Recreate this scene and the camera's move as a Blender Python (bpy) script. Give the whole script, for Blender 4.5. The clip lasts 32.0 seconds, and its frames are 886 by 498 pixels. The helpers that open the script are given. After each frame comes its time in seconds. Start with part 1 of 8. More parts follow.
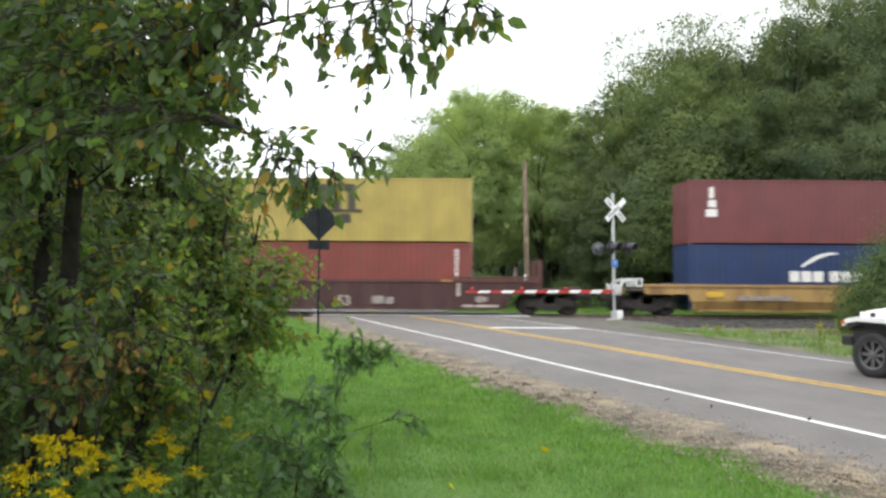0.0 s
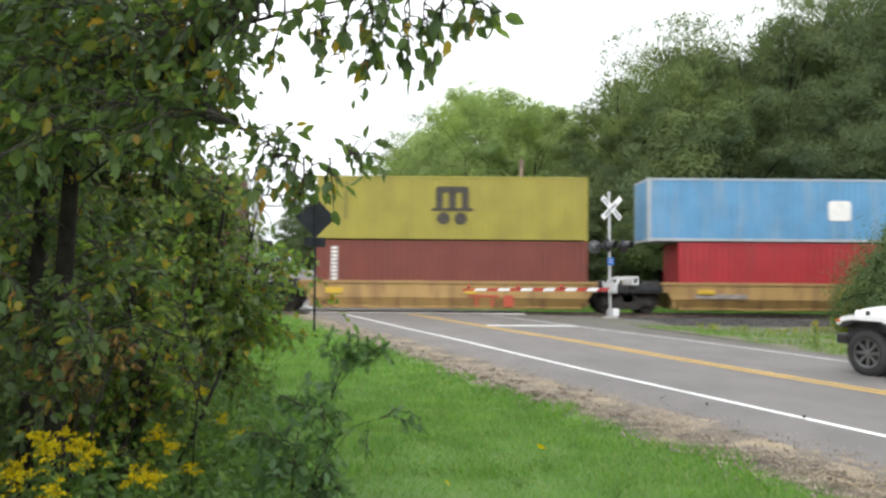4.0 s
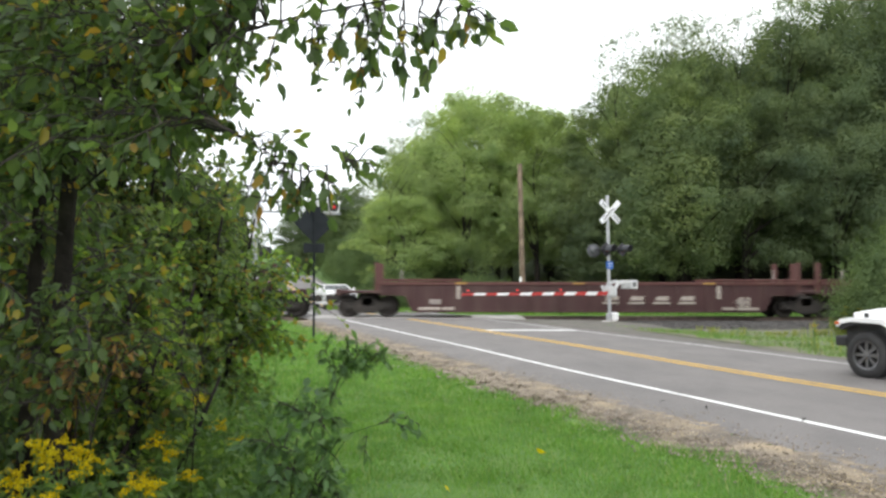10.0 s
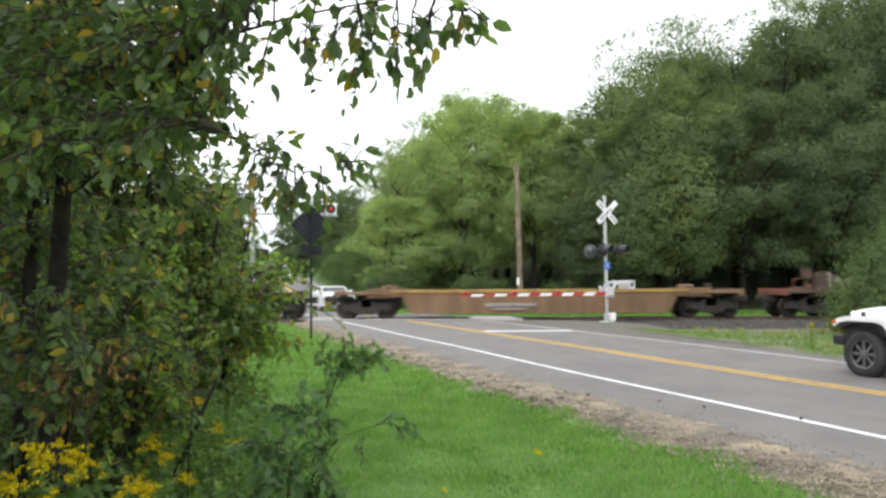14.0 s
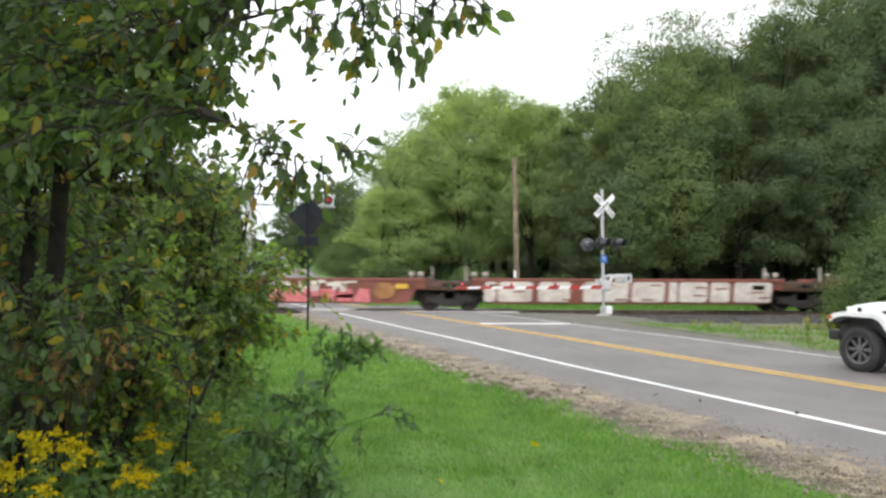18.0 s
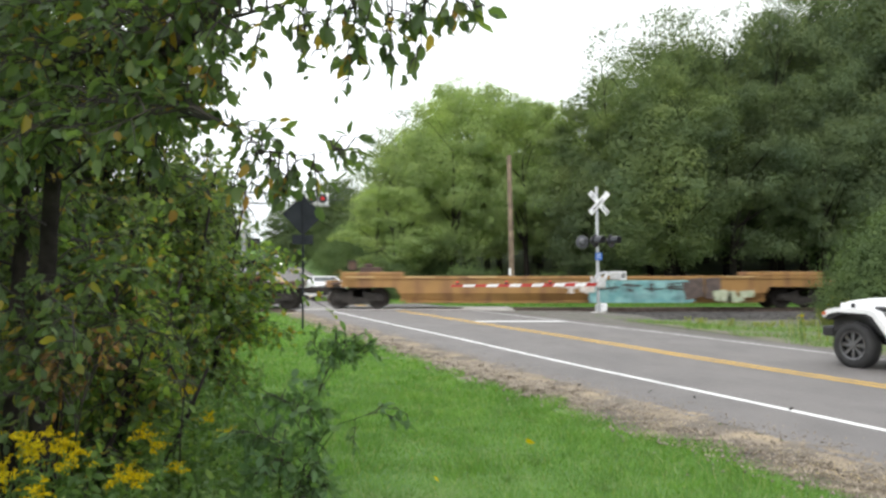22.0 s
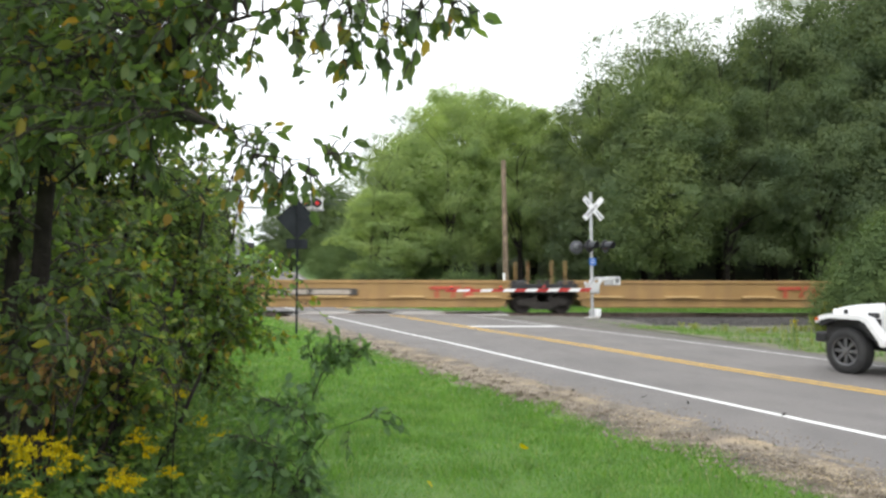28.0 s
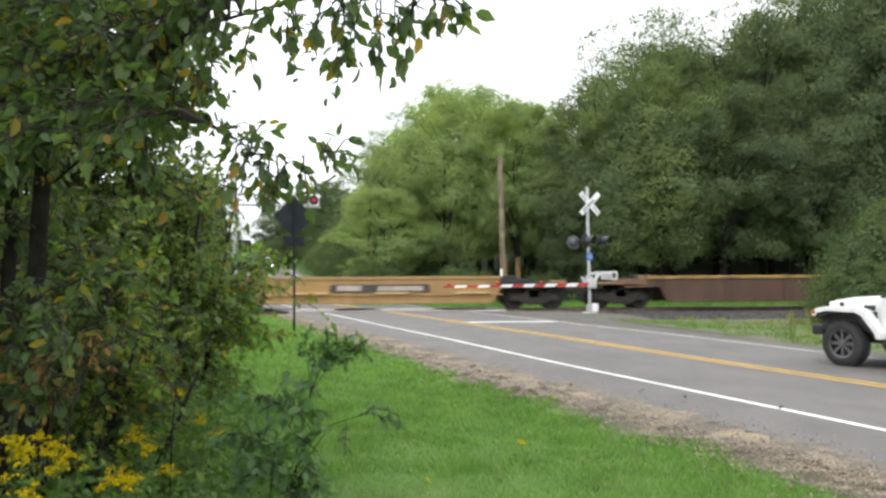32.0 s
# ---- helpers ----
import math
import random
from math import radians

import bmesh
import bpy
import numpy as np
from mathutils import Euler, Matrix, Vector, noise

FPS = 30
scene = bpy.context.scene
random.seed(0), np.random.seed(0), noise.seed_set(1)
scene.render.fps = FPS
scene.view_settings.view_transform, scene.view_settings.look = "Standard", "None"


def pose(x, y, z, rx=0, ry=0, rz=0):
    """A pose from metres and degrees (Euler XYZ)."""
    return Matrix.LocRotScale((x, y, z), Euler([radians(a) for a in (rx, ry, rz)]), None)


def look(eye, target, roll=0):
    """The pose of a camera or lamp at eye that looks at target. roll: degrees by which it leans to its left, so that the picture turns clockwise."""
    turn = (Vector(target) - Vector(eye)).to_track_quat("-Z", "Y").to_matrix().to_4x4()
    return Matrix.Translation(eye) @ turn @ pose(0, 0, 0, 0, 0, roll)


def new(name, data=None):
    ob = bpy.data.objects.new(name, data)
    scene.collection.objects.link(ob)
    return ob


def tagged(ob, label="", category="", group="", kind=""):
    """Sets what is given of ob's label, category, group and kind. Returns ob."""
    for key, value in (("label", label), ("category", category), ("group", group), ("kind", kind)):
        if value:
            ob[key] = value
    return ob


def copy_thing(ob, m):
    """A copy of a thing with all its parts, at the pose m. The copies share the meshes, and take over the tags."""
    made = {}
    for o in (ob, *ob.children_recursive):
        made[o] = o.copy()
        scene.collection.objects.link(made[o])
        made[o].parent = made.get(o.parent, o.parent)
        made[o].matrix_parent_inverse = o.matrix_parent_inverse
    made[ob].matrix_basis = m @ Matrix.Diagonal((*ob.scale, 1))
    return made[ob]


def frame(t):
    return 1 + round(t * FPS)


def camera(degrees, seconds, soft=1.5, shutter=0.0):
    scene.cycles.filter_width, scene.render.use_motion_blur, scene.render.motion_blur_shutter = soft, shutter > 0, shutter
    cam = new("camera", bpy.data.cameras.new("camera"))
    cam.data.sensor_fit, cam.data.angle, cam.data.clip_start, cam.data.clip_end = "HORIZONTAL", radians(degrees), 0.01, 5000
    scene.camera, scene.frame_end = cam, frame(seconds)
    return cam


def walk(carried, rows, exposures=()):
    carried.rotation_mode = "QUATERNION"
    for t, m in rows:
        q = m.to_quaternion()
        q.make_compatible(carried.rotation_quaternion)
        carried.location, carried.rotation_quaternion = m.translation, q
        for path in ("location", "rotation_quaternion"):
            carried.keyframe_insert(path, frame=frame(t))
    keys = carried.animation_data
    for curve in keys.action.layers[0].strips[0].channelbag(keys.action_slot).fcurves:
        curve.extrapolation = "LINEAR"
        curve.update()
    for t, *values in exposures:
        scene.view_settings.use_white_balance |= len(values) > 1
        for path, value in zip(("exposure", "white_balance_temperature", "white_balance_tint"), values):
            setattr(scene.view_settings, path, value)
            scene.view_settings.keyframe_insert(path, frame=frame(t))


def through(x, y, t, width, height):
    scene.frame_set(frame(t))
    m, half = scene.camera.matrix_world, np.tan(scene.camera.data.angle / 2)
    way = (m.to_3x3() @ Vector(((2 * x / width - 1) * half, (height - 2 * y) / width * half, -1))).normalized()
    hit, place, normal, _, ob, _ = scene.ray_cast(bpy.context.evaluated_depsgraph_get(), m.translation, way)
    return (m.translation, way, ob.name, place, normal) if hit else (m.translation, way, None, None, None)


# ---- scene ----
# A road crosses a single track; the eye stands in the verge, 36 m from the rails.
# x runs along the track, y away from the eye, z up; the road by the waiting car is z = 0.
EYE_Z = 1.6
cam = camera(58.5, 32.0, soft=2.7, shutter=0.35)
SWAY = [
    (0, 0.26, 2.31, -0.34, -0.008, -0.002, 0.006),
    (0.5, 0.25, 2.34, -0.17, -0.006, -0.011, 0.005),
    (1, 0.23, 2.31, -0.34, -0.006, -0.007, 0.007),
    (1.5, 0.18, 2.26, -0.22, -0.009, -0.005, 0.005),
    (2, 0.14, 2.22, -0.31, -0.007, 0.007, 0.001),
    (2.5, 0.09, 2.20, -0.25, -0.006, 0.005, 0.001),
    (3, 0.09, 2.20, -0.39, -0.008, -0.004, 0.002),
    (3.5, 0.02, 2.19, -0.42, -0.010, -0.001, -0.000),
    (5.5, -0.07, 2.09, -0.49, -0.009, 0.002, 0.002),
    (6, -0.07, 2.16, -0.36, -0.005, -0.008, 0.006),
    (6.5, -0.19, 2.21, -0.27, -0.003, -0.008, 0.000),
    (7, -0.24, 2.23, -0.02, 0.001, -0.003, 0.003),
    (7.5, -0.25, 2.23, -0.01, -0.000, -0.002, 0.004),
    (8, -0.17, 2.31, 0.14, 0.006, -0.007, 0.001),
    (8.5, -0.11, 2.34, 0.19, 0.006, -0.004, 0.002),
    (9, -0.11, 2.47, -0.01, 0.003, -0.001, 0.001),
    (9.5, -0.10, 2.53, 0.04, 0.001, -0.004, 0.002),
    (10, -0.07, 2.51, -0.06, -0.000, -0.012, 0.004),
    (10.5, -0.01, 2.52, -0.05, -0.003, -0.004, 0.003),
    (11, 0.05, 2.57, -0.13, -0.004, -0.007, 0.004),
    (11.5, 0.05, 2.56, -0.03, -0.000, -0.006, 0.004),
    (12, 0.01, 2.54, 0.01, 0.001, -0.001, 0.000),
    (12.5, 0.02, 2.52, 0.07, 0.005, 0.002, 0.002),
    (13, -0.01, 2.54, 0.29, 0.004, -0.001, 0.006),
    (13.5, -0.13, 2.61, 0.44, 0.009, -0.002, 0.003),
    (14, -0.25, 2.61, 0.26, 0.010, -0.005, 0.001),
    (14.5, -0.29, 2.59, 0.20, 0.009, -0.010, -0.004),
    (16.5, -0.38, 2.25, -0.30, -0.004, -0.001, -0.006),
    (17, -0.38, 2.16, -0.23, -0.006, -0.004, -0.004),
    (17.5, -0.46, 2.08, -0.12, -0.005, -0.002, -0.001),
    (18, -0.48, 2.05, -0.21, -0.004, 0.002, -0.003),
    (18.5, -0.55, 2.03, -0.19, 0.002, -0.003, -0.003),
    (19, -0.64, 2.01, -0.11, 0.000, 0.006, -0.006),
    (19.5, -0.68, 1.96, -0.03, 0.002, 0.006, -0.003),
    (20, -0.69, 1.92, -0.04, -0.000, 0.006, -0.004),
    (20.5, -0.70, 1.91, -0.11, 0.002, 0.003, -0.007),
    (21, -0.76, 1.90, -0.01, 0.001, -0.000, -0.007),
    (21.5, -0.82, 1.91, 0.07, 0.007, 0.007, -0.006),
    (22, -0.84, 1.91, 0.05, 0.004, 0.009, -0.004),
    (22.5, -0.88, 1.96, 0.02, 0.001, 0.002, -0.005),
    (23, -0.88, 1.99, -0.21, -0.001, 0.005, -0.005),
    (23.5, -0.86, 2.02, -0.36, -0.002, -0.004, -0.000),
    (24, -0.92, 2.05, -0.43, -0.008, 0.003, -0.003),
    (24.5, -0.95, 2.07, -0.34, -0.003, 0.001, -0.006),
    (25, -1.00, 2.06, -0.18, 0.002, 0.002, -0.005),
    (25.5, -1.06, 2.07, -0.16, 0.002, 0.004, -0.003),
    (27.5, -1.25, 2.19, -0.06, -0.001, -0.001, -0.002),
    (28, -1.26, 2.26, -0.13, 0.002, 0.004, -0.005),
    (28.5, -1.31, 2.29, -0.31, -0.004, 0.004, -0.007),
    (29, -1.36, 2.30, -0.31, 0.000, 0.004, -0.004),
    (29.5, -1.46, 2.20, -0.18, 0.002, -0.001, -0.010),
    (30, -1.53, 2.05, 0.05, 0.004, -0.004, -0.010),
    (30.5, -1.57, 1.95, 0.17, 0.005, 0.004, -0.007),
    (31, -1.53, 1.97, 0.22, 0.003, 0.002, -0.005),
    (31.5, -1.48, 1.97, 0.27, 0.005, -0.000, -0.003),
    (32, -1.45, 1.98, 0.36, 0.011, -0.007, -0.004),
]


def held(yaw, pitch, roll, dx, dy, dz):
    return pose(dx, dy, EYE_Z + dz, 0, 0, yaw) @ pose(0, 0, 0, 90 + pitch) @ pose(0, 0, 0, 0, 0, -roll)


walk(cam, [(row[0], held(*row[1:])) for row in SWAY], exposures=[(0.0, 0.0), (32.0, 0.0)])

# ---- light: a bright overcast noon ----
SUN_HEIGHT, SUN_TURN = 52, 200
world = bpy.data.worlds.new("sky")
scene.world = world
world.use_nodes = True
wn, wl = world.node_tree.nodes, world.node_tree.links
sky = wn.new("ShaderNodeTexSky")
sky.sky_type, sky.sun_disc = "NISHITA", False
sky.sun_elevation, sky.sun_rotation = radians(SUN_HEIGHT), radians(SUN_TURN)
sky.air_density, sky.dust_density, sky.ozone_density = 1.0, 6.0, 1.0
pale = wn.new("ShaderNodeHueSaturation")
pale.inputs["Saturation"].default_value = 0.12
wl.new(sky.outputs["Color"], pale.inputs["Color"])
# the cloud deck: an even white veil with soft darker folds
wco = wn.new("ShaderNodeTexCoord")
folds = wn.new("ShaderNodeTexNoise")
folds.inputs["Scale"].default_value, folds.inputs["Detail"].default_value = 2.2, 5
wl.new(wco.outputs["Generated"], folds.inputs["Vector"])
veil = wn.new("ShaderNodeValToRGB")
veil.color_ramp.elements[0].position, veil.color_ramp.elements[0].color = 0.3, (14.0, 14.6, 15.4, 1)
veil.color_ramp.elements[1].position, veil.color_ramp.elements[1].color = 0.7, (18.0, 18.4, 19.0, 1)
wl.new(folds.outputs["Fac"], veil.inputs["Fac"])
deck = wn.new("ShaderNodeMixRGB")
deck.inputs["Fac"].default_value = 0.85
wl.new(pale.outputs["Color"], deck.inputs["Color1"])
wl.new(veil.outputs["Color"], deck.inputs["Color2"])
back = wn["Background"]
back.inputs["Strength"].default_value = 0.125
wl.new(deck.outputs["Color"], back.inputs["Color"])

sun_data = bpy.data.lights.new("sun", "SUN")
sun_data.energy, sun_data.angle, sun_data.color = 1.2, radians(25), (1.0, 0.96, 0.9)
sun = new("sun", sun_data)
az = radians(SUN_TURN)
sun.matrix_world = look((0, 0, 40), Vector((0, 0, 40)) - Vector((math.sin(az) * math.cos(radians(SUN_HEIGHT)), math.cos(az) * math.cos(radians(SUN_HEIGHT)), math.sin(radians(SUN_HEIGHT)))))

# ---- materials ----
MATS = {}


def nodes_of(name):
    m = bpy.data.materials.new(name)
    m.use_nodes = True
    return m, m.node_tree.nodes, m.node_tree.links, m.node_tree.nodes["Principled BSDF"]


def noise_node(n, l, scale, detail=4, stretch=None, source="Object"):
    co = n.new("ShaderNodeTexCoord")
    tex = n.new("ShaderNodeTexNoise")
    tex.inputs["Scale"].default_value, tex.inputs["Detail"].default_value = scale, detail
    if stretch:
        mp = n.new("ShaderNodeMapping")
        mp.inputs["Scale"].default_value = stretch
        l.new(co.outputs[source], mp.inputs["Vector"])
        l.new(mp.outputs["Vector"], tex.inputs["Vector"])
    else:
        l.new(co.outputs[source], tex.inputs["Vector"])
    return tex


def ramp(n, l, fac, stops):
    r = n.new("ShaderNodeValToRGB")
    e = r.color_ramp.elements
    while len(e) < len(stops):
        e.new(0.5)
    for k, (p, c) in enumerate(stops):
        e[k].position, e[k].color = p, (*c, 1)
    l.new(fac, r.inputs["Fac"])
    return r.outputs["Color"]


def blend(n, l, fac, a, b, kind="MIX"):
    m = n.new("ShaderNodeMixRGB")
    m.blend_type = kind
    for sock, v in ((m.inputs["Fac"], fac), (m.inputs["Color1"], a), (m.inputs["Color2"], b)):
        if isinstance(v, (int, float)):
            sock.default_value = v
        elif isinstance(v, tuple):
            sock.default_value = (*v, 1)
        else:
            l.new(v, sock)
    return m.outputs["Color"]


def bumped(n, l, b, height, strength, distance=0.02):
    k = n.new("ShaderNodeBump")
    k.inputs["Strength"].default_value, k.inputs["Distance"].default_value = strength, distance
    l.new(height, k.inputs["Height"])
    l.new(k.outputs["Normal"], b.inputs["Normal"])


def surface(name, c1, c2, scale=3.0, rough=0.6, metal=0.0, fine=40.0, bump=0.15, dirt=None, dirt_amount=0.5, streak=None):
    """A surface of two shades, with grain, and with dirt patches or streaks where given."""
    if name in MATS:
        return MATS[name]
    m, n, l, b = nodes_of(name)
    big = noise_node(n, l, scale, 5)
    col = ramp(n, l, big.outputs["Fac"], [(0.35, c1), (0.65, c2)])
    grain = noise_node(n, l, fine, 6)
    col = blend(n, l, 0.25, col, ramp(n, l, grain.outputs["Fac"], [(0.3, (0.55, 0.55, 0.55)), (0.7, (1.25, 1.25, 1.25))]), "MULTIPLY")
    if dirt:
        worn = noise_node(n, l, 1.6, 8, streak or (1, 1, 1))
        mask = ramp(n, l, worn.outputs["Fac"], [(0.48, (0, 0, 0)), (0.72, (dirt_amount,) * 3)])
        col = blend(n, l, mask, col, dirt)
    l.new(col, b.inputs["Base Color"])
    b.inputs["Roughness"].default_value, b.inputs["Metallic"].default_value = rough, metal
    bumped(n, l, b, grain.outputs["Fac"], bump)
    MATS[name] = m
    return m


def paint(name, c, rough=0.45, grime=(0.07, 0.05, 0.04), amount=0.55):
    """Weathered vehicle paint with streaks that run down."""
    d = tuple(v * 0.82 for v in c)
    return surface(name, d, c, 0.9, rough, 0.0, 30.0, 0.05, grime, amount, (1.2, 1.2, 0.22))


def leaf_material(name, stops, through=0.35, rough=0.55, patch=None, gloss=0.35, shade=((0.6, 0.65, 0.6), (1.3, 1.25, 1.1)), shine=(1.5, 1.6, 0.7)):
    m, n, l, b = nodes_of(name)
    geo = n.new("ShaderNodeNewGeometry")
    col = ramp(n, l, geo.outputs["Random Per Island"], stops)
    big = noise_node(n, l, 0.5 if patch is None else patch, 3)
    col = blend(n, l, 0.6, col, ramp(n, l, big.outputs["Fac"], [(0.3, shade[0]), (0.7, shade[1])]), "MULTIPLY")
    l.new(col, b.inputs["Base Color"])
    b.inputs["Roughness"].default_value = rough
    b.inputs["Specular IOR Level"].default_value = gloss
    t = n.new("ShaderNodeBsdfTranslucent")
    l.new(blend(n, l, 1.0, col, shine, "MULTIPLY"), t.inputs["Color"])
    mix = n.new("ShaderNodeMixShader")
    mix.inputs["Fac"].default_value = through
    l.new(b.outputs["BSDF"], mix.inputs[1])
    l.new(t.outputs["BSDF"], mix.inputs[2])
    l.new(mix.outputs["Shader"], n["Material Output"].inputs["Surface"])
    return m


def glow(name, c, strength):
    m, n, l, b = nodes_of(name)
    b.inputs["Base Color"].default_value = (*c, 1)
    b.inputs["Emission Color"].default_value = (*c, 1)
    b.inputs["Emission Strength"].default_value = strength
    b.inputs["Roughness"].default_value = 0.2
    return m


ASPHALT = surface("asphalt", (0.14, 0.13, 0.124), (0.17, 0.157, 0.149), 0.5, 0.74, 0, 70, 0.4, (0.112, 0.104, 0.1), 0.65, (1.1, 0.5, 1))
GRAVEL_BED = surface("shoulder_gravel", (0.13, 0.113, 0.096), (0.24, 0.2, 0.15), 1.6, 0.95, 0, 45, 0.9, (0.4, 0.315, 0.2), 0.8)
CONCRETE = surface("concrete", (0.42, 0.41, 0.39), (0.52, 0.5, 0.47), 2, 0.85, 0, 60, 0.2, (0.25, 0.23, 0.2), 0.5)
LINE_WHITE = surface("line_white", (0.72, 0.72, 0.7), (0.82, 0.82, 0.8), 5, 0.7, 0, 80, 0.1, (0.35, 0.35, 0.34), 0.45)
LINE_FADED = surface("line_faded", (0.4, 0.39, 0.38), (0.6, 0.59, 0.57), 5, 0.7, 0, 80, 0.1, (0.19, 0.18, 0.175), 0.9)
VERGE_SOIL = surface("verge_soil", (0.11, 0.115, 0.06), (0.17, 0.155, 0.115), 0.9, 0.95, 0, 35, 0.8, (0.1, 0.15, 0.045), 0.8)
LINE_YELLOW = surface("line_yellow", (0.66, 0.4, 0.06), (0.76, 0.47, 0.075), 5, 0.7, 0, 80, 0.1, (0.3, 0.22, 0.1), 0.4)
GRIT = surface("road_grit", (0.1, 0.093, 0.083), (0.15, 0.137, 0.12), 1.8, 0.95, 0, 45, 0.7, (0.085, 0.1, 0.05), 0.6)
BALLAST = surface("ballast_stone", (0.03, 0.028, 0.027), (0.115, 0.108, 0.102), 5, 0.95, 0, 30, 0.6)
PALE_STONE = surface("pale_stone", (0.14, 0.115, 0.09), (0.42, 0.36, 0.28), 5, 0.95, 0, 30, 0.6)
STEEL = surface("rail_steel", (0.16, 0.12, 0.1), (0.26, 0.2, 0.17), 4, 0.5, 0.6, 40, 0.15)
TIE_WOOD = surface("tie_wood", (0.07, 0.055, 0.045), (0.13, 0.11, 0.09), 5, 0.9, 0, 30, 0.5)
POLE_WOOD = surface("pole_wood", (0.13, 0.095, 0.065), (0.29, 0.22, 0.155), 3, 0.9, 0, 25, 0.7, (0.075, 0.05, 0.035), 0.9, (7, 7, 0.35))
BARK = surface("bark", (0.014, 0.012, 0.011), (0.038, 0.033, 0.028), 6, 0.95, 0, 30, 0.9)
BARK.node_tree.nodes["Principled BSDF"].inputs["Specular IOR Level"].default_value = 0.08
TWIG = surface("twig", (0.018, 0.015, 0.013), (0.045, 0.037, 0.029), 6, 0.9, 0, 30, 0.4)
GALVANISED = surface("galvanised", (0.42, 0.43, 0.44), (0.55, 0.56, 0.57), 3, 0.5, 0.55, 50, 0.08)
ALUMINIUM = surface("cast_aluminium", (0.55, 0.56, 0.56), (0.68, 0.68, 0.68), 3, 0.45, 0.25, 50, 0.06)
SIGN_WHITE = surface("sign_white", (0.72, 0.73, 0.74), (0.82, 0.82, 0.82), 2, 0.45, 0, 50, 0.03)
SIGN_RED = surface("sign_red", (0.36, 0.022, 0.02), (0.46, 0.035, 0.03), 2, 0.4, 0, 50, 0.03)
SIGN_BLUE = surface("sign_blue", (0.03, 0.12, 0.42), (0.04, 0.16, 0.5), 2, 0.4, 0, 50, 0.03)
SIGN_BACK = surface("sign_back", (0.016, 0.019, 0.022), (0.026, 0.03, 0.034), 3, 0.7, 0.0, 50, 0.05)
SIGN_INK = surface("sign_ink", (0.07, 0.07, 0.075), (0.12, 0.12, 0.125), 3, 0.6)
SIGN_BACK.node_tree.nodes["Principled BSDF"].inputs["Specular IOR Level"].default_value = 0.1
BLACK_METAL = surface("black_metal", (0.018, 0.018, 0.02), (0.035, 0.035, 0.037), 3, 0.45, 0.2, 50, 0.05)
LAMP_RED = glow("lamp_red", (0.75, 0.04, 0.035), 0.3)
LAMP_DARK = surface("lamp_dark_red", (0.12, 0.012, 0.01), (0.17, 0.02, 0.015), 3, 0.15)
RUBBER = surface("rubber", (0.022, 0.022, 0.023), (0.04, 0.04, 0.04), 4, 0.85, 0, 60, 0.3)
CAR_WHITE = surface("car_white", (0.78, 0.78, 0.79), (0.83, 0.83, 0.83), 1, 0.22, 0, 50, 0.0)
ALLOY = surface("alloy", (0.11, 0.11, 0.114), (0.17, 0.17, 0.174), 3, 0.35, 0.7, 50, 0.05)
TRIM_BLACK = surface("trim_black", (0.02, 0.02, 0.021), (0.03, 0.03, 0.031), 4, 0.6, 0, 60, 0.15)
AMBER = surface("amber_lens", (0.5, 0.1, 0.02), (0.55, 0.13, 0.025), 3, 0.2)
GRASS_GROUND = surface("grass_ground", (0.075, 0.155, 0.032), (0.12, 0.22, 0.05), 0.5, 0.95, 0, 25, 0.6, (0.2, 0.24, 0.08), 0.5)
# floor of the wood, with the shade under the crowns in its colour
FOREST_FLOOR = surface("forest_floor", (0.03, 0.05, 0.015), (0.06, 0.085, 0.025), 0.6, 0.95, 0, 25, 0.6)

m_, n_, l_, b_ = nodes_of("glass")
b_.inputs["Base Color"].default_value = (0.05, 0.06, 0.065, 1)
b_.inputs["Roughness"].default_value = 0.05
b_.inputs["Alpha"].default_value = 0.75
GLASS = m_


# ---- mesh helpers ----
def fast_mesh(name, verts, faces, mat=None, smooth=False):
    """verts (n,3), faces (m,k) with one k."""
    me = bpy.data.meshes.new(name)
    verts, faces = np.asarray(verts, dtype=np.float32), np.asarray(faces, dtype=np.int32)
    k = faces.shape[1]
    me.vertices.add(len(verts))
    me.vertices.foreach_set("co", verts.ravel())
    me.loops.add(faces.size)
    me.loops.foreach_set("vertex_index", faces.ravel())
    me.polygons.add(len(faces))
    me.polygons.foreach_set("loop_start", np.arange(0, faces.size, k, dtype=np.int32))
    me.update(calc_edges=True)
    if smooth:
        me.polygons.foreach_set("use_smooth", np.ones(len(faces), dtype=bool))
    if mat:
        me.materials.append(mat)
    return me


def mesh_of(name, bm, mat, smooth=False):
    bmesh.ops.recalc_face_normals(bm, faces=bm.faces)
    me = bpy.data.meshes.new(name)
    bm.to_mesh(me)
    bm.free()
    me.materials.append(mat)
    if smooth:
        me.polygons.foreach_set("use_smooth", [True] * len(me.polygons))
    return me


def put(name, me, parent, m=None, label=""):
    ob = new(name, me)
    ob.parent = parent
    if m is not None:
        ob.matrix_basis = m
    if label:
        ob["label"] = label
    return ob


def part(name, bm, mat, parent, label="", smooth=False, m=None):
    return put(name, mesh_of(name, bm, mat, smooth), parent, m, label)


def box(bm, x0, x1, y0, y1, z0, z1, bevel=0.0):
    vs = [bm.verts.new((x, y, z)) for x in (x0, x1) for y in (y0, y1) for z in (z0, z1)]
    fs = [bm.faces.new([vs[i] for i in q]) for q in ((0, 1, 3, 2), (4, 6, 7, 5), (0, 4, 5, 1), (2, 3, 7, 6), (0, 2, 6, 4), (1, 5, 7, 3))]
    if bevel:
        bmesh.ops.bevel(bm, geom=list({e for f in fs for e in f.edges}), offset=bevel, segments=1, affect="EDGES")
    return bm


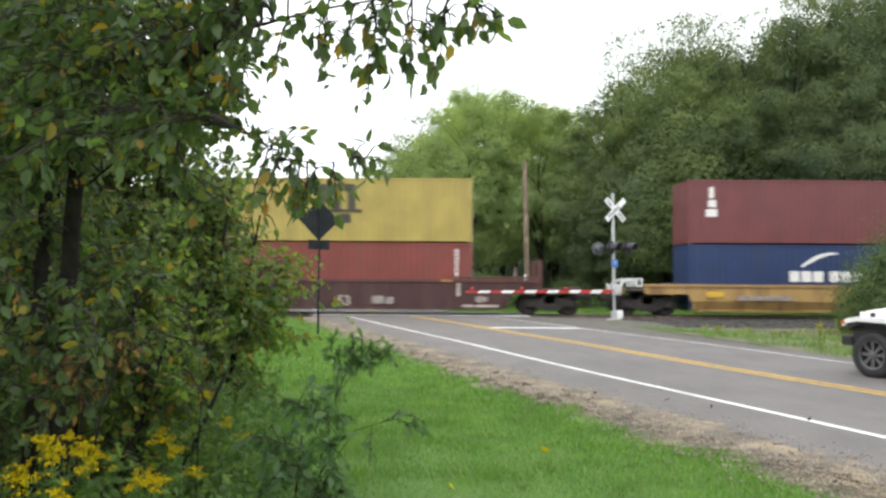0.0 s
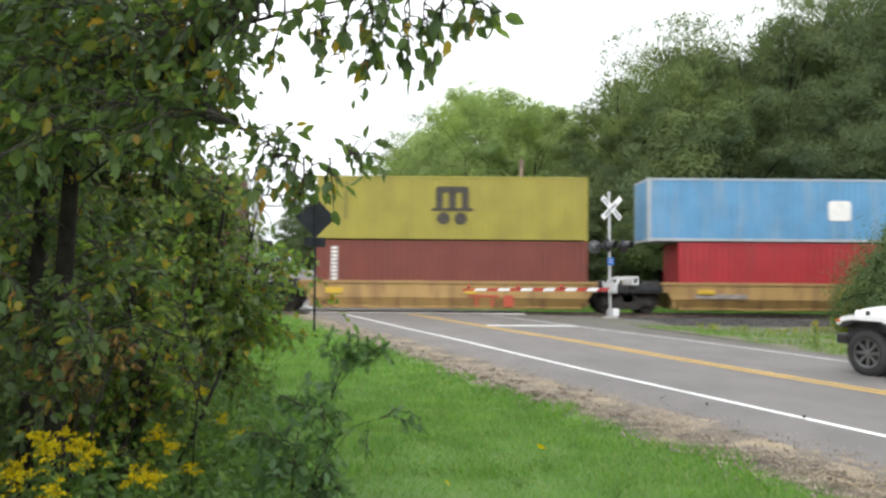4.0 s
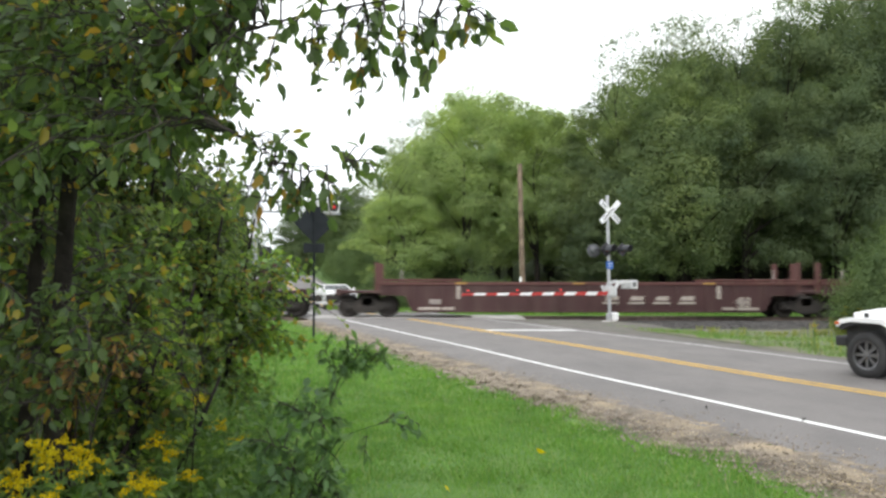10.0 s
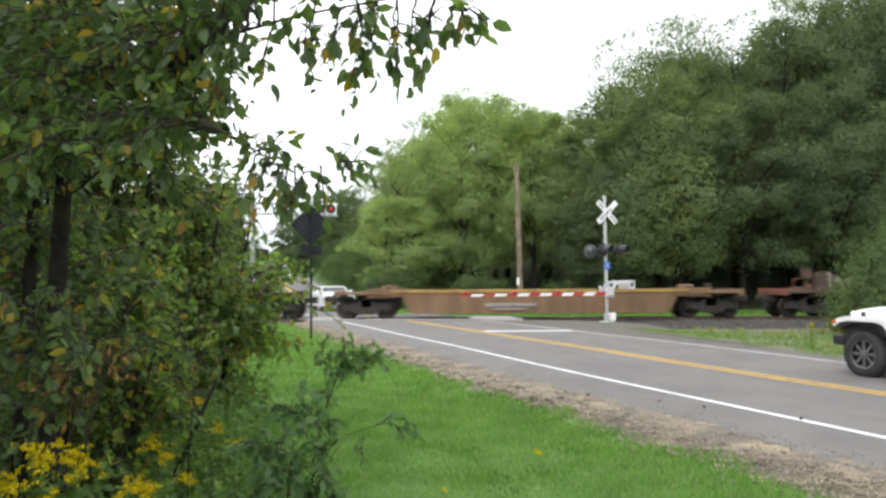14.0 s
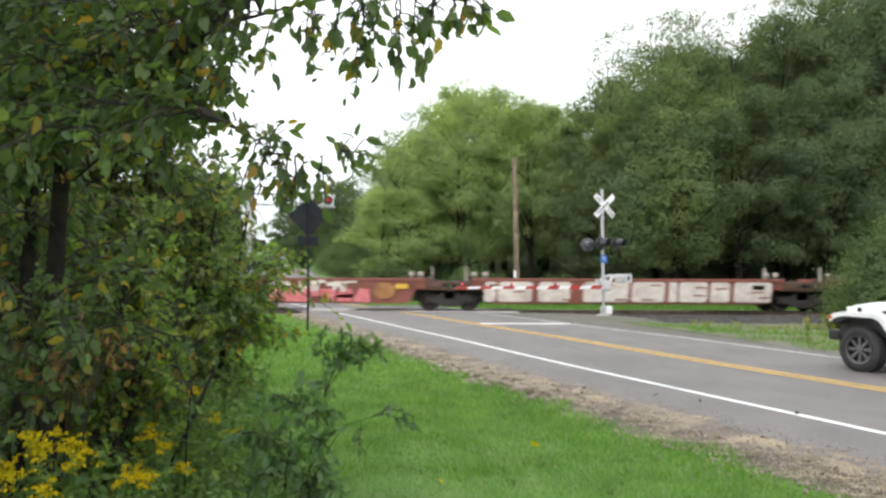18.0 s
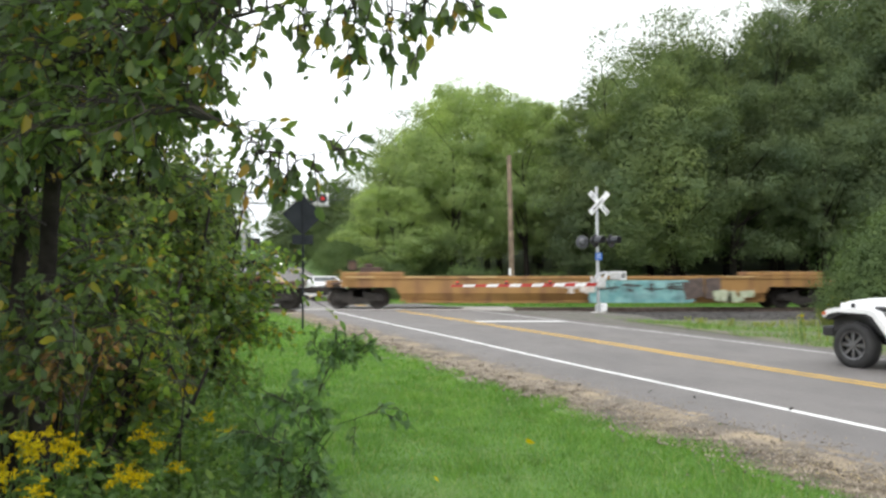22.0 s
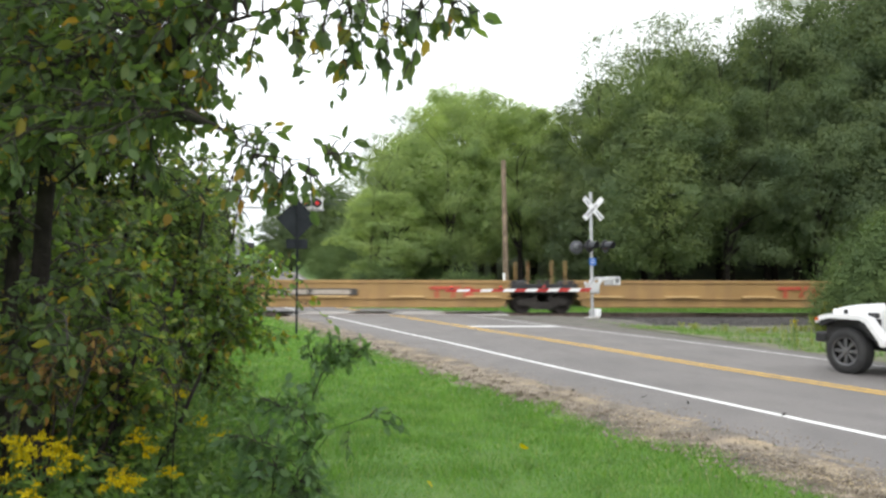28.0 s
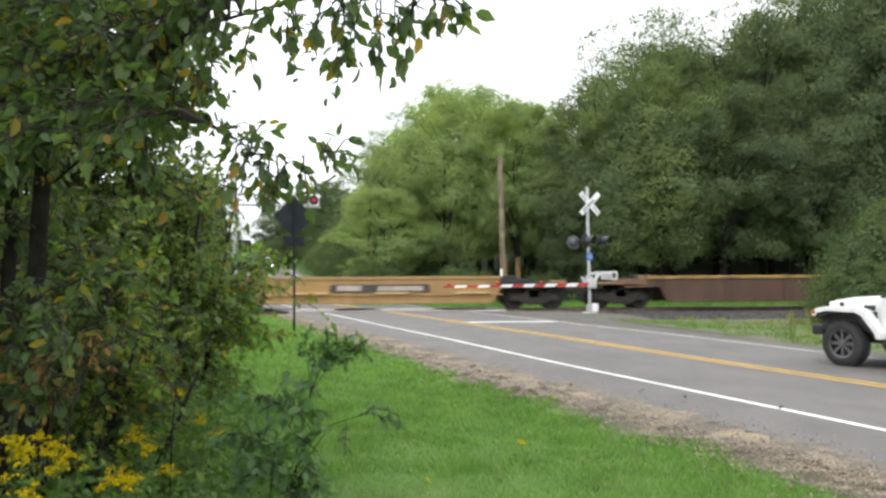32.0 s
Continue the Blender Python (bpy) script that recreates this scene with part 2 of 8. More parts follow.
def boxes(*dims, bevel=0.0):
    bm = bmesh.new()
    for d in dims:
        box(bm, *d, bevel=bevel)
    return bm


def tube(bm, a, b, r0, r1=None, n=10):
    """A closed round bar from a to b."""
    a, b = Vector(a), Vector(b)
    r1 = r0 if r1 is None else r1
    q = (b - a).to_track_quat("Z", "Y")
    rings = []
    for c, r in ((a, r0), (b, r1)):
        rings.append([bm.verts.new(c + q @ Vector((r * math.cos(2 * math.pi * k / n), r * math.sin(2 * math.pi * k / n), 0))) for k in range(n)])
    for k in range(n):
        bm.faces.new((rings[0][k], rings[0][(k + 1) % n], rings[1][(k + 1) % n], rings[1][k]))
    bm.faces.new(rings[0][::-1])
    bm.faces.new(rings[1])
    return bm


def pipe(bm, pts, radii, n=6):
    """One unbroken round bar along points."""
    rings = []
    for k, p in enumerate(pts):
        d = (Vector(pts[min(k + 1, len(pts) - 1)]) - Vector(pts[max(k - 1, 0)])).normalized()
        q = d.to_track_quat("Z", "Y")
        rings.append([bm.verts.new(Vector(p) + q @ Vector((radii[k] * math.cos(2 * math.pi * j / n), radii[k] * math.sin(2 * math.pi * j / n), 0))) for j in range(n)])
    for a, b in zip(rings, rings[1:]):
        for j in range(n):
            bm.faces.new((a[j], a[(j + 1) % n], b[(j + 1) % n], b[j]))
    bm.faces.new(rings[0][::-1])
    bm.faces.new(rings[-1])
    return bm


def lathe(bm, profile, axis="Y", n=24, centre=(0, 0, 0), caps=True):
    """profile: (radius, along) pairs, turned round the axis."""
    rings = []
    for r, h in profile:
        ring = []
        for k in range(n):
            a = 2 * math.pi * k / n
            p = {"Y": (r * math.cos(a), h, r * math.sin(a)), "Z": (r * math.cos(a), r * math.sin(a), h), "X": (h, r * math.cos(a), r * math.sin(a))}[axis]
            ring.append(bm.verts.new(Vector(p) + Vector(centre)))
        rings.append(ring)
    for a, b in zip(rings, rings[1:]):
        for k in range(n):
            bm.faces.new((a[k], a[(k + 1) % n], b[(k + 1) % n], b[k]))
    if caps:
        bm.faces.new(rings[0][::-1])
        bm.faces.new(rings[-1])
    return bm


def prism(bm, outline, y0, y1):
    """An outline in x, z pushed from y0 to y1."""
    a = [bm.verts.new((x, y0, z)) for x, z in outline]
    b = [bm.verts.new((x, y1, z)) for x, z in outline]
    bm.faces.new(a)
    bm.faces.new(b[::-1])
    for k in range(len(a)):
        j = (k + 1) % len(a)
        bm.faces.new((a[k], b[k], b[j], a[j]))
    return bm


def thing(name, x, y, z, label, category, group="", turn=0.0, kind=""):
    ob = new(name)
    ob.matrix_basis = pose(x, y, z, 0, 0, turn)
    ob.empty_display_size = 0.2
    return tagged(ob, label, category, group, kind)


# ---- the lie of the land ----
ROAD_LEAN = -0.3496          # metres in x for each metre in y
ROAD_NEAR = 7.49             # x of the near edge line at y = 0
TRACK_Y, RAIL_TOP = 36.6, 0.09
LANES = 6.2                  # across the road, along x
road_dir = Vector((ROAD_LEAN, 1, 0)).normalized()


def smooth_step(a, b, v):
    t = np.clip((v - a) / (b - a), 0, 1)
    return t * t * (3 - 2 * t)


def road_bend(y):
    """Beyond the track the road swings gently back to the right as it climbs."""
    d = np.maximum(np.asarray(y, dtype=float) - 46, 0)
    return 0.0022 * d * d * np.exp(-d / 160)


def road_height(y):
    y = np.asarray(y, dtype=float)
    return 0.05 * smooth_step(13, 22, y) + 0.04 * smooth_step(22, 33.5, y) + 2.6 * smooth_step(46, 110, y)


def edge_x(y):
    return ROAD_NEAR + ROAD_LEAN * np.asarray(y, dtype=float) + road_bend(y)


def land(x, y):
    x, y = np.asarray(x, dtype=float), np.asarray(y, dtype=float)
    across = (x - edge_x(y)) / LANES
    z = np.zeros(np.broadcast(x, y).shape)
    # ditch between road and track to the right, low ground beyond the track, then the wooded hill
    z = z - 0.2 * smooth_step(1.05, 1.5, across) * smooth_step(20, 27, y) * (1 - smooth_step(31, 35, y))
    z = z - 0.12 * smooth_step(40, 43, y) * (1 - smooth_step(48, 54, y))
    z = z + 9.0 * smooth_step(47, 95, y) * smooth_step(-6, 30, x) + 3.0 * smooth_step(46, 110, y) + 16 * smooth_step(95, 260, y)
    # the verge dips a little on the near side
    z = z + 0.04 * np.sin(x * 1.3 + 0.7) * np.sin(y * 0.9) * (1 - smooth_step(28, 34, y))
    near_road = 1 - smooth_step(0.75, 1.6, np.abs(across - 0.5) * 2 * 0.52)
    z = z * (1 - near_road) + (road_height(y) - 0.07) * near_road
    bed = (1 - smooth_step(2.6, 4.2, np.abs(y - TRACK_Y))) * (1 - near_road * 0.6)
    z = z * (1 - bed) + (-0.3) * bed
    return z


def build_ground():
    xs = np.concatenate([np.linspace(-900, -60, 60), np.linspace(-56, 60, 200), np.linspace(64, 900, 60)])
    ys = np.concatenate([np.linspace(-120, -8, 20), np.linspace(-6, 60, 190), np.linspace(62, 420, 60)])
    gx, gy = np.meshgrid(xs, ys)
    gz = land(gx, gy)
    verts = np.stack([gx, gy, gz], -1).reshape(-1, 3)
    i = np.arange(len(xs) * len(ys)).reshape(len(ys), len(xs))
    faces = np.stack([i[:-1, :-1], i[:-1, 1:], i[1:, 1:], i[1:, :-1]], -1).reshape(-1, 4)
    ob = new("ground", fast_mesh("ground", verts, faces, GRASS_GROUND, True))
    tagged(ob, "mown green grass verge and rising wooded ground", "ground", kind="structure")


def ribbon(name, x_of, ys, z_off, mat, label, category, kind="structure", parent=None):
    """A strip of road surface between x_of(y, 0) and x_of(y, 1)."""
    cols = np.linspace(0, 1, 5)
    gx = np.array([[x_of(y, c) for c in cols] for y in ys])
    gy = np.repeat(np.asarray(ys)[:, None], 5, 1)
    gz = road_height(gy) + (np.asarray(z_off)[None, :] if isinstance(z_off, tuple) else z_off)
    verts = np.stack([gx, gy, gz], -1).reshape(-1, 3)
    i = np.arange(verts.shape[0]).reshape(len(ys), 5)
    faces = np.stack([i[:-1, :-1], i[:-1, 1:], i[1:, 1:], i[1:, :-1]], -1).reshape(-1, 4)
    ob = new(name, fast_mesh(name, verts, faces, mat, True))
    if parent:
        ob.parent = parent
    else:
        tagged(ob, label, category, kind=kind)
    return ob


def build_road():
    ys = np.concatenate([np.linspace(-60, 0, 12), np.linspace(1, 60, 90), np.linspace(62, 200, 60)])
    # pavement with a worn shoulder each side
    ribbon("road", lambda y, c: edge_x(y) - 1.42 + 0.06 * math.sin(y * 1.7) + c * (LANES + 2.0 - 0.06 * math.sin(y * 1.7)), ys, 0.0, ASPHALT, "worn grey asphalt two-lane road", "road")
    ribbon("shoulder", lambda y, c: edge_x(y) - 2.75 + 0.14 * math.sin(y * 1.3) + c * (1.42 - 0.14 * math.sin(y * 1.3) + 0.07 * math.sin(y * 2.9) + 0.05 * math.sin(y * 7.1) + 0.06 * math.sin(y * 19.3 + 2 * math.sin(y * 5)) + 0.05 * math.sin(y * 37.7)), np.linspace(-20, 33, 1100), (-0.11, -0.06, -0.035, -0.012, 0.005), GRAVEL_BED, "dusty gravel shoulder along the road", "road shoulder")
    ribbon("shoulder", lambda y, c: edge_x(y) + LANES + 0.4 + c * (0.95 + 1.7 * float(smooth_step(15, 27, y)) + 4.2 * float(smooth_step(27, 31.5, y))), np.linspace(-20, 33.9, 120), (0.005, -0.006, -0.02, -0.07, -0.45), GRIT, "grey gritty shoulder widening towards the track", "road shoulder")
    ym = np.concatenate([np.linspace(-60, 0, 12), np.linspace(1, 33.9, 50)])
    yf = np.linspace(39.3, 140, 70)
    for k, yy in enumerate((ym, yf)):
        ribbon("edge_line", lambda y, c: edge_x(y) - 0.06 + c * 0.12, yy, 0.006, LINE_WHITE, "white painted edge line", "road marking")
        ribbon("edge_line", lambda y, c: edge_x(y) + LANES - 0.13 + c * 0.12, yy, 0.006, LINE_FADED, "faded white painted edge line", "road marking")
        for o in (-0.17, 0.07):
            ribbon("centre_line", lambda y, c, o=o: edge_x(y) + 2.94 + o + c * 0.1, yy, 0.006, LINE_YELLOW, "yellow painted centre line", "road marking")
    bm = bmesh.new()
    z = float(road_height(26.3)) + 0.007
    vs = [bm.verts.new(p) for p in ((1.55, 26.0, z), (4.5, 26.05, z), (4.35, 26.6, z), (1.38, 26.55, z))]
    bm.faces.new(vs)
    ob = new("stop_line", mesh_of("stop_line", bm, LINE_WHITE))
    tagged(ob, "white painted stop line across one lane", "road marking", kind="structure")


def build_track():
    # ballast shoulder as a long low bank
    xs = np.linspace(-600, 660, 840)
    prof = [(-6.8, -0.3), (-4.6, -0.16), (-3.2, -0.12), (-1.9, -0.09), (0, -0.08), (1.9, -0.09), (2.9, -0.16), (4.2, -0.36)]
    rng = np.random.default_rng(3)
    verts = np.array([[x, TRACK_Y + y + rng.normal(0, 0.05), z + rng.normal(0, 0.012) - (0.12 if -9.5 < x < 5.6 and y < -2 else 0)] for x in xs for y, z in prof])
    i = np.arange(len(verts)).reshape(len(xs), len(prof))
    faces = np.stack([i[:-1, :-1], i[1:, :-1], i[1:, 1:], i[:-1, 1:]], -1).reshape(-1, 4)
    ob = new("track_bed", fast_mesh("track_bed", verts, faces, BALLAST, True))
    tagged(ob, "grey crushed stone ballast under the railway track", "ballast", kind="structure")
    for k, y in enumerate((-0.75, 0.75)):
        bm = bmesh.new()
        prism_pts = [(-0.07, 0.0), (0.07, 0.0), (0.07, 0.015), (0.01, 0.04), (0.01, 0.12), (0.037, 0.13), (0.037, 0.17), (-0.037, 0.17), (-0.037, 0.13), (-0.01, 0.12), (-0.01, 0.04), (-0.07, 0.015)]
        a = [bm.verts.new((-600, TRACK_Y + y + u, RAIL_TOP - 0.17 + w)) for u, w in prism_pts]
        b = [bm.verts.new((660, TRACK_Y + y + u, RAIL_TOP - 0.17 + w)) for u, w in prism_pts]
        for q in range(len(a)):
            r = (q + 1) % len(a)
            bm.faces.new((a[q], a[r], b[r], b[q]))
        ob = new("rail", mesh_of("rail", bm, STEEL))
        tagged(ob, "rusty steel running rail with a worn bright top", "rail", kind="structure")
    tie = mesh_of("tie", boxes((-0.11, 0.11, -1.3, 1.3, -0.17, 0.0), bevel=0.015), TIE_WOOD)
    ties = thing("ties", 0, 0, 0, "dark weathered wooden railway ties", "railway ties", kind="structure")
    for k in range(120):
        x = -26 + k * 0.52
        if -5.5 < x < 3.6:
            continue
        put("tie", tie, ties, pose(x, TRACK_Y + random.uniform(-0.04, 0.04), RAIL_TOP - 0.172, 0, 0, random.uniform(-1, 1)))
    # concrete crossing panels between and beside the rails
    panels = thing("crossing_panels", 0, 0, 0, "pale concrete panels of the level crossing", "crossing panels", kind="structure")
    for y0, y1 in ((-1.75, -0.82), (-0.66, -0.02), (0.02, 0.66), (0.82, 1.75)):
        pm = mesh_of("panel", boxes((0, 2.38, TRACK_Y + y0, TRACK_Y + y1, RAIL_TOP - 0.15, RAIL_TOP + 0.006), bevel=0.012), CONCRETE)
        for k in range(4):
            put("panel", pm, panels, pose(-5.9 + k * 2.4, 0, 0))


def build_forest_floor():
    # this dark sheet covers the bright grass to give the hollows their shade
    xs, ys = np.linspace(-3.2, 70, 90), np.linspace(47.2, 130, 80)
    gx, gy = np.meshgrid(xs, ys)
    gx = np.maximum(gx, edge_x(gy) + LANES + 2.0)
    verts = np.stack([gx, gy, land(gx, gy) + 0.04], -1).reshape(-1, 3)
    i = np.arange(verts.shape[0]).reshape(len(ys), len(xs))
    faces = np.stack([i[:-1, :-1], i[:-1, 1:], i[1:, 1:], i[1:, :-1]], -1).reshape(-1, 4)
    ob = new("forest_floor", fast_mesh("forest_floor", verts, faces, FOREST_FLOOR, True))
    tagged(ob, "floor of the wood, toned dark for the shade under the crowns", "forest floor", kind="structure")


def build_verge():
    """Thin soil with moss and grit between the shoulder and the track."""
    ys = np.linspace(12, 31.5, 80)
    gy = np.repeat(ys[:, None], 60, 1)
    start = edge_x(ys) + LANES + 0.9 + 1.6 * smooth_step(15, 27, ys)
    gx = start[:, None] + np.linspace(0, 1, 60)[None, :] ** 1.6 * 16
    verts = np.stack([gx, gy, land(gx, gy) + 0.02], -1).reshape(-1, 3)
    i = np.arange(verts.shape[0]).reshape(80, 60)
    faces = np.stack([i[:-1, :-1], i[:-1, 1:], i[1:, 1:], i[1:, :-1]], -1).reshape(-1, 4)
    ob = new("verge", fast_mesh("verge", verts, faces, VERGE_SOIL, True))
    tagged(ob, "thin gritty soil beside the railway track", "verge", kind="structure")


build_ground()
build_verge()
build_forest_floor()
build_road()
build_track()

# ---- the train: well cars and containers ----
SPEED = 15.95
MOVING = []                  # (thing, place along the train, height above the rails)
YELLOW = paint("car_yellow", (0.36, 0.222, 0.058), 0.6, (0.13, 0.06, 0.035), 0.85)
YELLOW_RUSTY = paint("car_yellow_rusty", (0.34, 0.185, 0.058), 0.6, (0.14, 0.065, 0.035), 0.85)
# lighter than the sides, to stand in for light on the ledge tops
LIT_LEDGE_PAINT = paint("ledge_paint", (0.62, 0.42, 0.19), 0.6, (0.3, 0.2, 0.1), 0.4)
YELLOW_PALE = paint("car_yellow_pale", (0.35, 0.215, 0.08), 0.6, (0.2, 0.11, 0.06), 0.5)
TAN = paint("car_tan", (0.42, 0.265, 0.095), 0.6, (0.15, 0.075, 0.045), 0.75)
DECK_BROWN = paint("deck_brown", (0.085, 0.048, 0.036), 0.7, (0.04, 0.03, 0.026), 0.7)
OCHRE = paint("car_ochre", (0.2, 0.118, 0.06), 0.65, (0.09, 0.05, 0.03), 0.7)
MAROON = paint("car_maroon", (0.057, 0.022, 0.021), 0.7, (0.1, 0.07, 0.055), 0.35)
REDBROWN = paint("car_red_brown", (0.22, 0.07, 0.045), 0.6, (0.1, 0.05, 0.04), 0.6)
RIBBROWN = paint("car_rib_brown", (0.105, 0.058, 0.038), 0.7, (0.05, 0.033, 0.027), 0.6)
# tan of the posts; on ribs it puts their highlights into the colour
LIT_RIB_POST_TAN = paint("car_rib_tan", (0.19, 0.115, 0.065), 0.7, (0.08, 0.05, 0.035), 0.6)
RUST_TOP = paint("rust_top", (0.4, 0.17, 0.06), 0.7, (0.15, 0.07, 0.04), 0.6)
MAROON_TOP = paint("maroon_top", (0.1, 0.036, 0.03), 0.7, (0.1, 0.05, 0.04), 0.6)
TRUCK_IRON = surface("truck_iron", (0.022, 0.02, 0.018), (0.05, 0.042, 0.036), 5, 0.8, 0.2, 40, 0.3)
WHEEL_IRON = surface("wheel_iron", (0.03, 0.025, 0.022), (0.06, 0.05, 0.045), 5, 0.6, 0.4, 40, 0.2)
STENCIL = surface("stencil_cream", (0.3, 0.26, 0.22), (0.45, 0.4, 0.35), 6, 0.7)
STRIPE_DULL = surface("stripe_dull", (0.3, 0.17, 0.04), (0.4, 0.24, 0.06), 6, 0.7)
STENCIL_YELLOW = surface("stencil_yellow", (0.55, 0.35, 0.03), (0.65, 0.43, 0.05), 6, 0.6)
STENCIL_RED = surface("stencil_red", (0.4, 0.06, 0.03), (0.48, 0.09, 0.05), 6, 0.6)
STENCIL_GREY = surface("stencil_grey", (0.2, 0.17, 0.155), (0.34, 0.3, 0.27), 6, 0.6)
DARK_STENCIL_AND_SHADOW = surface("stencil_dark", (0.03, 0.028, 0.027), (0.06, 0.055, 0.05), 6, 0.6)
SPRAY_BLUE = surface("spray_blue", (0.16, 0.48, 0.62), (0.3, 0.62, 0.74), 4, 0.6)
SPRAY_PINK = surface("spray_pink", (0.5, 0.1, 0.12), (0.62, 0.2, 0.2), 4, 0.6)
SPRAY_CREAM = surface("spray_cream", (0.55, 0.49, 0.43), (0.68, 0.62, 0.56), 4, 0.7, dirt=(0.25, 0.15, 0.12), dirt_amount=0.5)
SPRAY_TEAL = surface("spray_teal", (0.12, 0.3, 0.3), (0.25, 0.45, 0.44), 3, 0.6, dirt=(0.05, 0.1, 0.11), dirt_amount=0.7)
SPRAY_GREY = surface("spray_grey", (0.17, 0.18, 0.17), (0.3, 0.31, 0.29), 2.5, 0.7, dirt=(0.07, 0.1, 0.1), dirt_amount=0.7)
SPRAY_SILVER = surface("spray_silver", (0.3, 0.29, 0.27), (0.42, 0.4, 0.37), 4, 0.5)
SPRAY_DUST = surface("spray_dusty_grey", (0.2, 0.185, 0.155), (0.3, 0.28, 0.24), 4, 0.7)
SPRAY_BROWN = surface("spray_brown", (0.06, 0.045, 0.04), (0.12, 0.085, 0.07), 4, 0.6)
SPRAY_GREEN = surface("spray_pale_green", (0.32, 0.38, 0.25), (0.48, 0.5, 0.36), 4, 0.6)

SPRAY_OCHRE = surface("spray_ochre", (0.28, 0.13, 0.045), (0.36, 0.18, 0.06), 3, 0.7, dirt=(0.2, 0.08, 0.045), dirt_amount=0.8)
WHEEL_R = 0.46
WHEEL = mesh_of("wheel", lathe(bmesh.new(), [(0.1, -0.1), (0.12, -0.07), (0.36, -0.05), (0.4, -0.08), (WHEEL_R, -0.075), (WHEEL_R, 0.04), (WHEEL_R + 0.025, 0.06), (0.4, 0.07), (0.12, 0.05)], "Y", 22), WHEEL_IRON, True)


def truck_meshes():
    fb = bmesh.new()
    outline = [(-1.15, 0.38), (-1.15, 0.6), (-0.95, 0.68), (-0.5, 0.72), (-0.3, 0.86), (0.3, 0.86), (0.5, 0.72), (0.95, 0.68), (1.15, 0.6), (1.15, 0.38), (0.8, 0.42), (0.55, 0.3), (0.35, 0.2), (-0.35, 0.2), (-0.55, 0.3), (-0.8, 0.42)]
    prism(fb, outline, -0.1, 0.1)
    frame_mesh = mesh_of("side_frame", fb, TRUCK_IRON)
    spring = bmesh.new()
    for x in (-0.2, 0.0, 0.2):
        for k in range(5):
            lathe(spring, [(0.06, 0.3 + k * 0.06), (0.085, 0.315 + k * 0.06), (0.085, 0.33 + k * 0.06), (0.06, 0.345 + k * 0.06)], "Z", 8, (x, 0, 0))
    spring_mesh = mesh_of("spring", spring, TRUCK_IRON)
    cap = mesh_of("bearing", lathe(bmesh.new(), [(0.09, -0.2), (0.13, -0.17), (0.13, 0.0), (0.1, 0.02)], "Y", 12), TRUCK_IRON)
    bol = mesh_of("truck", boxes((-0.28, 0.28, -1.1, 1.1, 0.5, 0.95), (-0.5, 0.5, -0.3, 0.3, 0.8, 1.05), bevel=0.04), TRUCK_IRON)
    axle = mesh_of("axle", tube(bmesh.new(), (0, -0.95, WHEEL_R), (0, 0.95, WHEEL_R), 0.09), WHEEL_IRON)
    return frame_mesh, spring_mesh, cap, bol, axle


TRUCK = truck_meshes()


def add_truck(car, x):
    frame_mesh, spring_mesh, cap, bol, axle = TRUCK
    t = put("truck", bol, car, pose(x, 0, 0))
    for y in (-1.0, 1.0):
        put("side_frame", frame_mesh, t, pose(0, y, 0))
        put("spring", spring_mesh, t, pose(0, y, 0))
        for dx in (-0.89, 0.89):
            put("wheel", WHEEL, t, pose(dx, 0.75 * math.copysign(1, y), WHEEL_R, 0, 0, 0 if y < 0 else 180))
            put("bearing", cap, t, pose(dx, y, WHEEL_R, 0, 0, 0 if y < 0 else 180))
    for dx in (-0.89, 0.89):
        put("axle", axle, t, pose(dx, 0, 0))


UNIT_CACHE = {}


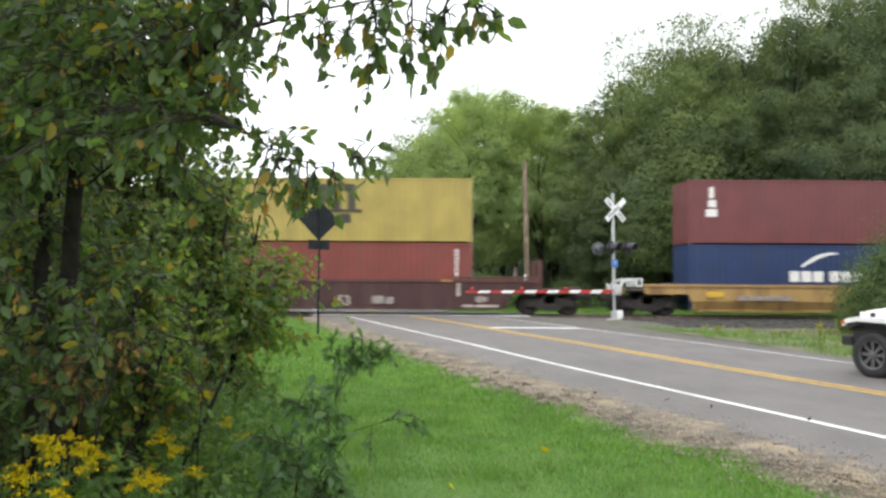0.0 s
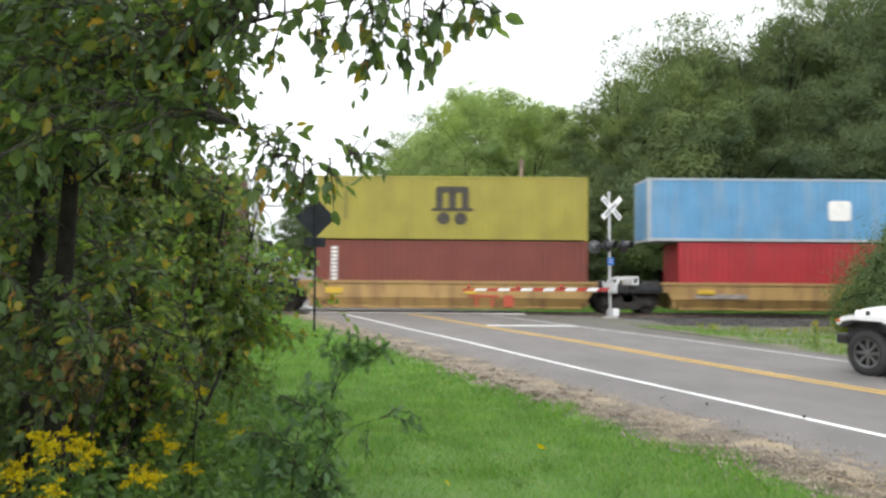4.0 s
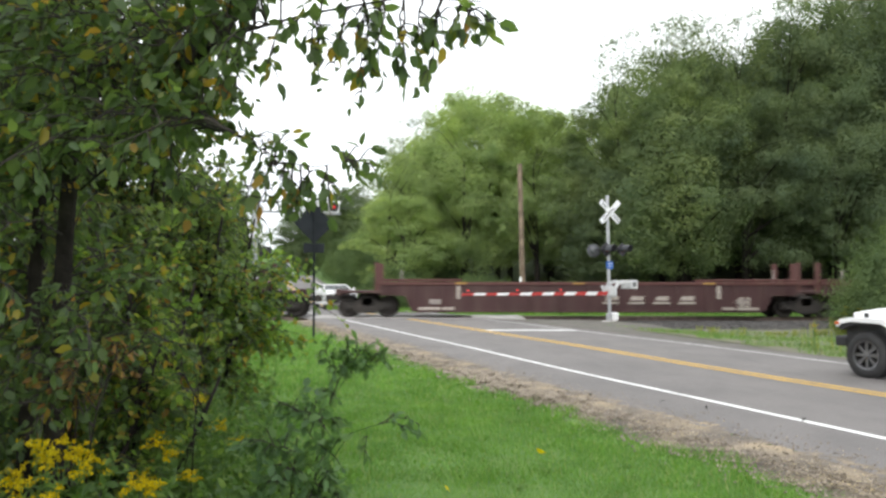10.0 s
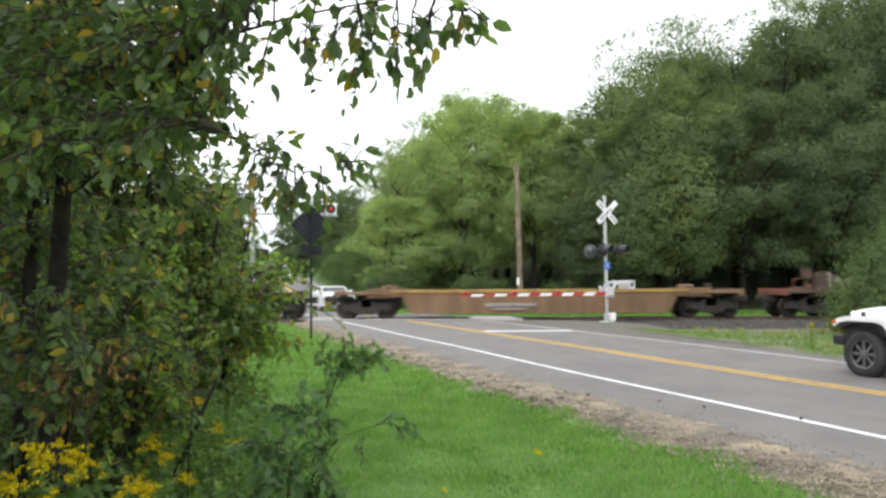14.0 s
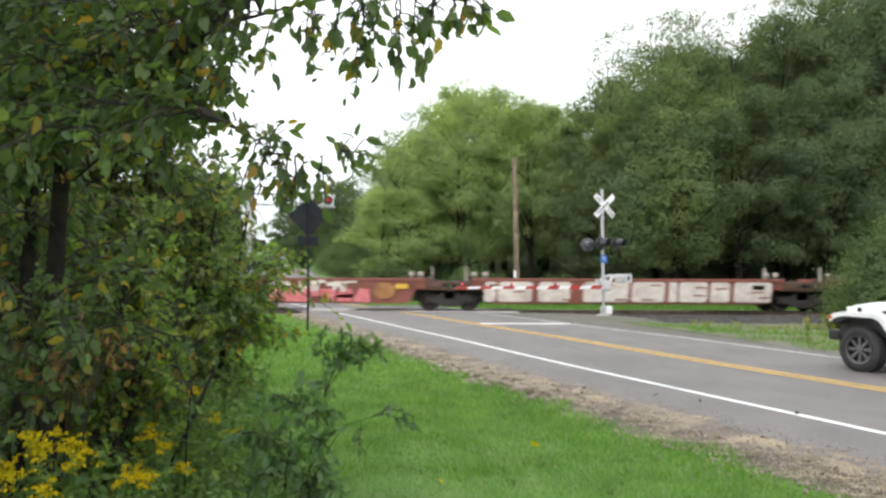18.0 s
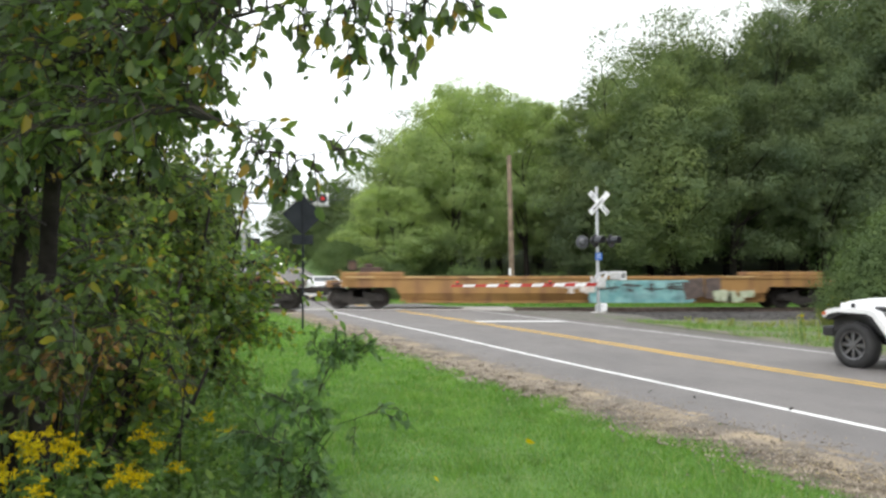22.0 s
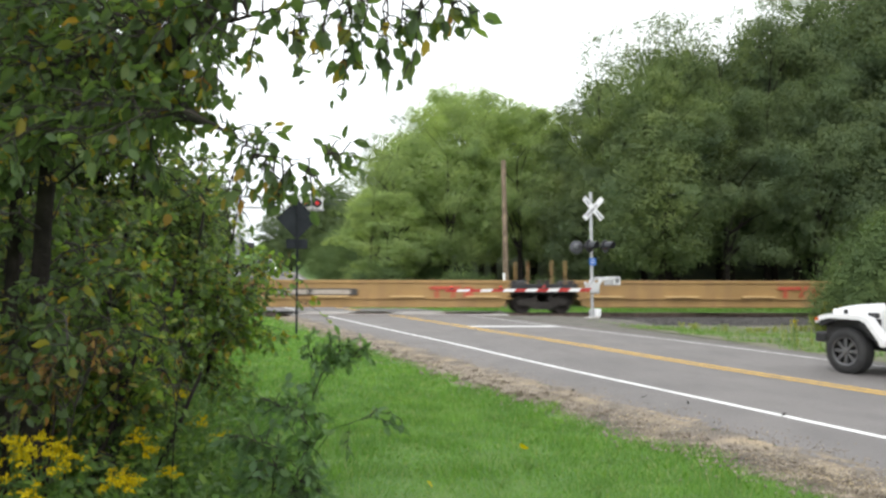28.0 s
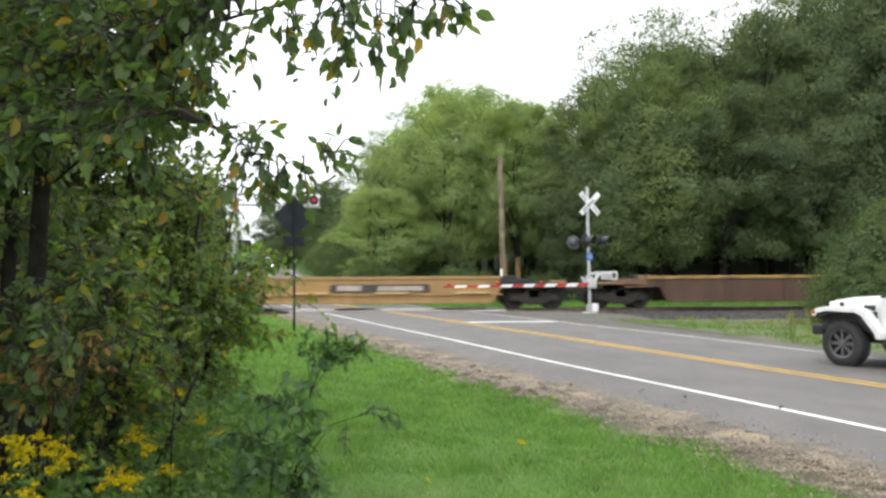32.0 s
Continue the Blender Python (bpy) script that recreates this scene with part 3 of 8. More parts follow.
def unit_meshes(L, style, first=False, last=False):
    """Meshes of one well between truck centres 0 and L."""
    key = (round(L, 1), style["name"], first, last)
    if key in UNIT_CACHE:
        return UNIT_CACHE[key]
    zt, zb, e, zm, en = style["top"], style["bottom"], style["clear"], 0.98, style.get("end", 0.6)
    e0 = style.get("outer", en) if first else en
    e1 = style.get("outer", en) if last else en
    L = round(L, 1)
    out = []
    half = 1.46
    for s in (-1, 1):
        bm = bmesh.new()
        knee = style.get("knee", 0)
        if knee:
            # upright upper sheet, and a lower sheet that leans in
            prism(bm, [(e0, zt), (L - e1, zt), (L - e1, zm), (L - e + 0.05, zm), (L - e - 0.1, knee), (e + 0.1, knee), (e - 0.05, zm), (e0, zm)], s * half, s * (half - 0.06))
            lo = [(e + 0.1, knee), (L - e - 0.1, knee), (L - e - 0.5, zb), (e + 0.5, zb)]
            inn = 0.24
            a = [bm.verts.new((x, s * (half - (inn if z == zb else 0.0)), z)) for x, z in lo]
            b = [bm.verts.new((x, s * (half - 0.06 - (inn if z == zb else 0.0)), z)) for x, z in lo]
            bm.faces.new(a)
            bm.faces.new(b[::-1])
            for k in range(4):
                bm.faces.new((a[k], b[k], b[(k + 1) % 4], a[(k + 1) % 4]))
        else:
            prism(bm, [(e0, zt), (L - e1, zt), (L - e1, zm), (L - e + 0.05, zm), (L - e - 0.25, zb), (e + 0.25, zb), (e - 0.05, zm), (e0, zm)], s * half, s * (half - 0.06))
        out.append(("well_side", mesh_of("well_side", bm, style["paint"]), None))
        y0, y1 = sorted((s * (half + 0.05), s * (half - 0.16)))
        out.append(("top_chord", mesh_of("top_chord", boxes((e0 - 0.05, L - e1 + 0.05, y0, y1, zt - 0.07, zt + 0.07), bevel=0.015), style["trim"]), None))
        y0, y1 = sorted((s * (half + 0.02 - (0.24 if knee else 0)), s * (half - 0.2 - (0.24 if knee else 0))))
        out.append(("bottom_chord", mesh_of("bottom_chord", boxes((e + 0.4, L - e - 0.4, y0, y1, zb - 0.06, zb + 0.05), bevel=0.012), style["paint"]), None))
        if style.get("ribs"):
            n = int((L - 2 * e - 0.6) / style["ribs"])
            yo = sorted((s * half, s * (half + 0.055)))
            rib = mesh_of("rib", boxes((-0.05, 0.05, yo[0], yo[1], zb + 0.06, zt - 0.08), bevel=0.01), style.get("rib_lit_paint", style["paint"]))
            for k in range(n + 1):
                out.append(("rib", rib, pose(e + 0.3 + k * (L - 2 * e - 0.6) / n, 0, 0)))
        if style.get("ledges"):
            n = int((L - 2 * e) / 2.95)
            yo = sorted((s * half, s * (half + 0.17)))
            led = mesh_of("ledge", boxes((-0.75, 0.75, yo[0], yo[1], 0.74, 0.82), bevel=0.01), LIT_LEDGE_PAINT)
            for k in range(n):
                out.append(("ledge", led, pose(e + 1.2 + k * (L - 2 * e - 2.4) / max(n - 1, 1), 0, 0)))
            yo = sorted((s * half, s * (half + 0.07)))
            belt = mesh_of("side_belt", boxes((e - 0.1, L - e + 0.1, yo[0], yo[1], 0.66, 0.735), bevel=0.01), style["paint"])
            out.append(("side_belt", belt, None))
        # end shrouds that stand above the chord
        if style.get("shroud"):
            yo = sorted((s * (half + 0.03), s * (half - 0.3)))
            for c in (e0 + 0.2, e0 + 2.9, e0 + 5.6, L - e1 - 4.4):
                out.append(("rail_strip", mesh_of("rail_strip", boxes((c, c + 1.3, *sorted((s * (half + 0.056), s * (half + 0.07))), zt + 0.01, zt + 0.065)), LIT_LEDGE_PAINT), None))
            for c in (e0, L - e1 - 2.7):
                out.append(("end_shroud", mesh_of("end_shroud", boxes((c, c + 2.7, yo[0], yo[1], zt + 0.07, zt + style["shroud"]), bevel=0.03), style["trim"]), None))
        # grab irons near the ends
        for c in (e0 + 0.25, L - e1 - 0.65):
            gi = bmesh.new()
            for k in range(3):
                tube(gi, (c, s * (half + 0.06), zm + 0.08 + k * 0.13), (c + 0.4, s * (half + 0.06), zm + 0.08 + k * 0.13), 0.012, n=5)
            tube(gi, (c, s * (half + 0.03), zm), (c, s * (half + 0.03), zt), 0.015, n=5)
            tube(gi, (c + 0.4, s * (half + 0.03), zm), (c + 0.4, s * (half + 0.03), zt), 0.015, n=5)
            out.append(("grab_iron", mesh_of("grab_iron", gi, style["paint"]), None))
    for x0, x1 in ((e + 0.4, e + 3.0), (L / 2 - 1.0, L / 2 + 1.0), (L - e - 3.0, L - e - 0.4)):
        out.append(("well_floor", mesh_of("well_floor", boxes((x0, x1, -1.3, 1.3, zb - 0.02, zb + 0.06)), style["paint"]), None))
    for c in (e + 0.2, L - e - 0.25):
        out.append(("bulkhead", mesh_of("bulkhead", boxes((c, c + 0.08, -1.39, 1.39, zb, zt)), style["paint"]), None))
    for c in (0.0, L):
        d = 1 if c == 0 else -1
        x0, x1 = sorted((c + d * 0.3, c + d * (e + 0.2)))
        out.append(("end_deck", mesh_of("end_deck", boxes((x0, x1, -1.38, 1.38, 1.06, 1.2), (x0, x1, -0.35, 0.35, 0.98, 1.06), bevel=0.02), style["dark"]), None))
        if (e0 if c == 0 else e1) > 0.9:
            x0, x1 = sorted((c, c + d * 1.5))
            out.append(("bolster_plate", mesh_of("bolster_plate", boxes((x0, x1, -0.68, 0.68, 0.42, 1.0), bevel=0.03), TRUCK_IRON), None))
            x0, x1 = sorted((c + d * 0.05, c + d * (en + 0.05)))
            out.append(("end_frame", mesh_of("end_frame", boxes((x0, x1, -1.32, 1.32, 0.94, 1.06), (x0, x1, -1.36, -1.26, 1.2, 1.34), (x0, x1, 1.26, 1.36, 1.2, 1.34), bevel=0.02), style["dark"]), None))
            g = bmesh.new()
            for k in range(3):
                box(g, c + d * (0.2 + 0.4 * k) - 0.12, c + d * (0.2 + 0.4 * k) + 0.12, -1.3, -1.0, 1.06, 1.3 + 0.12 * ((k + int(L * 10)) % 3), 0.02)
            out.append(("equipment", mesh_of("equipment", g, TRUCK_IRON), None))
        if style.get("shroud") and (e0 if c == 0 else e1) > 0.9:
            # brown webs that close the gap over the truck, with a ladder on each
            for y in (-1.24, 1.24):
                x0, x1 = sorted((c + d * 0.12, c + d * (en + 0.1)))
                web = boxes((x0, x1, y - 0.04, y + 0.04, 0.86, zt - 0.02), (x0, x1, y - 0.09, y + 0.09, zt - 0.08, zt), bevel=0.012)
                out.append(("end_web", mesh_of("end_web", web, style["dark"]), None))
        # brake gear and pipes on the deck
        g = bmesh.new()
        box(g, c + d * 1.3 - 0.15, c + d * 1.3 + 0.15, -1.1, -0.8, 1.2, 1.5, 0.03)
        out.append(("brake_valve", mesh_of("brake_valve", g, style["dark"]), None))
        g = bmesh.new()
        lathe(g, [(0.13, 0), (0.15, 0.04), (0.15, 0.5), (0.13, 0.54)], "X", 10, (c + d * 1.0 - 0.27, -0.75, 1.36))
        out.append(("brake_cylinder", mesh_of("brake_cylinder", g, style["dark"]), None))
        g = bmesh.new()
        tube(g, (c + d * 0.4, -1.1, 1.3), (c + d * (e + 0.1), -1.1, 1.3), 0.02, n=6)
        out.append(("brake_pipe", mesh_of("brake_pipe", g, style["dark"]), None))
    for c in style.get("posts", ()):
        w, h = style["post_w"], style["post_h"]
        for base in (0.0, L):
            d = 1 if base == 0 else -1
            for y in ((-1.25, 1.25) if style["name"] == "maroon" else (-1.25,) if base == 0 else (1.25,)):
                out.append(("post", mesh_of("post", boxes((base + d * c - w, base + d * c + w, y - 0.06, y + 0.06, 1.15, zt + h), bevel=0.01), style["post_paint"]), None))
    if style["name"] == "maroon":
        for c in (1.55, L - 1.55):
            out.append(("stake", mesh_of("stake", boxes((c - 0.035, c + 0.035, -1.3, -1.23, 1.15, zt + 0.62), bevel=0.008), STENCIL_GREY), None))
        for c in (2.3, L - 3.9):
            # pale bar: light on the bottom chord's end, put in as cream colour
            out.append(("sill_plate", mesh_of("sill_plate", boxes((c, c + 1.6, -half - 0.05, -half, zb + 0.05, zb + 0.17), bevel=0.01), STENCIL), None))
            out.append(("placard", mesh_of("placard", boxes((c + 0.5, c + 1.1, -half - 0.05, -half, zb + 0.3, zb + 0.52), bevel=0.01), STENCIL_GREY), None))
        stripe = mesh_of("safety_stripe", boxes((-0.25, 0.25, -half - 0.056, -half - 0.045, zt - 0.03, zt + 0.05)), STRIPE_DULL)
        for c in (4.2, 9.4, 15.2):
            out.append(("safety_stripe", stripe, pose(c, 0, 0)))
        for c in (0.55, L - 4.2):
            out.append(("end_rail", mesh_of("end_rail", boxes((c, c + 3.65, -half - 0.02, -half + 0.1, zt + 0.1, zt + 0.2), bevel=0.01), style["trim"]), None))
            out.append(("end_rail", mesh_of("end_rail", boxes((c, c + 3.65, half - 0.1, half + 0.02, zt + 0.1, zt + 0.2), bevel=0.01), style["trim"]), None))
            post = mesh_of("end_marker", boxes((c + 3.45 if c < 2 else c + 0.05, c + 3.6 if c < 2 else c + 0.2, -half - 0.06, -half, 0.85, zt - 0.1)), STENCIL)
            out.append(("end_marker", post, None))
    UNIT_CACHE[key] = out
    return out


STYLES = {
    "maroon": dict(name="maroon", paint=MAROON, trim=MAROON_TOP, dark=MAROON, top=1.52, bottom=0.30, clear=1.75, ribs=1.3, posts=(0.45,), post_w=0.11, post_h=0.95, post_paint=MAROON_TOP),
    "yellow40": dict(name="yellow40", end=1.5, outer=-0.2, paint=TAN, trim=YELLOW_PALE, dark=BLACK_METAL, top=1.36, bottom=0.25, clear=1.75, knee=0.68),
    "yellow48": dict(name="yellow48", end=1.2, paint=OCHRE, trim=YELLOW, dark=OCHRE, top=1.22, bottom=0.30, clear=1.7, ribs=3.0, rib_lit_paint=LIT_RIB_POST_TAN),
    "redbrown": dict(name="redbrown", end=1.05, paint=REDBROWN, trim=REDBROWN, dark=RIBBROWN, top=1.40, bottom=0.40, clear=1.5, posts=(0.75,), post_w=0.04, post_h=0.6, post_paint=STENCIL),
    "ribbed": dict(name="ribbed", paint=RIBBROWN, trim=RUST_TOP, dark=RIBBROWN, top=1.44, bottom=0.35, clear=1.75, ribs=1.22, rib_lit_paint=LIT_RIB_POST_TAN),
    "yellow53": dict(name="yellow53", end=1.4, outer=-0.7, paint=YELLOW_RUSTY, trim=YELLOW_RUSTY, dark=DECK_BROWN, top=1.40, bottom=0.32, clear=1.75, knee=0.72, shroud=0.26),
    "yellow53b": dict(name="yellow53b", end=1.55, outer=-0.5, paint=YELLOW, trim=YELLOW, dark=DECK_BROWN, top=1.40, bottom=0.32, clear=1.75, knee=0.72, shroud=0.26, posts=(0.3, 0.95), post_w=0.045, post_h=0.95, post_paint=LIT_RIB_POST_TAN),
    "ledged": dict(name="ledged", end=1.55, paint=YELLOW_PALE, trim=YELLOW_PALE, dark=BLACK_METAL, top=1.44, bottom=0.36, clear=1.55, ledges=True, posts=(0.4, 1.0), post_w=0.035, post_h=0.95, post_paint=YELLOW_PALE),
    "last": dict(name="last", end=1.2, paint=RIBBROWN, trim=YELLOW, dark=OCHRE, top=1.40, bottom=0.35, clear=1.75, ribs=2.4),
}


def coupler(car, x, d, mat):
    bm = bmesh.new()
    x0, x1 = sorted((x, x + d * 0.95))
    box(bm, x0, x1, -0.13, 0.13, 0.72, 0.95, 0.03)
    x0, x1 = sorted((x + d * 0.8, x + d * 1.12))
    box(bm, x0, x1, -0.2, 0.2, 0.68, 1.0, 0.05)
    part("coupler", bm, TRUCK_IRON, car)
    bm = bmesh.new()
    x0, x1 = sorted((x + d * 0.2, x + d * 0.5))
    box(bm, x0, x1, -1.4, 1.4, 0.98, 1.28, 0.03)
    part("end_sill", bm, mat, car)
    hose = bmesh.new()
    pts = [Vector((x + d * 0.5, -0.35, 0.8)), Vector((x + d * 0.75, -0.35, 0.5)), Vector((x + d * 1.0, -0.33, 0.42)), Vector((x + d * 1.1, -0.3, 0.5))]
    for a, b in zip(pts, pts[1:]):
        tube(hose, a, b, 0.03, n=6)
    part("air_hose", hose, RUBBER, car)


def well_car(trucks, style_name, label):
    st = STYLES[style_name]
    s0 = trucks[0]
    car = thing("well_car", s0, TRACK_Y, RAIL_TOP, label, "railway wagon", "cars of the train")
    MOVING.append((car, s0, 0.0))
    for a, b in zip(trucks, trucks[1:]):
        for name, me, m in unit_meshes(b - a, st, a == trucks[0], b == trucks[-1]):
            put(name, me, car, pose(a - s0, 0, 0) @ (m or Matrix()))
    for s in trucks:
        add_truck(car, s - s0)
    coupler(car, 0.0 - 0.9, -1, st["paint"])
    coupler(car, trucks[-1] - s0 + 0.9, 1, st["paint"])
    if style_name == "redbrown":
        knob = mesh_of("lock_knob", lathe(bmesh.new(), [(0.04, 0.0), (0.05, 0.12), (0.12, 0.16), (0.13, 0.26), (0.08, 0.34), (0.02, 0.36)], "Z", 10), STENCIL)
        for s in trucks:
            for dx in (-1.7, -1.28, 1.1, 1.6):
                if s0 <= s + dx <= trucks[-1]:
                    put("lock_knob", knob, car, pose(s - s0 + dx, -1.3, st["top"]), "pale knob of a container lock")
    if style_name in ("yellow53", "yellow53b", "ribbed", "redbrown"):
        # hand brake stand, with its wheel, and a rusty equipment box at the leading end
        part("brake_stand", boxes((-0.3, -0.16, -1.16, -1.02, 1.18, 2.2), (-0.4, 0.0, -1.26, -0.98, 1.72, 2.16), bevel=0.02), RIBBROWN, car, "rusty brown hand brake stand")
        part("brake_wheel", lathe(bmesh.new(), [(0.2, -1.3), (0.235, -1.31), (0.25, -1.29), (0.235, -1.27), (0.2, -1.28)], "Y", 18, (-0.22, 0, 1.95), caps=False), TRUCK_IRON, car)
        part("equipment_box", boxes((0.1, 1.1, -1.3, -0.85, 1.18, 1.88), (0.3, 0.7, -1.25, -0.9, 1.88, 2.04), bevel=0.03), DECK_BROWN, car, "rusty brown equipment box")
        rail = bmesh.new()
        pipe(rail, [(-0.95, -1.34, 1.15), (-0.95, -1.34, 1.7), (-0.62, -1.34, 1.74)], [0.018] * 3, 6)
        part("hand_rail", rail, st["paint"], car)
    for x in (-0.3, trucks[-1] - s0 + 0.3):
        part("end_platform", boxes((x - 0.95, x + 0.95, -1.4, 1.4, 1.08, 1.2), bevel=0.02), st["dark"], car)
    return car, s0


def decal(car, s0, name, mat, rects, lean=0.0, y=-1.535, label="", corner=0.0):
    """Flat painted shapes on the near side: rects are (s, z, width, height)."""
    for s, z, w, h in rects:
        bm = bmesh.new()
        x = s - s0
        c = min(w, h) * (corner or 0.1)
        pts = [(x + c, z), (x + w - c, z), (x + w, z + c), (x + w + lean * h, z + h - c), (x + w - c + lean * h, z + h), (x + c + lean * h, z + h), (x + lean * h, z + h - c), (x, z + c)]
        prism(bm, pts, y, y + 0.075)
        part(name, bm, mat, car, label)


def lettering(car, x, z, body, size, mat, y=-1.54, name="lettering", label="", thick=0.02):
    cu = bpy.data.curves.new(name, "FONT")
    cu.body, cu.size, cu.extrude, cu.offset = body, size, 0.004, size * thick
    ob = new(name, cu)
    me = bpy.data.meshes.new_from_object(ob)
    bpy.data.objects.remove(ob)
    me.materials.append(mat)
    for p in me.polygons:
        p.material_index = 0
    return put(name, me, car, pose(x, y, z, 90), label)


def scribble(car, s0, name, mat, s_from, s_to, z0, z1, seed, letters, weight=0.13, y=-1.545):
    """A spray-painted band of crooked block strokes that form no letters."""
    rng = random.Random(seed)
    bm = bmesh.new()
    w = (s_to - s_from) / letters
    for k in range(letters):
        x0 = s_from - s0 + k * w
        strokes = []
        for q in range(rng.choice((3, 4))):
            if rng.random() < 0.55:
                xa = x0 + rng.uniform(0.05, 0.75) * w
                strokes.append(((xa, z0), (xa + rng.uniform(-0.25, 0.25) * w, z1)))
            else:
                za = rng.uniform(z0 + 0.1, z1 - 0.05)
                strokes.append(((x0 + 0.05 * w, za), (x0 + 0.95 * w, za + rng.uniform(-0.1, 0.1))))
        for (xa, za), (xb, zb) in strokes:
            d = Vector((xb - xa, zb - za)).normalized()
            n = Vector((-d.y, d.x)) * weight * rng.uniform(0.7, 1.3)
            yy = y - 0.001 * rng.randint(0, 8)
            prism(bm, [(xa - n.x, za - n.y), (xb - n.x, zb - n.y), (xb + n.x, zb + n.y), (xa + n.x, za + n.y)], yy, yy + 0.01)
    part(name, bm, mat, car)["kind"] = "stuff"


# ---- containers ----
CONT_CACHE = {}


def corrugated(L, z0, z1, period=0.278, depth=0.036):
    """A corrugated sheet in x and z, bulging to -y."""
    prof = []
    n = max(int(L / period), 1)
    p = L / n
    for k in range(n):
        prof += [(k * p, 0), (k * p + p * 0.26, 0), (k * p + p * 0.5, depth), (k * p + p * 0.76, depth)]
    prof.append((L, 0))
    verts = [(x, y, z) for x, y in prof for z in (z0, z1)]
    faces = [(2 * k, 2 * k + 2, 2 * k + 3, 2 * k + 1) for k in range(len(prof) - 1)]
    return verts, faces


def container(s_left, z0, L, H, mat, label, frame_mat=None, smooth_walls=False, group="containers on the train"):
    frame_mat = frame_mat or mat
    box_ = thing("shipping_container", s_left, TRACK_Y, RAIL_TOP + z0, label, "shipping container", group)
    MOVING.append((box_, s_left, z0))
    W = 2.44
    h = W / 2
    key = (L, H, mat.name, frame_mat.name)
    if key not in CONT_CACHE:
        per, dep = (1.2, 0.012) if smooth_walls else (0.278, 0.036)
        v, f = corrugated(L - 0.32, 0.16, H - 0.1, per, dep)
        near = fast_mesh("side_wall", [(x + 0.16, y - h + 0.004, z) for x, y, z in v], f, mat)
        far = fast_mesh("side_wall", [(x + 0.16, h - 0.004 - y, z) for x, y, z in v], [q[::-1] for q in f], mat)
        v, f = corrugated(W - 0.3, 0.16, H - 0.1, 0.25, 0.04)
        front = fast_mesh("end_wall", [(y + 0.01, h - 0.15 - x, z) for x, y, z in v], f, mat)
        top = mesh_of("roof", boxes((0.05, L - 0.05, -h + 0.03, h - 0.03, H - 0.06, H - 0.015)), mat)
        post = mesh_of("corner_post", boxes((-0.08, 0.08, -0.08, 0.08, 0.1, H - 0.1), bevel=0.012), frame_mat)
        cast = mesh_of("corner_casting", boxes((-0.09, 0.09, -0.082, 0.082, -0.06, 0.06), bevel=0.01), frame_mat)
        rails = [mesh_of(n_, boxes((0.1, L - 0.1, y - 0.05, y + 0.05, z - d, z + d), bevel=0.01), frame_mat) for n_, y, z, d in (("top_rail", -h + 0.05, H - 0.075, 0.045), ("top_rail", h - 0.05, H - 0.075, 0.045), ("bottom_rail", -h + 0.05, 0.11, 0.065), ("bottom_rail", h - 0.05, 0.11, 0.065))]
        cross = [mesh_of("end_rail", boxes((x - 0.06, x + 0.06, -h + 0.1, h - 0.1, z - 0.06, z + 0.06), bevel=0.01), frame_mat) for x in (0.08, L - 0.08) for z in (0.08, H - 0.07)]
        floor_ = mesh_of("container_floor", boxes((0.1, L - 0.1, -h + 0.06, h - 0.06, 0.1, 0.15)), TIE_WOOD)
        door = mesh_of("door", boxes((L - 0.06, L - 0.015, -h + 0.13, -0.01, 0.15, H - 0.14), bevel=0.008), mat)
        rod = bmesh.new()
        for y in (-0.9, -0.35):
            tube(rod, (L + 0.005, y, 0.1), (L + 0.005, y, H - 0.1), 0.017, n=6)
            box(rod, L - 0.01, L + 0.03, y - 0.2, y + 0.02, 1.1, 1.16)
        rod = mesh_of("lock_rod", rod, GALVANISED)
        CONT_CACHE[key] = (near, far, front, top, post, cast, rails, cross, floor_, door, rod)
    near, far, front, top, post, cast, rails, cross, floor_, door, rod = CONT_CACHE[key]
    put("side_wall", near, box_)
    put("side_wall", far, box_)
    put("end_wall", front, box_)
    put("roof", top, box_)
    put("container_floor", floor_, box_)
    for r in rails:
        put(r.name.split(".")[0], r, box_)
    for r in cross:
        put("end_rail", r, box_)
    for x in (0.085, L - 0.085):
        for y in (-h + 0.083, h - 0.083):
            put("corner_post", post, box_, pose(x, y, 0))
            for z in (0.06, H - 0.06):
                put("corner_casting", cast, box_, pose(x, y, z))
    for m in (Matrix(), pose(0, h, 0) @ Matrix.Identity(4) @ pose(0, 0.0, 0)):
        d = put("door", door, box_, m)
        put("lock_rod", rod, d)
    return box_


def marks(box_, mat, rects, y=-1.226, lean=0.0, name="marking", corner=0.0):
    decal(box_, 0.0, name, mat, [(x, z, w, h) for x, z, w, h in rects], lean, y - 0.005, corner=corner)


def id_column(box_, x, H, mat, n=9, w=0.13):
    """Unreadable stacked marks near an upper corner."""
    marks(box_, mat, [(x, H - 0.42 - k * 0.17, w, 0.12) for k in range(n)] , name="id_mark")


def box_paint(name, c, rough, grime, amount):
    """Dull container paint, chalky with age."""
    return paint(name, tuple(v * 0.82 for v in c), rough, grime, amount)


C_YELLOW = box_paint("box_yellow", (0.47, 0.365, 0.09), 0.5, (0.22, 0.16, 0.06), 0.35)
C_RED = box_paint("box_red", (0.24, 0.05, 0.037), 0.5, (0.14, 0.05, 0.04), 0.4)
C_OLIVE = box_paint("box_olive_yellow", (0.4, 0.345, 0.05), 0.5, (0.2, 0.15, 0.05), 0.3)
C_BRICK = box_paint("box_brick_red", (0.22, 0.052, 0.034), 0.5, (0.12, 0.045, 0.035), 0.3)
C_MAROON = box_paint("box_maroon", (0.19, 0.045, 0.048), 0.5, (0.1, 0.04, 0.04), 0.35)
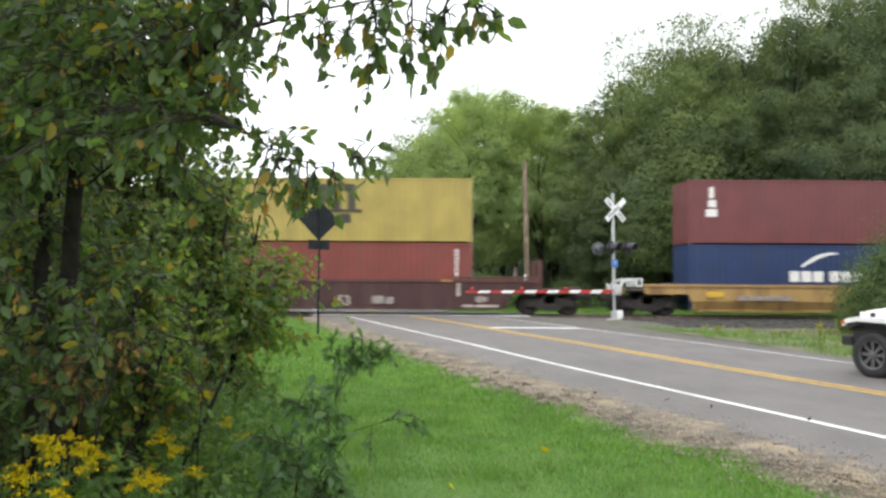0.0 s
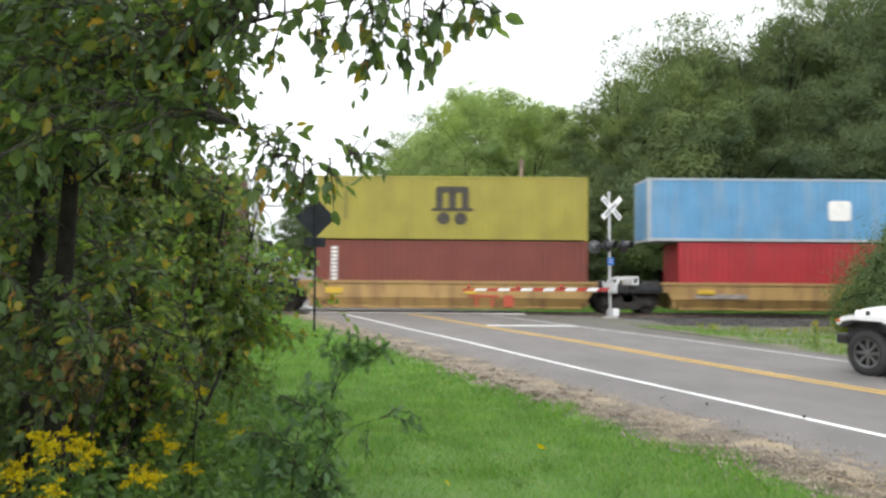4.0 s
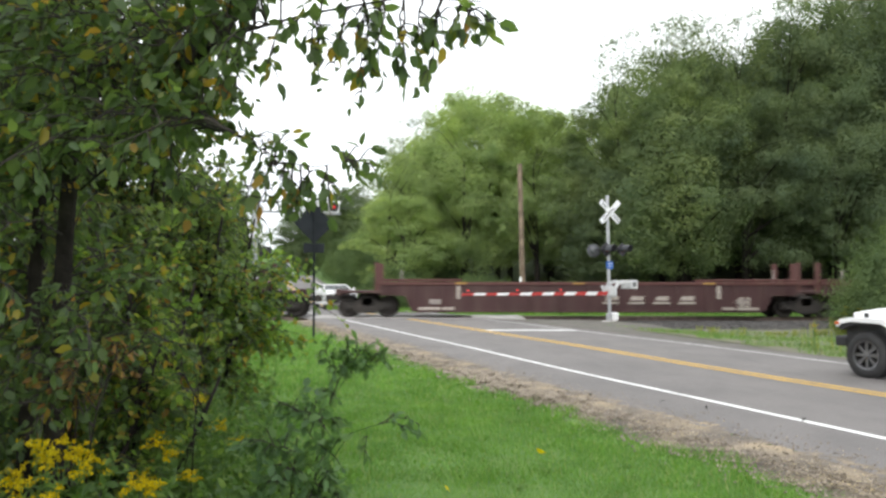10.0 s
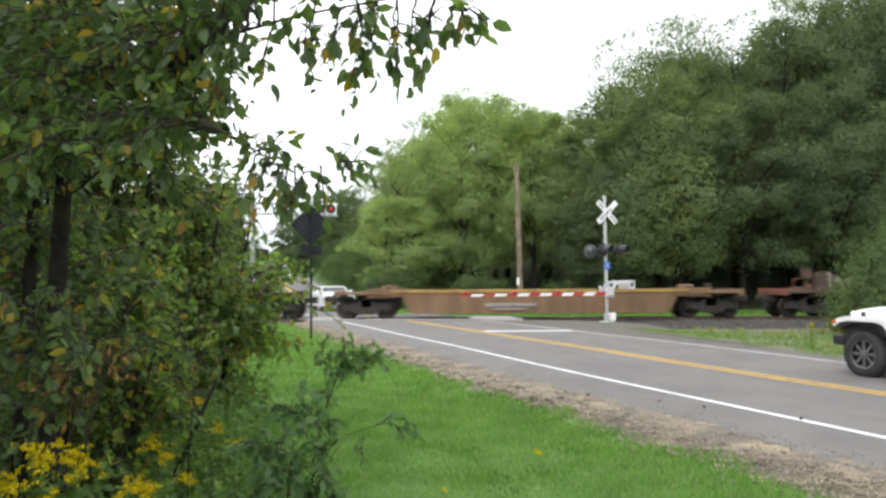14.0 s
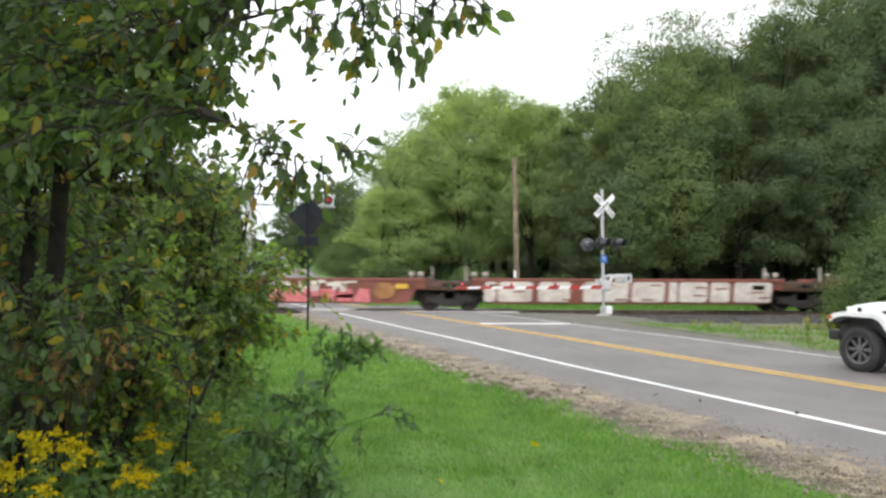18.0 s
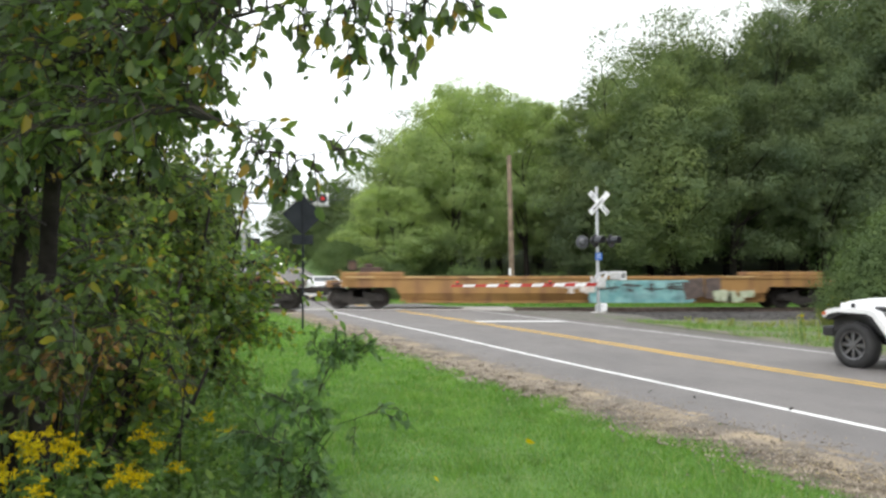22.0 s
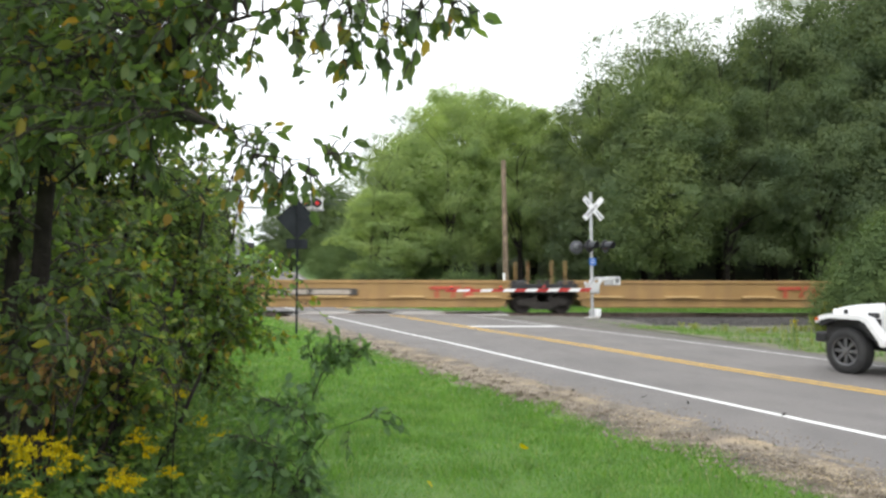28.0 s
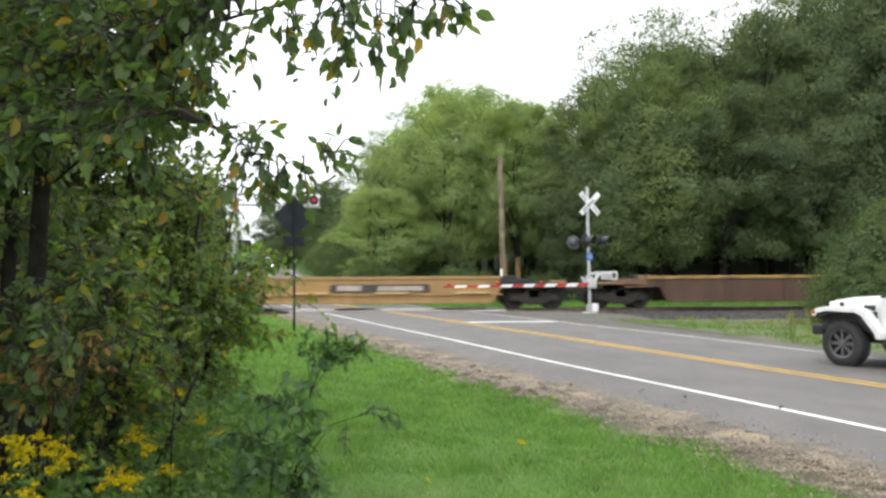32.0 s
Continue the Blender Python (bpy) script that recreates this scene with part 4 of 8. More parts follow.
C_NAVY = box_paint("box_navy", (0.016, 0.042, 0.14), 0.45, (0.03, 0.035, 0.06), 0.4)
C_GREY = box_paint("box_grey", (0.5, 0.53, 0.57), 0.5, (0.36, 0.3, 0.25), 0.4)
C_ORANGE = box_paint("box_orange_brown", (0.27, 0.1, 0.052), 0.5, (0.17, 0.06, 0.045), 0.35)
C_WINE = box_paint("box_wine", (0.125, 0.023, 0.031), 0.5, (0.08, 0.03, 0.03), 0.35)
C_SKY = box_paint("box_sky_blue", (0.13, 0.36, 0.62), 0.45, (0.3, 0.34, 0.38), 0.4)
C_SCARLET = box_paint("box_scarlet", (0.46, 0.025, 0.035), 0.45, (0.2, 0.04, 0.04), 0.3)
C_RUST = box_paint("box_rust_red", (0.25, 0.045, 0.032), 0.5, (0.13, 0.04, 0.03), 0.35)
C_BLUE = box_paint("box_blue", (0.045, 0.115, 0.28), 0.45, (0.05, 0.08, 0.16), 0.35)
C_WHITE = surface("box_white", (0.46, 0.47, 0.48), (0.5, 0.51, 0.515), 0.3, 0.5, 0, 30, 0.03, (0.38, 0.37, 0.345), 0.35, (0.6, 0.6, 0.15))
INK_WHITE = surface("ink_white", (0.7, 0.68, 0.66), (0.8, 0.79, 0.77), 4, 0.6)
INK_BLUE = surface("ink_blue", (0.09, 0.19, 0.42), (0.12, 0.25, 0.5), 4, 0.6)
INK_BLACK = surface("ink_black", (0.03, 0.027, 0.02), (0.06, 0.05, 0.04), 4, 0.6)

FT40, FT45, HC, STD = 12.19, 13.72, 2.896, 2.591
LOW, HIGH = 0.33, 3.24


def arch_mark(box_, cx, z, mat, k=1.0):
    """A dark emblem of three stout uprights joined by an arch bar, with a foot bar."""
    marks(box_, mat, [(cx - 0.85 * k, z, 0.36 * k, 1.0 * k), (cx - 0.18 * k, z, 0.36 * k, 1.0 * k), (cx + 0.5 * k, z, 0.36 * k, 1.0 * k)], name="emblem")
    marks(box_, mat, [(cx - 0.85 * k, z + 0.84 * k, 1.71 * k, 0.32 * k), (cx - 1.1 * k, z - 0.12 * k, 2.25 * k, 0.14 * k)], y=-1.23, name="emblem_bar", corner=0.3)


def swoosh(box_, x, z, mat):
    bm = bmesh.new()
    up, lo = [], []
    for k in range(13):
        t = k / 12
        px, pz = x + 1.6 * t, z + 0.62 * math.sin(t * 1.5)
        th = 0.02 + 0.16 * math.sin(math.pi * min(t * 0.75 + 0.2, 1))
        up.append((px, pz + th))
        lo.append((px, pz))
    prism(bm, lo + up[::-1], -1.232, -1.16)
    part("swoosh", bm, mat, box_)


def build_train():
    # 1: end of a maroon three-well car with two boxes
    car, s0 = well_car([-15.2, 4.61], "maroon", "maroon weathered well car carrying two stacked containers")
    lettering(car, -4.85 - s0, 0.42, "53", 0.62, STENCIL)
    decal(car, s0, "stencil", STENCIL_GREY, [(-3.3, 0.5, 0.5, 0.35), (-2.7, 0.5, 0.35, 0.3), (1.4, 0.55, 0.2, 0.3)])
    b = container(-11.06, LOW, FT40, HC, C_RED, "red corrugated steel shipping container in the well")
    id_column(b, FT40 - 0.75, HC, INK_WHITE, 8)
    b = container(-11.06, HIGH, FT40, HC, C_YELLOW, "faded yellow corrugated shipping container on a red one")
    arch_mark(b, 6.1, 1.45, INK_BLACK)
    marks(b, INK_BLACK, [(5.4, 0.85, 0.55, 0.42), (6.2, 0.85, 0.55, 0.42)], name="emblem")
    # 2: yellow five-well car, double stacked
    car, s0 = well_car([8.99, 24.38, 40.16, 55.94, 72.1, 88.48], "yellow40", "dirty yellow five-unit articulated well car")
    for s in (13.4, 29.0, 45.0, 60.5, 77.0):
        decal(car, s0, "stencil", STENCIL_YELLOW, [(s - 1.9, 0.86, 0.75, 0.25), (s + 4.3, 0.86, 0.5, 0.25)])
    decal(car, s0, "number_plate", STENCIL_GREY, [(12.9, 0.72, 2.4, 0.2), (75.0, 0.72, 2.3, 0.2)])
    for s in (33.2, 49.2, 65.0):
        decal(car, s0, "stencil", STENCIL_RED, [(s, 0.72, 1.3, 0.09), (s + 0.25, 0.3, 0.12, 0.4), (s + 0.95, 0.3, 0.12, 0.4), (s + 1.5, 0.3, 0.45, 0.5)], y=-1.5)
    b = container(10.8, LOW, FT40, HC, C_NAVY, "dark navy shipping container with white markings")
    swoosh(b, 5.05, 1.86, INK_WHITE)
    marks(b, INK_WHITE, [(4.5 + k * 0.53, 1.23, 0.44, 0.48) for k in range(3)] + [(6.3 + k * 0.53, 1.23, 0.44, 0.48) for k in range(3)], name="emblem")
    id_column(b, FT40 - 1.3, HC, INK_WHITE, 8, 0.1)
    b = container(10.8, HIGH, FT40, HC, C_MAROON, "maroon shipping container stacked on a navy one")
    marks(b, INK_WHITE, [(0.95, 2.05, 0.2, 0.5), (0.9, 1.65, 0.36, 0.32), (0.8, 1.22, 0.5, 0.34)], name="emblem")
    marks(b, STENCIL_YELLOW, [(FT40 - 1.1, 0.75, 0.42, 0.2)])
    id_column(b, FT40 - 1.0, HC, STENCIL, 7, 0.1)
    b = container(26.56, LOW, FT40, HC, C_YELLOW, "faded yellow shipping container in a yellow well")
    arch_mark(b, 6.25, 1.1, INK_BLACK, 0.95)
    b = container(26.56, HIGH, FT40, HC, C_GREY, "pale grey shipping container with five blue blocks")
    marks(b, INK_BLUE, [(3.35 + k * 1.22, 1.2, 0.75, 0.78) for k in range(5)], name="emblem", corner=0.34)
    marks(b, C_GREY, [(3.55 + k * 1.22, 1.42, 0.35, 0.34) for k in range(5)], y=-1.232, name="emblem_core", corner=0.34)
    marks(b, INK_BLUE, [(0.55, 2.15, 0.45, 0.35), (1.4, 2.2, 0.8, 0.2)])
    marks(b, STENCIL_YELLOW, [(FT40 - 0.6, 0.75, 0.3, 0.25)])
    b = container(42.25, LOW, FT40, HC, C_WINE, "dark wine-red shipping container with a yellow emblem")
    arch_mark(b, 6.3, 1.25, C_YELLOW, 0.8)
    id_column(b, 0.95, HC, STENCIL, 9, 0.1)
    b = container(42.25, HIGH, FT40, HC, C_ORANGE, "orange-brown shipping container stacked on a wine-red one")
    id_column(b, 0.95, HC, INK_WHITE, 9, 0.28)
    id_column(b, FT40 - 1.1, HC, STENCIL, 9, 0.1)
    b = container(58.1, LOW, FT40, HC, C_BRICK, "red shipping container with white stacked marks")
    id_column(b, 0.7, HC, INK_WHITE, 9, 0.28)
    b = container(58.1, HIGH, FT40, HC, C_OLIVE, "olive-yellow shipping container with a black emblem")
    arch_mark(b, 6.1, 1.42, INK_BLACK, 0.86)
    marks(b, INK_BLACK, [(5.42, 0.72, 0.56, 0.52), (6.2, 0.72, 0.56, 0.52)], name="emblem", corner=0.3)
    id_column(b, 1.3, HC, INK_BLACK, 10, 0.07)
    b = container(74.35, LOW, FT40, HC, C_SCARLET, "bright red shipping container in a yellow well")
    id_column(b, FT40 - 1.2, HC, INK_WHITE, 8, 0.14)
    b = container(72.96, HIGH, FT45, HC, C_SKY, "sky-blue shipping container with a pale end frame", C_GREY)
    marks(b, INK_WHITE, [(FT45 - 2.0, 2.3, 0.9, 0.22), (FT45 - 1.4, 2.1, 0.2, 0.5), (FT45 - 5.6, 1.0, 1.0, 0.9)])
    marks(b, STENCIL_YELLOW, [(FT45 - 1.6, 1.05, 0.5, 0.5)])
    # 3: maroon three-well car
    t3 = [92.5, 112.21, 132.05, 151.95]
    car, s0 = well_car(t3, "maroon", "maroon three-unit well car with pale faded stencils")
    lettering(car, 109.2 - s0, 0.55, "53", 0.55, STENCIL)
    for s in (99.0, 117.8, 137.6):
        decal(car, s0, "stencil", STENCIL_GREY, [(s + k * 1.35 + 0.1, 0.72, 0.6, 0.2) for k in range(3)] + [(s + k * 1.35, 0.55, 0.75, 0.1) for k in range(3)], 0.3)
    scribble(car, s0, "graffiti", SPRAY_SILVER, 118.8, 122.2, 0.35, 1.0, 4, 4, 0.1)
    scribble(car, s0, "graffiti", SPRAY_SILVER, 139.6, 141.0, 0.35, 1.05, 6, 2, 0.12)
    scribble(car, s0, "graffiti", SPRAY_SILVER, 142.9, 144.6, 0.35, 1.05, 8, 2, 0.12)
    b = container(96.5, LOW, FT40, HC, C_BLUE, "blue shipping container in a maroon well")
    id_column(b, FT40 - 0.85, HC, SPRAY_SILVER, 9, 0.2)
    b = container(96.5, HIGH, FT40, HC, C_RUST, "rust-red shipping container stacked on a blue one")
    id_column(b, 0.7, HC, INK_WHITE, 9, 0.36)
    id_column(b, FT40 - 1.0, HC, STENCIL, 8, 0.1)
    marks(b, STENCIL_YELLOW, [(FT40 - 0.75, 0.5, 0.25, 0.2)])
    b = container(116.4, LOW, FT40, HC, C_RUST, "single rust-red shipping container in a maroon well")
    marks(b, INK_WHITE, [(0.75, 2.0, 0.4, 0.35)])
    id_column(b, FT40 - 1.3, HC, STENCIL, 9, 0.1)
    id_column(b, FT40 - 0.9, HC, STENCIL_YELLOW, 9, 0.1)
    b = container(136.15, LOW, FT40, STD, C_RUST, "rust-red shipping container under a white one")
    id_column(b, FT40 - 0.95, STD, INK_WHITE, 8, 0.1)
    b = container(136.1, LOW + STD + 0.1, 12.25, 2.83, C_WHITE, "white smooth-sided refrigerated shipping container", smooth_walls=True)
    marks(b, STENCIL_YELLOW, [(11.5, 1.5, 0.12, 0.16), (11.5, 1.85, 0.12, 0.16)])
    # dark strip along its foot paints the shadow line between the two boxes
    marks(b, DARK_STENCIL_AND_SHADOW, [(0.3, 0.02, 11.6, 0.1)])
    # 4: maroon three-well car, empty
    car, s0 = well_car([156.15, 175.83, 195.56, 215.68], "maroon", "empty maroon three-unit well car with pale stencils")
    lettering(car, 172.6 - s0, 0.5, "53", 0.6, STENCIL)
    lettering(car, 191.9 - s0, 0.5, "C", 0.4, STENCIL)
    for s in (166.6, 188.2, 207.0):
        decal(car, s0, "stencil", STENCIL, [(s + k * 1.12 + 0.12, 0.78, 0.55, 0.18) for k in range(4)] + [(s + k * 1.12, 0.62, 0.72, 0.09) for k in range(4)], 0.4)
    decal(car, s0, "stencil", STENCIL_GREY, [(200.0, 0.72, 1.1, 0.14), (200.0, 0.45, 1.1, 0.16), (201.8, 0.7, 1.4, 0.16), (201.8, 0.45, 1.3, 0.16), (206.4, 0.55, 1.0, 0.16)])
    # 5: ochre single well
    car, s0 = well_car([220.0, 235.48], "yellow48", "empty ochre well car with a light top rail")
    decal(car, s0, "stencil", STENCIL_GREY, [(225.3, 0.55, 2.3, 0.16), (225.6, 0.4, 1.6, 0.1)])
    # 6: red-brown five-well car full of graffiti
    t6 = [240.0, 255.9, 271.75, 287.68, 303.55, 319.46]
    car, s0 = well_car(t6, "redbrown", "empty red-brown five-unit well car covered in graffiti")
    scribble(car, s0, "graffiti", SPRAY_SILVER, 258.5, 262.2, 0.6, 1.25, 21, 5, 0.05)
    scribble(car, s0, "graffiti", SPRAY_SILVER, 262.8, 266.2, 0.6, 1.25, 22, 4, 0.05)
    scribble(car, s0, "graffiti", SPRAY_SILVER, 265.4, 267.9, 0.6, 1.2, 27, 3, 0.045)
    decal(car, s0, "graffiti", SPRAY_OCHRE, [(268.2, 0.5, 1.1, 0.75), (284.3, 0.55, 0.95, 0.7)], corner=0.32)
    decal(car, s0, "safety_stripe", STENCIL_YELLOW, [(s + d, 1.0, 0.55, 0.2) for s in (255.9, 271.75, 287.68, 303.55) for d in (-2.4, 1.75)])
    scribble(car, s0, "graffiti", SPRAY_BLUE, 274.2, 278.3, 0.45, 1.32, 23, 5, 0.13)
    scribble(car, s0, "graffiti", SPRAY_PINK, 279.6, 284.2, 0.42, 0.98, 25, 6, 0.15)
    scribble(car, s0, "graffiti", SPRAY_CREAM, 279.4, 283.6, 0.85, 1.33, 26, 6, 0.06)
    # big cream block shapes with thin gaps and short dark cuts
    for a, b, cuts in ((289.2, 289.7, ()), (289.8, 291.3, ((290.5, 0.85),)), (291.6, 293.0, ((292.2, 1.0), (292.7, 0.5))), (293.6, 295.6, ((294.4, 1.15), (295.0, 0.5))), (295.75, 297.2, ((296.2, 0.5), (296.6, 1.15))), (297.4, 297.75, ()), (297.85, 299.1, ((298.5, 0.7), (298.6, 1.05))), (299.25, 300.1, ((299.5, 1.0),)), (300.3, 301.95, ((301.1, 0.85), (301.4, 0.6)))):
        decal(car, s0, "graffiti", SPRAY_CREAM, [(a, 0.44, b - a, 0.88)], 0.08, -1.535)
        decal(car, s0, "graffiti", REDBROWN, [(c, z, 0.5, 0.07) for c, z in cuts], 0.3, -1.541)
    decal(car, s0, "stencil", STENCIL_GREY, [(305.5, 0.7, 1.0, 0.3), (307.6, 0.5, 1.0, 0.7), (311.6, 0.7, 0.4, 0.25), (314.9, 0.4, 3.0, 0.12), (317.5, 0.55, 1.4, 0.12)])
    scribble(car, s0, "graffiti", STENCIL_GREY, 309.6, 312.4, 0.5, 1.2, 29, 4, 0.05)
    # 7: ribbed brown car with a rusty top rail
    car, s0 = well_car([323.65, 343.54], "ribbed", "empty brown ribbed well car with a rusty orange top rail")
    decal(car, s0, "stencil", STENCIL, [(329.0, 0.5, 0.16, 0.3)], y=-1.52)
    # 8: yellow car with a mural
    car, s0 = well_car([347.6, 367.68], "yellow53", "empty yellow well car with a teal mural")
    decal(car, s0, "graffiti", SPRAY_TEAL, [(357.9, 0.28, 4.7, 1.0)], y=-1.52)
    scribble(car, s0, "graffiti", DARK_STENCIL_AND_SHADOW, 358.3, 362.3, 0.75, 1.15, 31, 4, 0.03, -1.545)
    scribble(car, s0, "graffiti", SPRAY_CREAM, 356.7, 358.2, 0.7, 1.15, 33, 2, 0.09, -1.545)
    scribble(car, s0, "graffiti", SPRAY_BROWN, 362.3, 363.8, 0.45, 1.2, 34, 2, 0.25)
    scribble(car, s0, "graffiti", SPRAY_GREEN, 363.4, 365.3, 0.35, 0.8, 35, 3, 0.12, -1.55)
    # 9: yellow three-well car
    car, s0 = well_car([372.08, 392.0, 411.95, 431.9], "yellow53b", "empty yellow three-unit well car with dark and silver graffiti")
    decal(car, s0, "number_plate", STENCIL_GREY, [(377.0, 0.85, 1.1, 0.2), (378.3, 0.85, 0.9, 0.2)])
    lettering(car, 381.1 - s0, 0.4, "ATEA", 1.28, SPRAY_BROWN, -1.545, "graffiti", "dark grey sprayed letters", 0.045)
    lettering(car, 381.15 - s0, 0.42, "ATEA", 1.26, SPRAY_DUST, -1.552, "graffiti", "pale grey sprayed letters", -0.012)
    scribble(car, s0, "graffiti", SPRAY_BROWN, 384.6, 388.2, 0.35, 1.3, 41, 4, 0.12)
    scribble(car, s0, "graffiti", SPRAY_DUST, 384.7, 388.0, 0.4, 1.25, 42, 4, 0.05, -1.56)
    lettering(car, 394.15 - s0, 0.5, "53", 0.55, DARK_STENCIL_AND_SHADOW)
    decal(car, s0, "graffiti", SPRAY_GREY, [(396.3, 0.3, 4.6, 0.5)], y=-1.5)
    decal(car, s0, "graffiti", SPRAY_SILVER, [(396.7, 0.8, 1.9, 0.45), (398.7, 0.8, 1.9, 0.45)], y=-1.52)
    scribble(car, s0, "graffiti", SPRAY_GREY, 397.0, 400.4, 0.75, 1.2, 43, 3, 0.07)
    decal(car, s0, "graffiti", SPRAY_GREY, [(403.3, 0.28, 4.5, 1.06)], y=-1.52)
    scribble(car, s0, "graffiti", SPRAY_BROWN, 403.5, 407.3, 0.4, 0.7, 45, 4, 0.04)
    scribble(car, s0, "graffiti", SPRAY_SILVER, 403.6, 408.4, 0.75, 1.25, 47, 5, 0.09)
    scribble(car, s0, "graffiti", DARK_STENCIL_AND_SHADOW, 403.9, 407.6, 0.4, 1.1, 49, 3, 0.025, -1.562)
    scribble(car, s0, "graffiti", SPRAY_BROWN, 397.3, 400.2, 0.5, 1.2, 50, 2, 0.05, -1.562)
    scribble(car, s0, "graffiti", RUST_TOP, 406.9, 409.2, 0.6, 1.1, 48, 3, 0.12, -1.56)
    decal(car, s0, "graffiti", SPRAY_BROWN, [(399.9, 0.3, 0.95, 0.98)], y=-1.53)
    lettering(car, 417.1 - s0, 0.42, "NAVE", 1.05, SPRAY_CREAM, -1.555)
    scribble(car, s0, "graffiti", STENCIL_RED, 416.9, 421.0, 0.42, 1.2, 46, 4, 0.1, -1.545)
    # 10: pale yellow five-well car with ledges
    car, s0 = well_car([436.39, 451.85, 467.68, 483.42, 499.16, 515.4], "ledged", "empty pale yellow five-unit well car with side ledges")
    for s in (446.8, 462.4, 478.1, 494.0):
        decal(car, s0, "stencil", STENCIL_RED, [(s, 1.1, 1.34, 0.14), (s + 0.24, 0.72, 0.13, 0.37), (s + 0.96, 0.72, 0.13, 0.37), (s + 1.5, 0.75, 0.4, 0.45)])
    decal(car, s0, "plate_panel", DARK_STENCIL_AND_SHADOW, [(439.5, 0.84, 4.1, 0.29), (506.3, 0.84, 4.4, 0.32)], y=-1.53)
    decal(car, s0, "number_plate", STENCIL, [(439.8, 0.88, 1.6, 0.2), (441.6, 0.88, 1.7, 0.2), (506.6, 0.88, 1.1, 0.24), (508.4, 0.88, 2.0, 0.2)], y=-1.54)
    # 11: the next car
    car, s0 = well_car([519.32, 539.2], "last", "empty brown and yellow well car at the end of view")


build_train()

# ---- the crossing's signals ----
HEAD = math.degrees(math.atan2(1, ROAD_LEAN)) - 90      # turn of the road away from +y
FACE = pose(0, 0, 0, 0, 0, HEAD)


HOOD_BLACK = surface("hood_black", (0.03, 0.032, 0.036), (0.05, 0.053, 0.06), 3, 0.28, 0.3, 50, 0.03)
HOOD_GREY = surface("hood_grey", (0.06, 0.064, 0.07), (0.11, 0.115, 0.12), 3, 0.4, 0.3, 50, 0.05)


def cross_buck(parent, z, y, mat=SIGN_WHITE, letters=True):
    """Two crossed boards facing local -y."""
    for k, a in enumerate((45, -45)):
        bm = boxes((-0.61, 0.61, y - 0.012 - 0.02 * k, y + 0.006 - 0.02 * k, -0.114, 0.114), bevel=0.006)
        b = part("crossbuck_board", bm, mat, parent, "white reflective board", m=pose(0, 0, z) @ pose(0, 0, 0, 0, a))
        if letters:
            for text, x in ((("RAIL", -0.55), ("ROAD", 0.17)), (("CROSSING", -0.5),))[k]:
                lettering(b, x + 0.03, -0.05, text, 0.15, SIGN_INK, y - 0.024 - 0.02 * k, "board_lettering", "black lettering", 0.008)


def signal_head(parent, x, y, z, facing, lit=False, aim=0, back=0.3, hood=(0.125, 0.28), mat=None):
    """A round black background with a hooded red lens, facing -y (facing=1) or +y (-1)."""
    m = pose(x, y, z, 0, 0, (0 if facing > 0 else 180) + aim)
    h = part("signal_head", lathe(bmesh.new(), [(0.02, -0.06), (back, -0.05), (back + 0.005, -0.04), (back, -0.03), (0.16, -0.02), (0.15, 0.12), (0.08, 0.16)], "Y", 22), mat or BLACK_METAL, parent, m=m)
    part("lens", lathe(bmesh.new(), [(0.05, -0.085), (0.1, -0.075), (0.105, -0.055), (0.1, -0.05)], "Y", 16), LAMP_RED if lit else LAMP_DARK, h, "red glass lens")
    bm = bmesh.new()
    n = 14
    rings = []
    for yy, r in ((-0.05, hood[0]), (-0.05 - hood[1], hood[0] + 0.01)):
        rings.append([bm.verts.new((r * math.cos(math.radians(-25 + 230 * k / n)), yy + (0.12 * (1 - math.sin(math.radians(-25 + 230 * k / n))) * 0.5 if yy < -0.2 else 0), r * math.sin(math.radians(-25 + 230 * k / n)))) for k in range(n + 1)])
    for k in range(n):
        bm.faces.new((rings[0][k], rings[0][k + 1], rings[1][k + 1], rings[1][k]))
    cap = part("hood", bm, mat or HOOD_BLACK, h)
    mod = cap.modifiers.new("thick", "SOLIDIFY")
    mod.thickness = 0.008


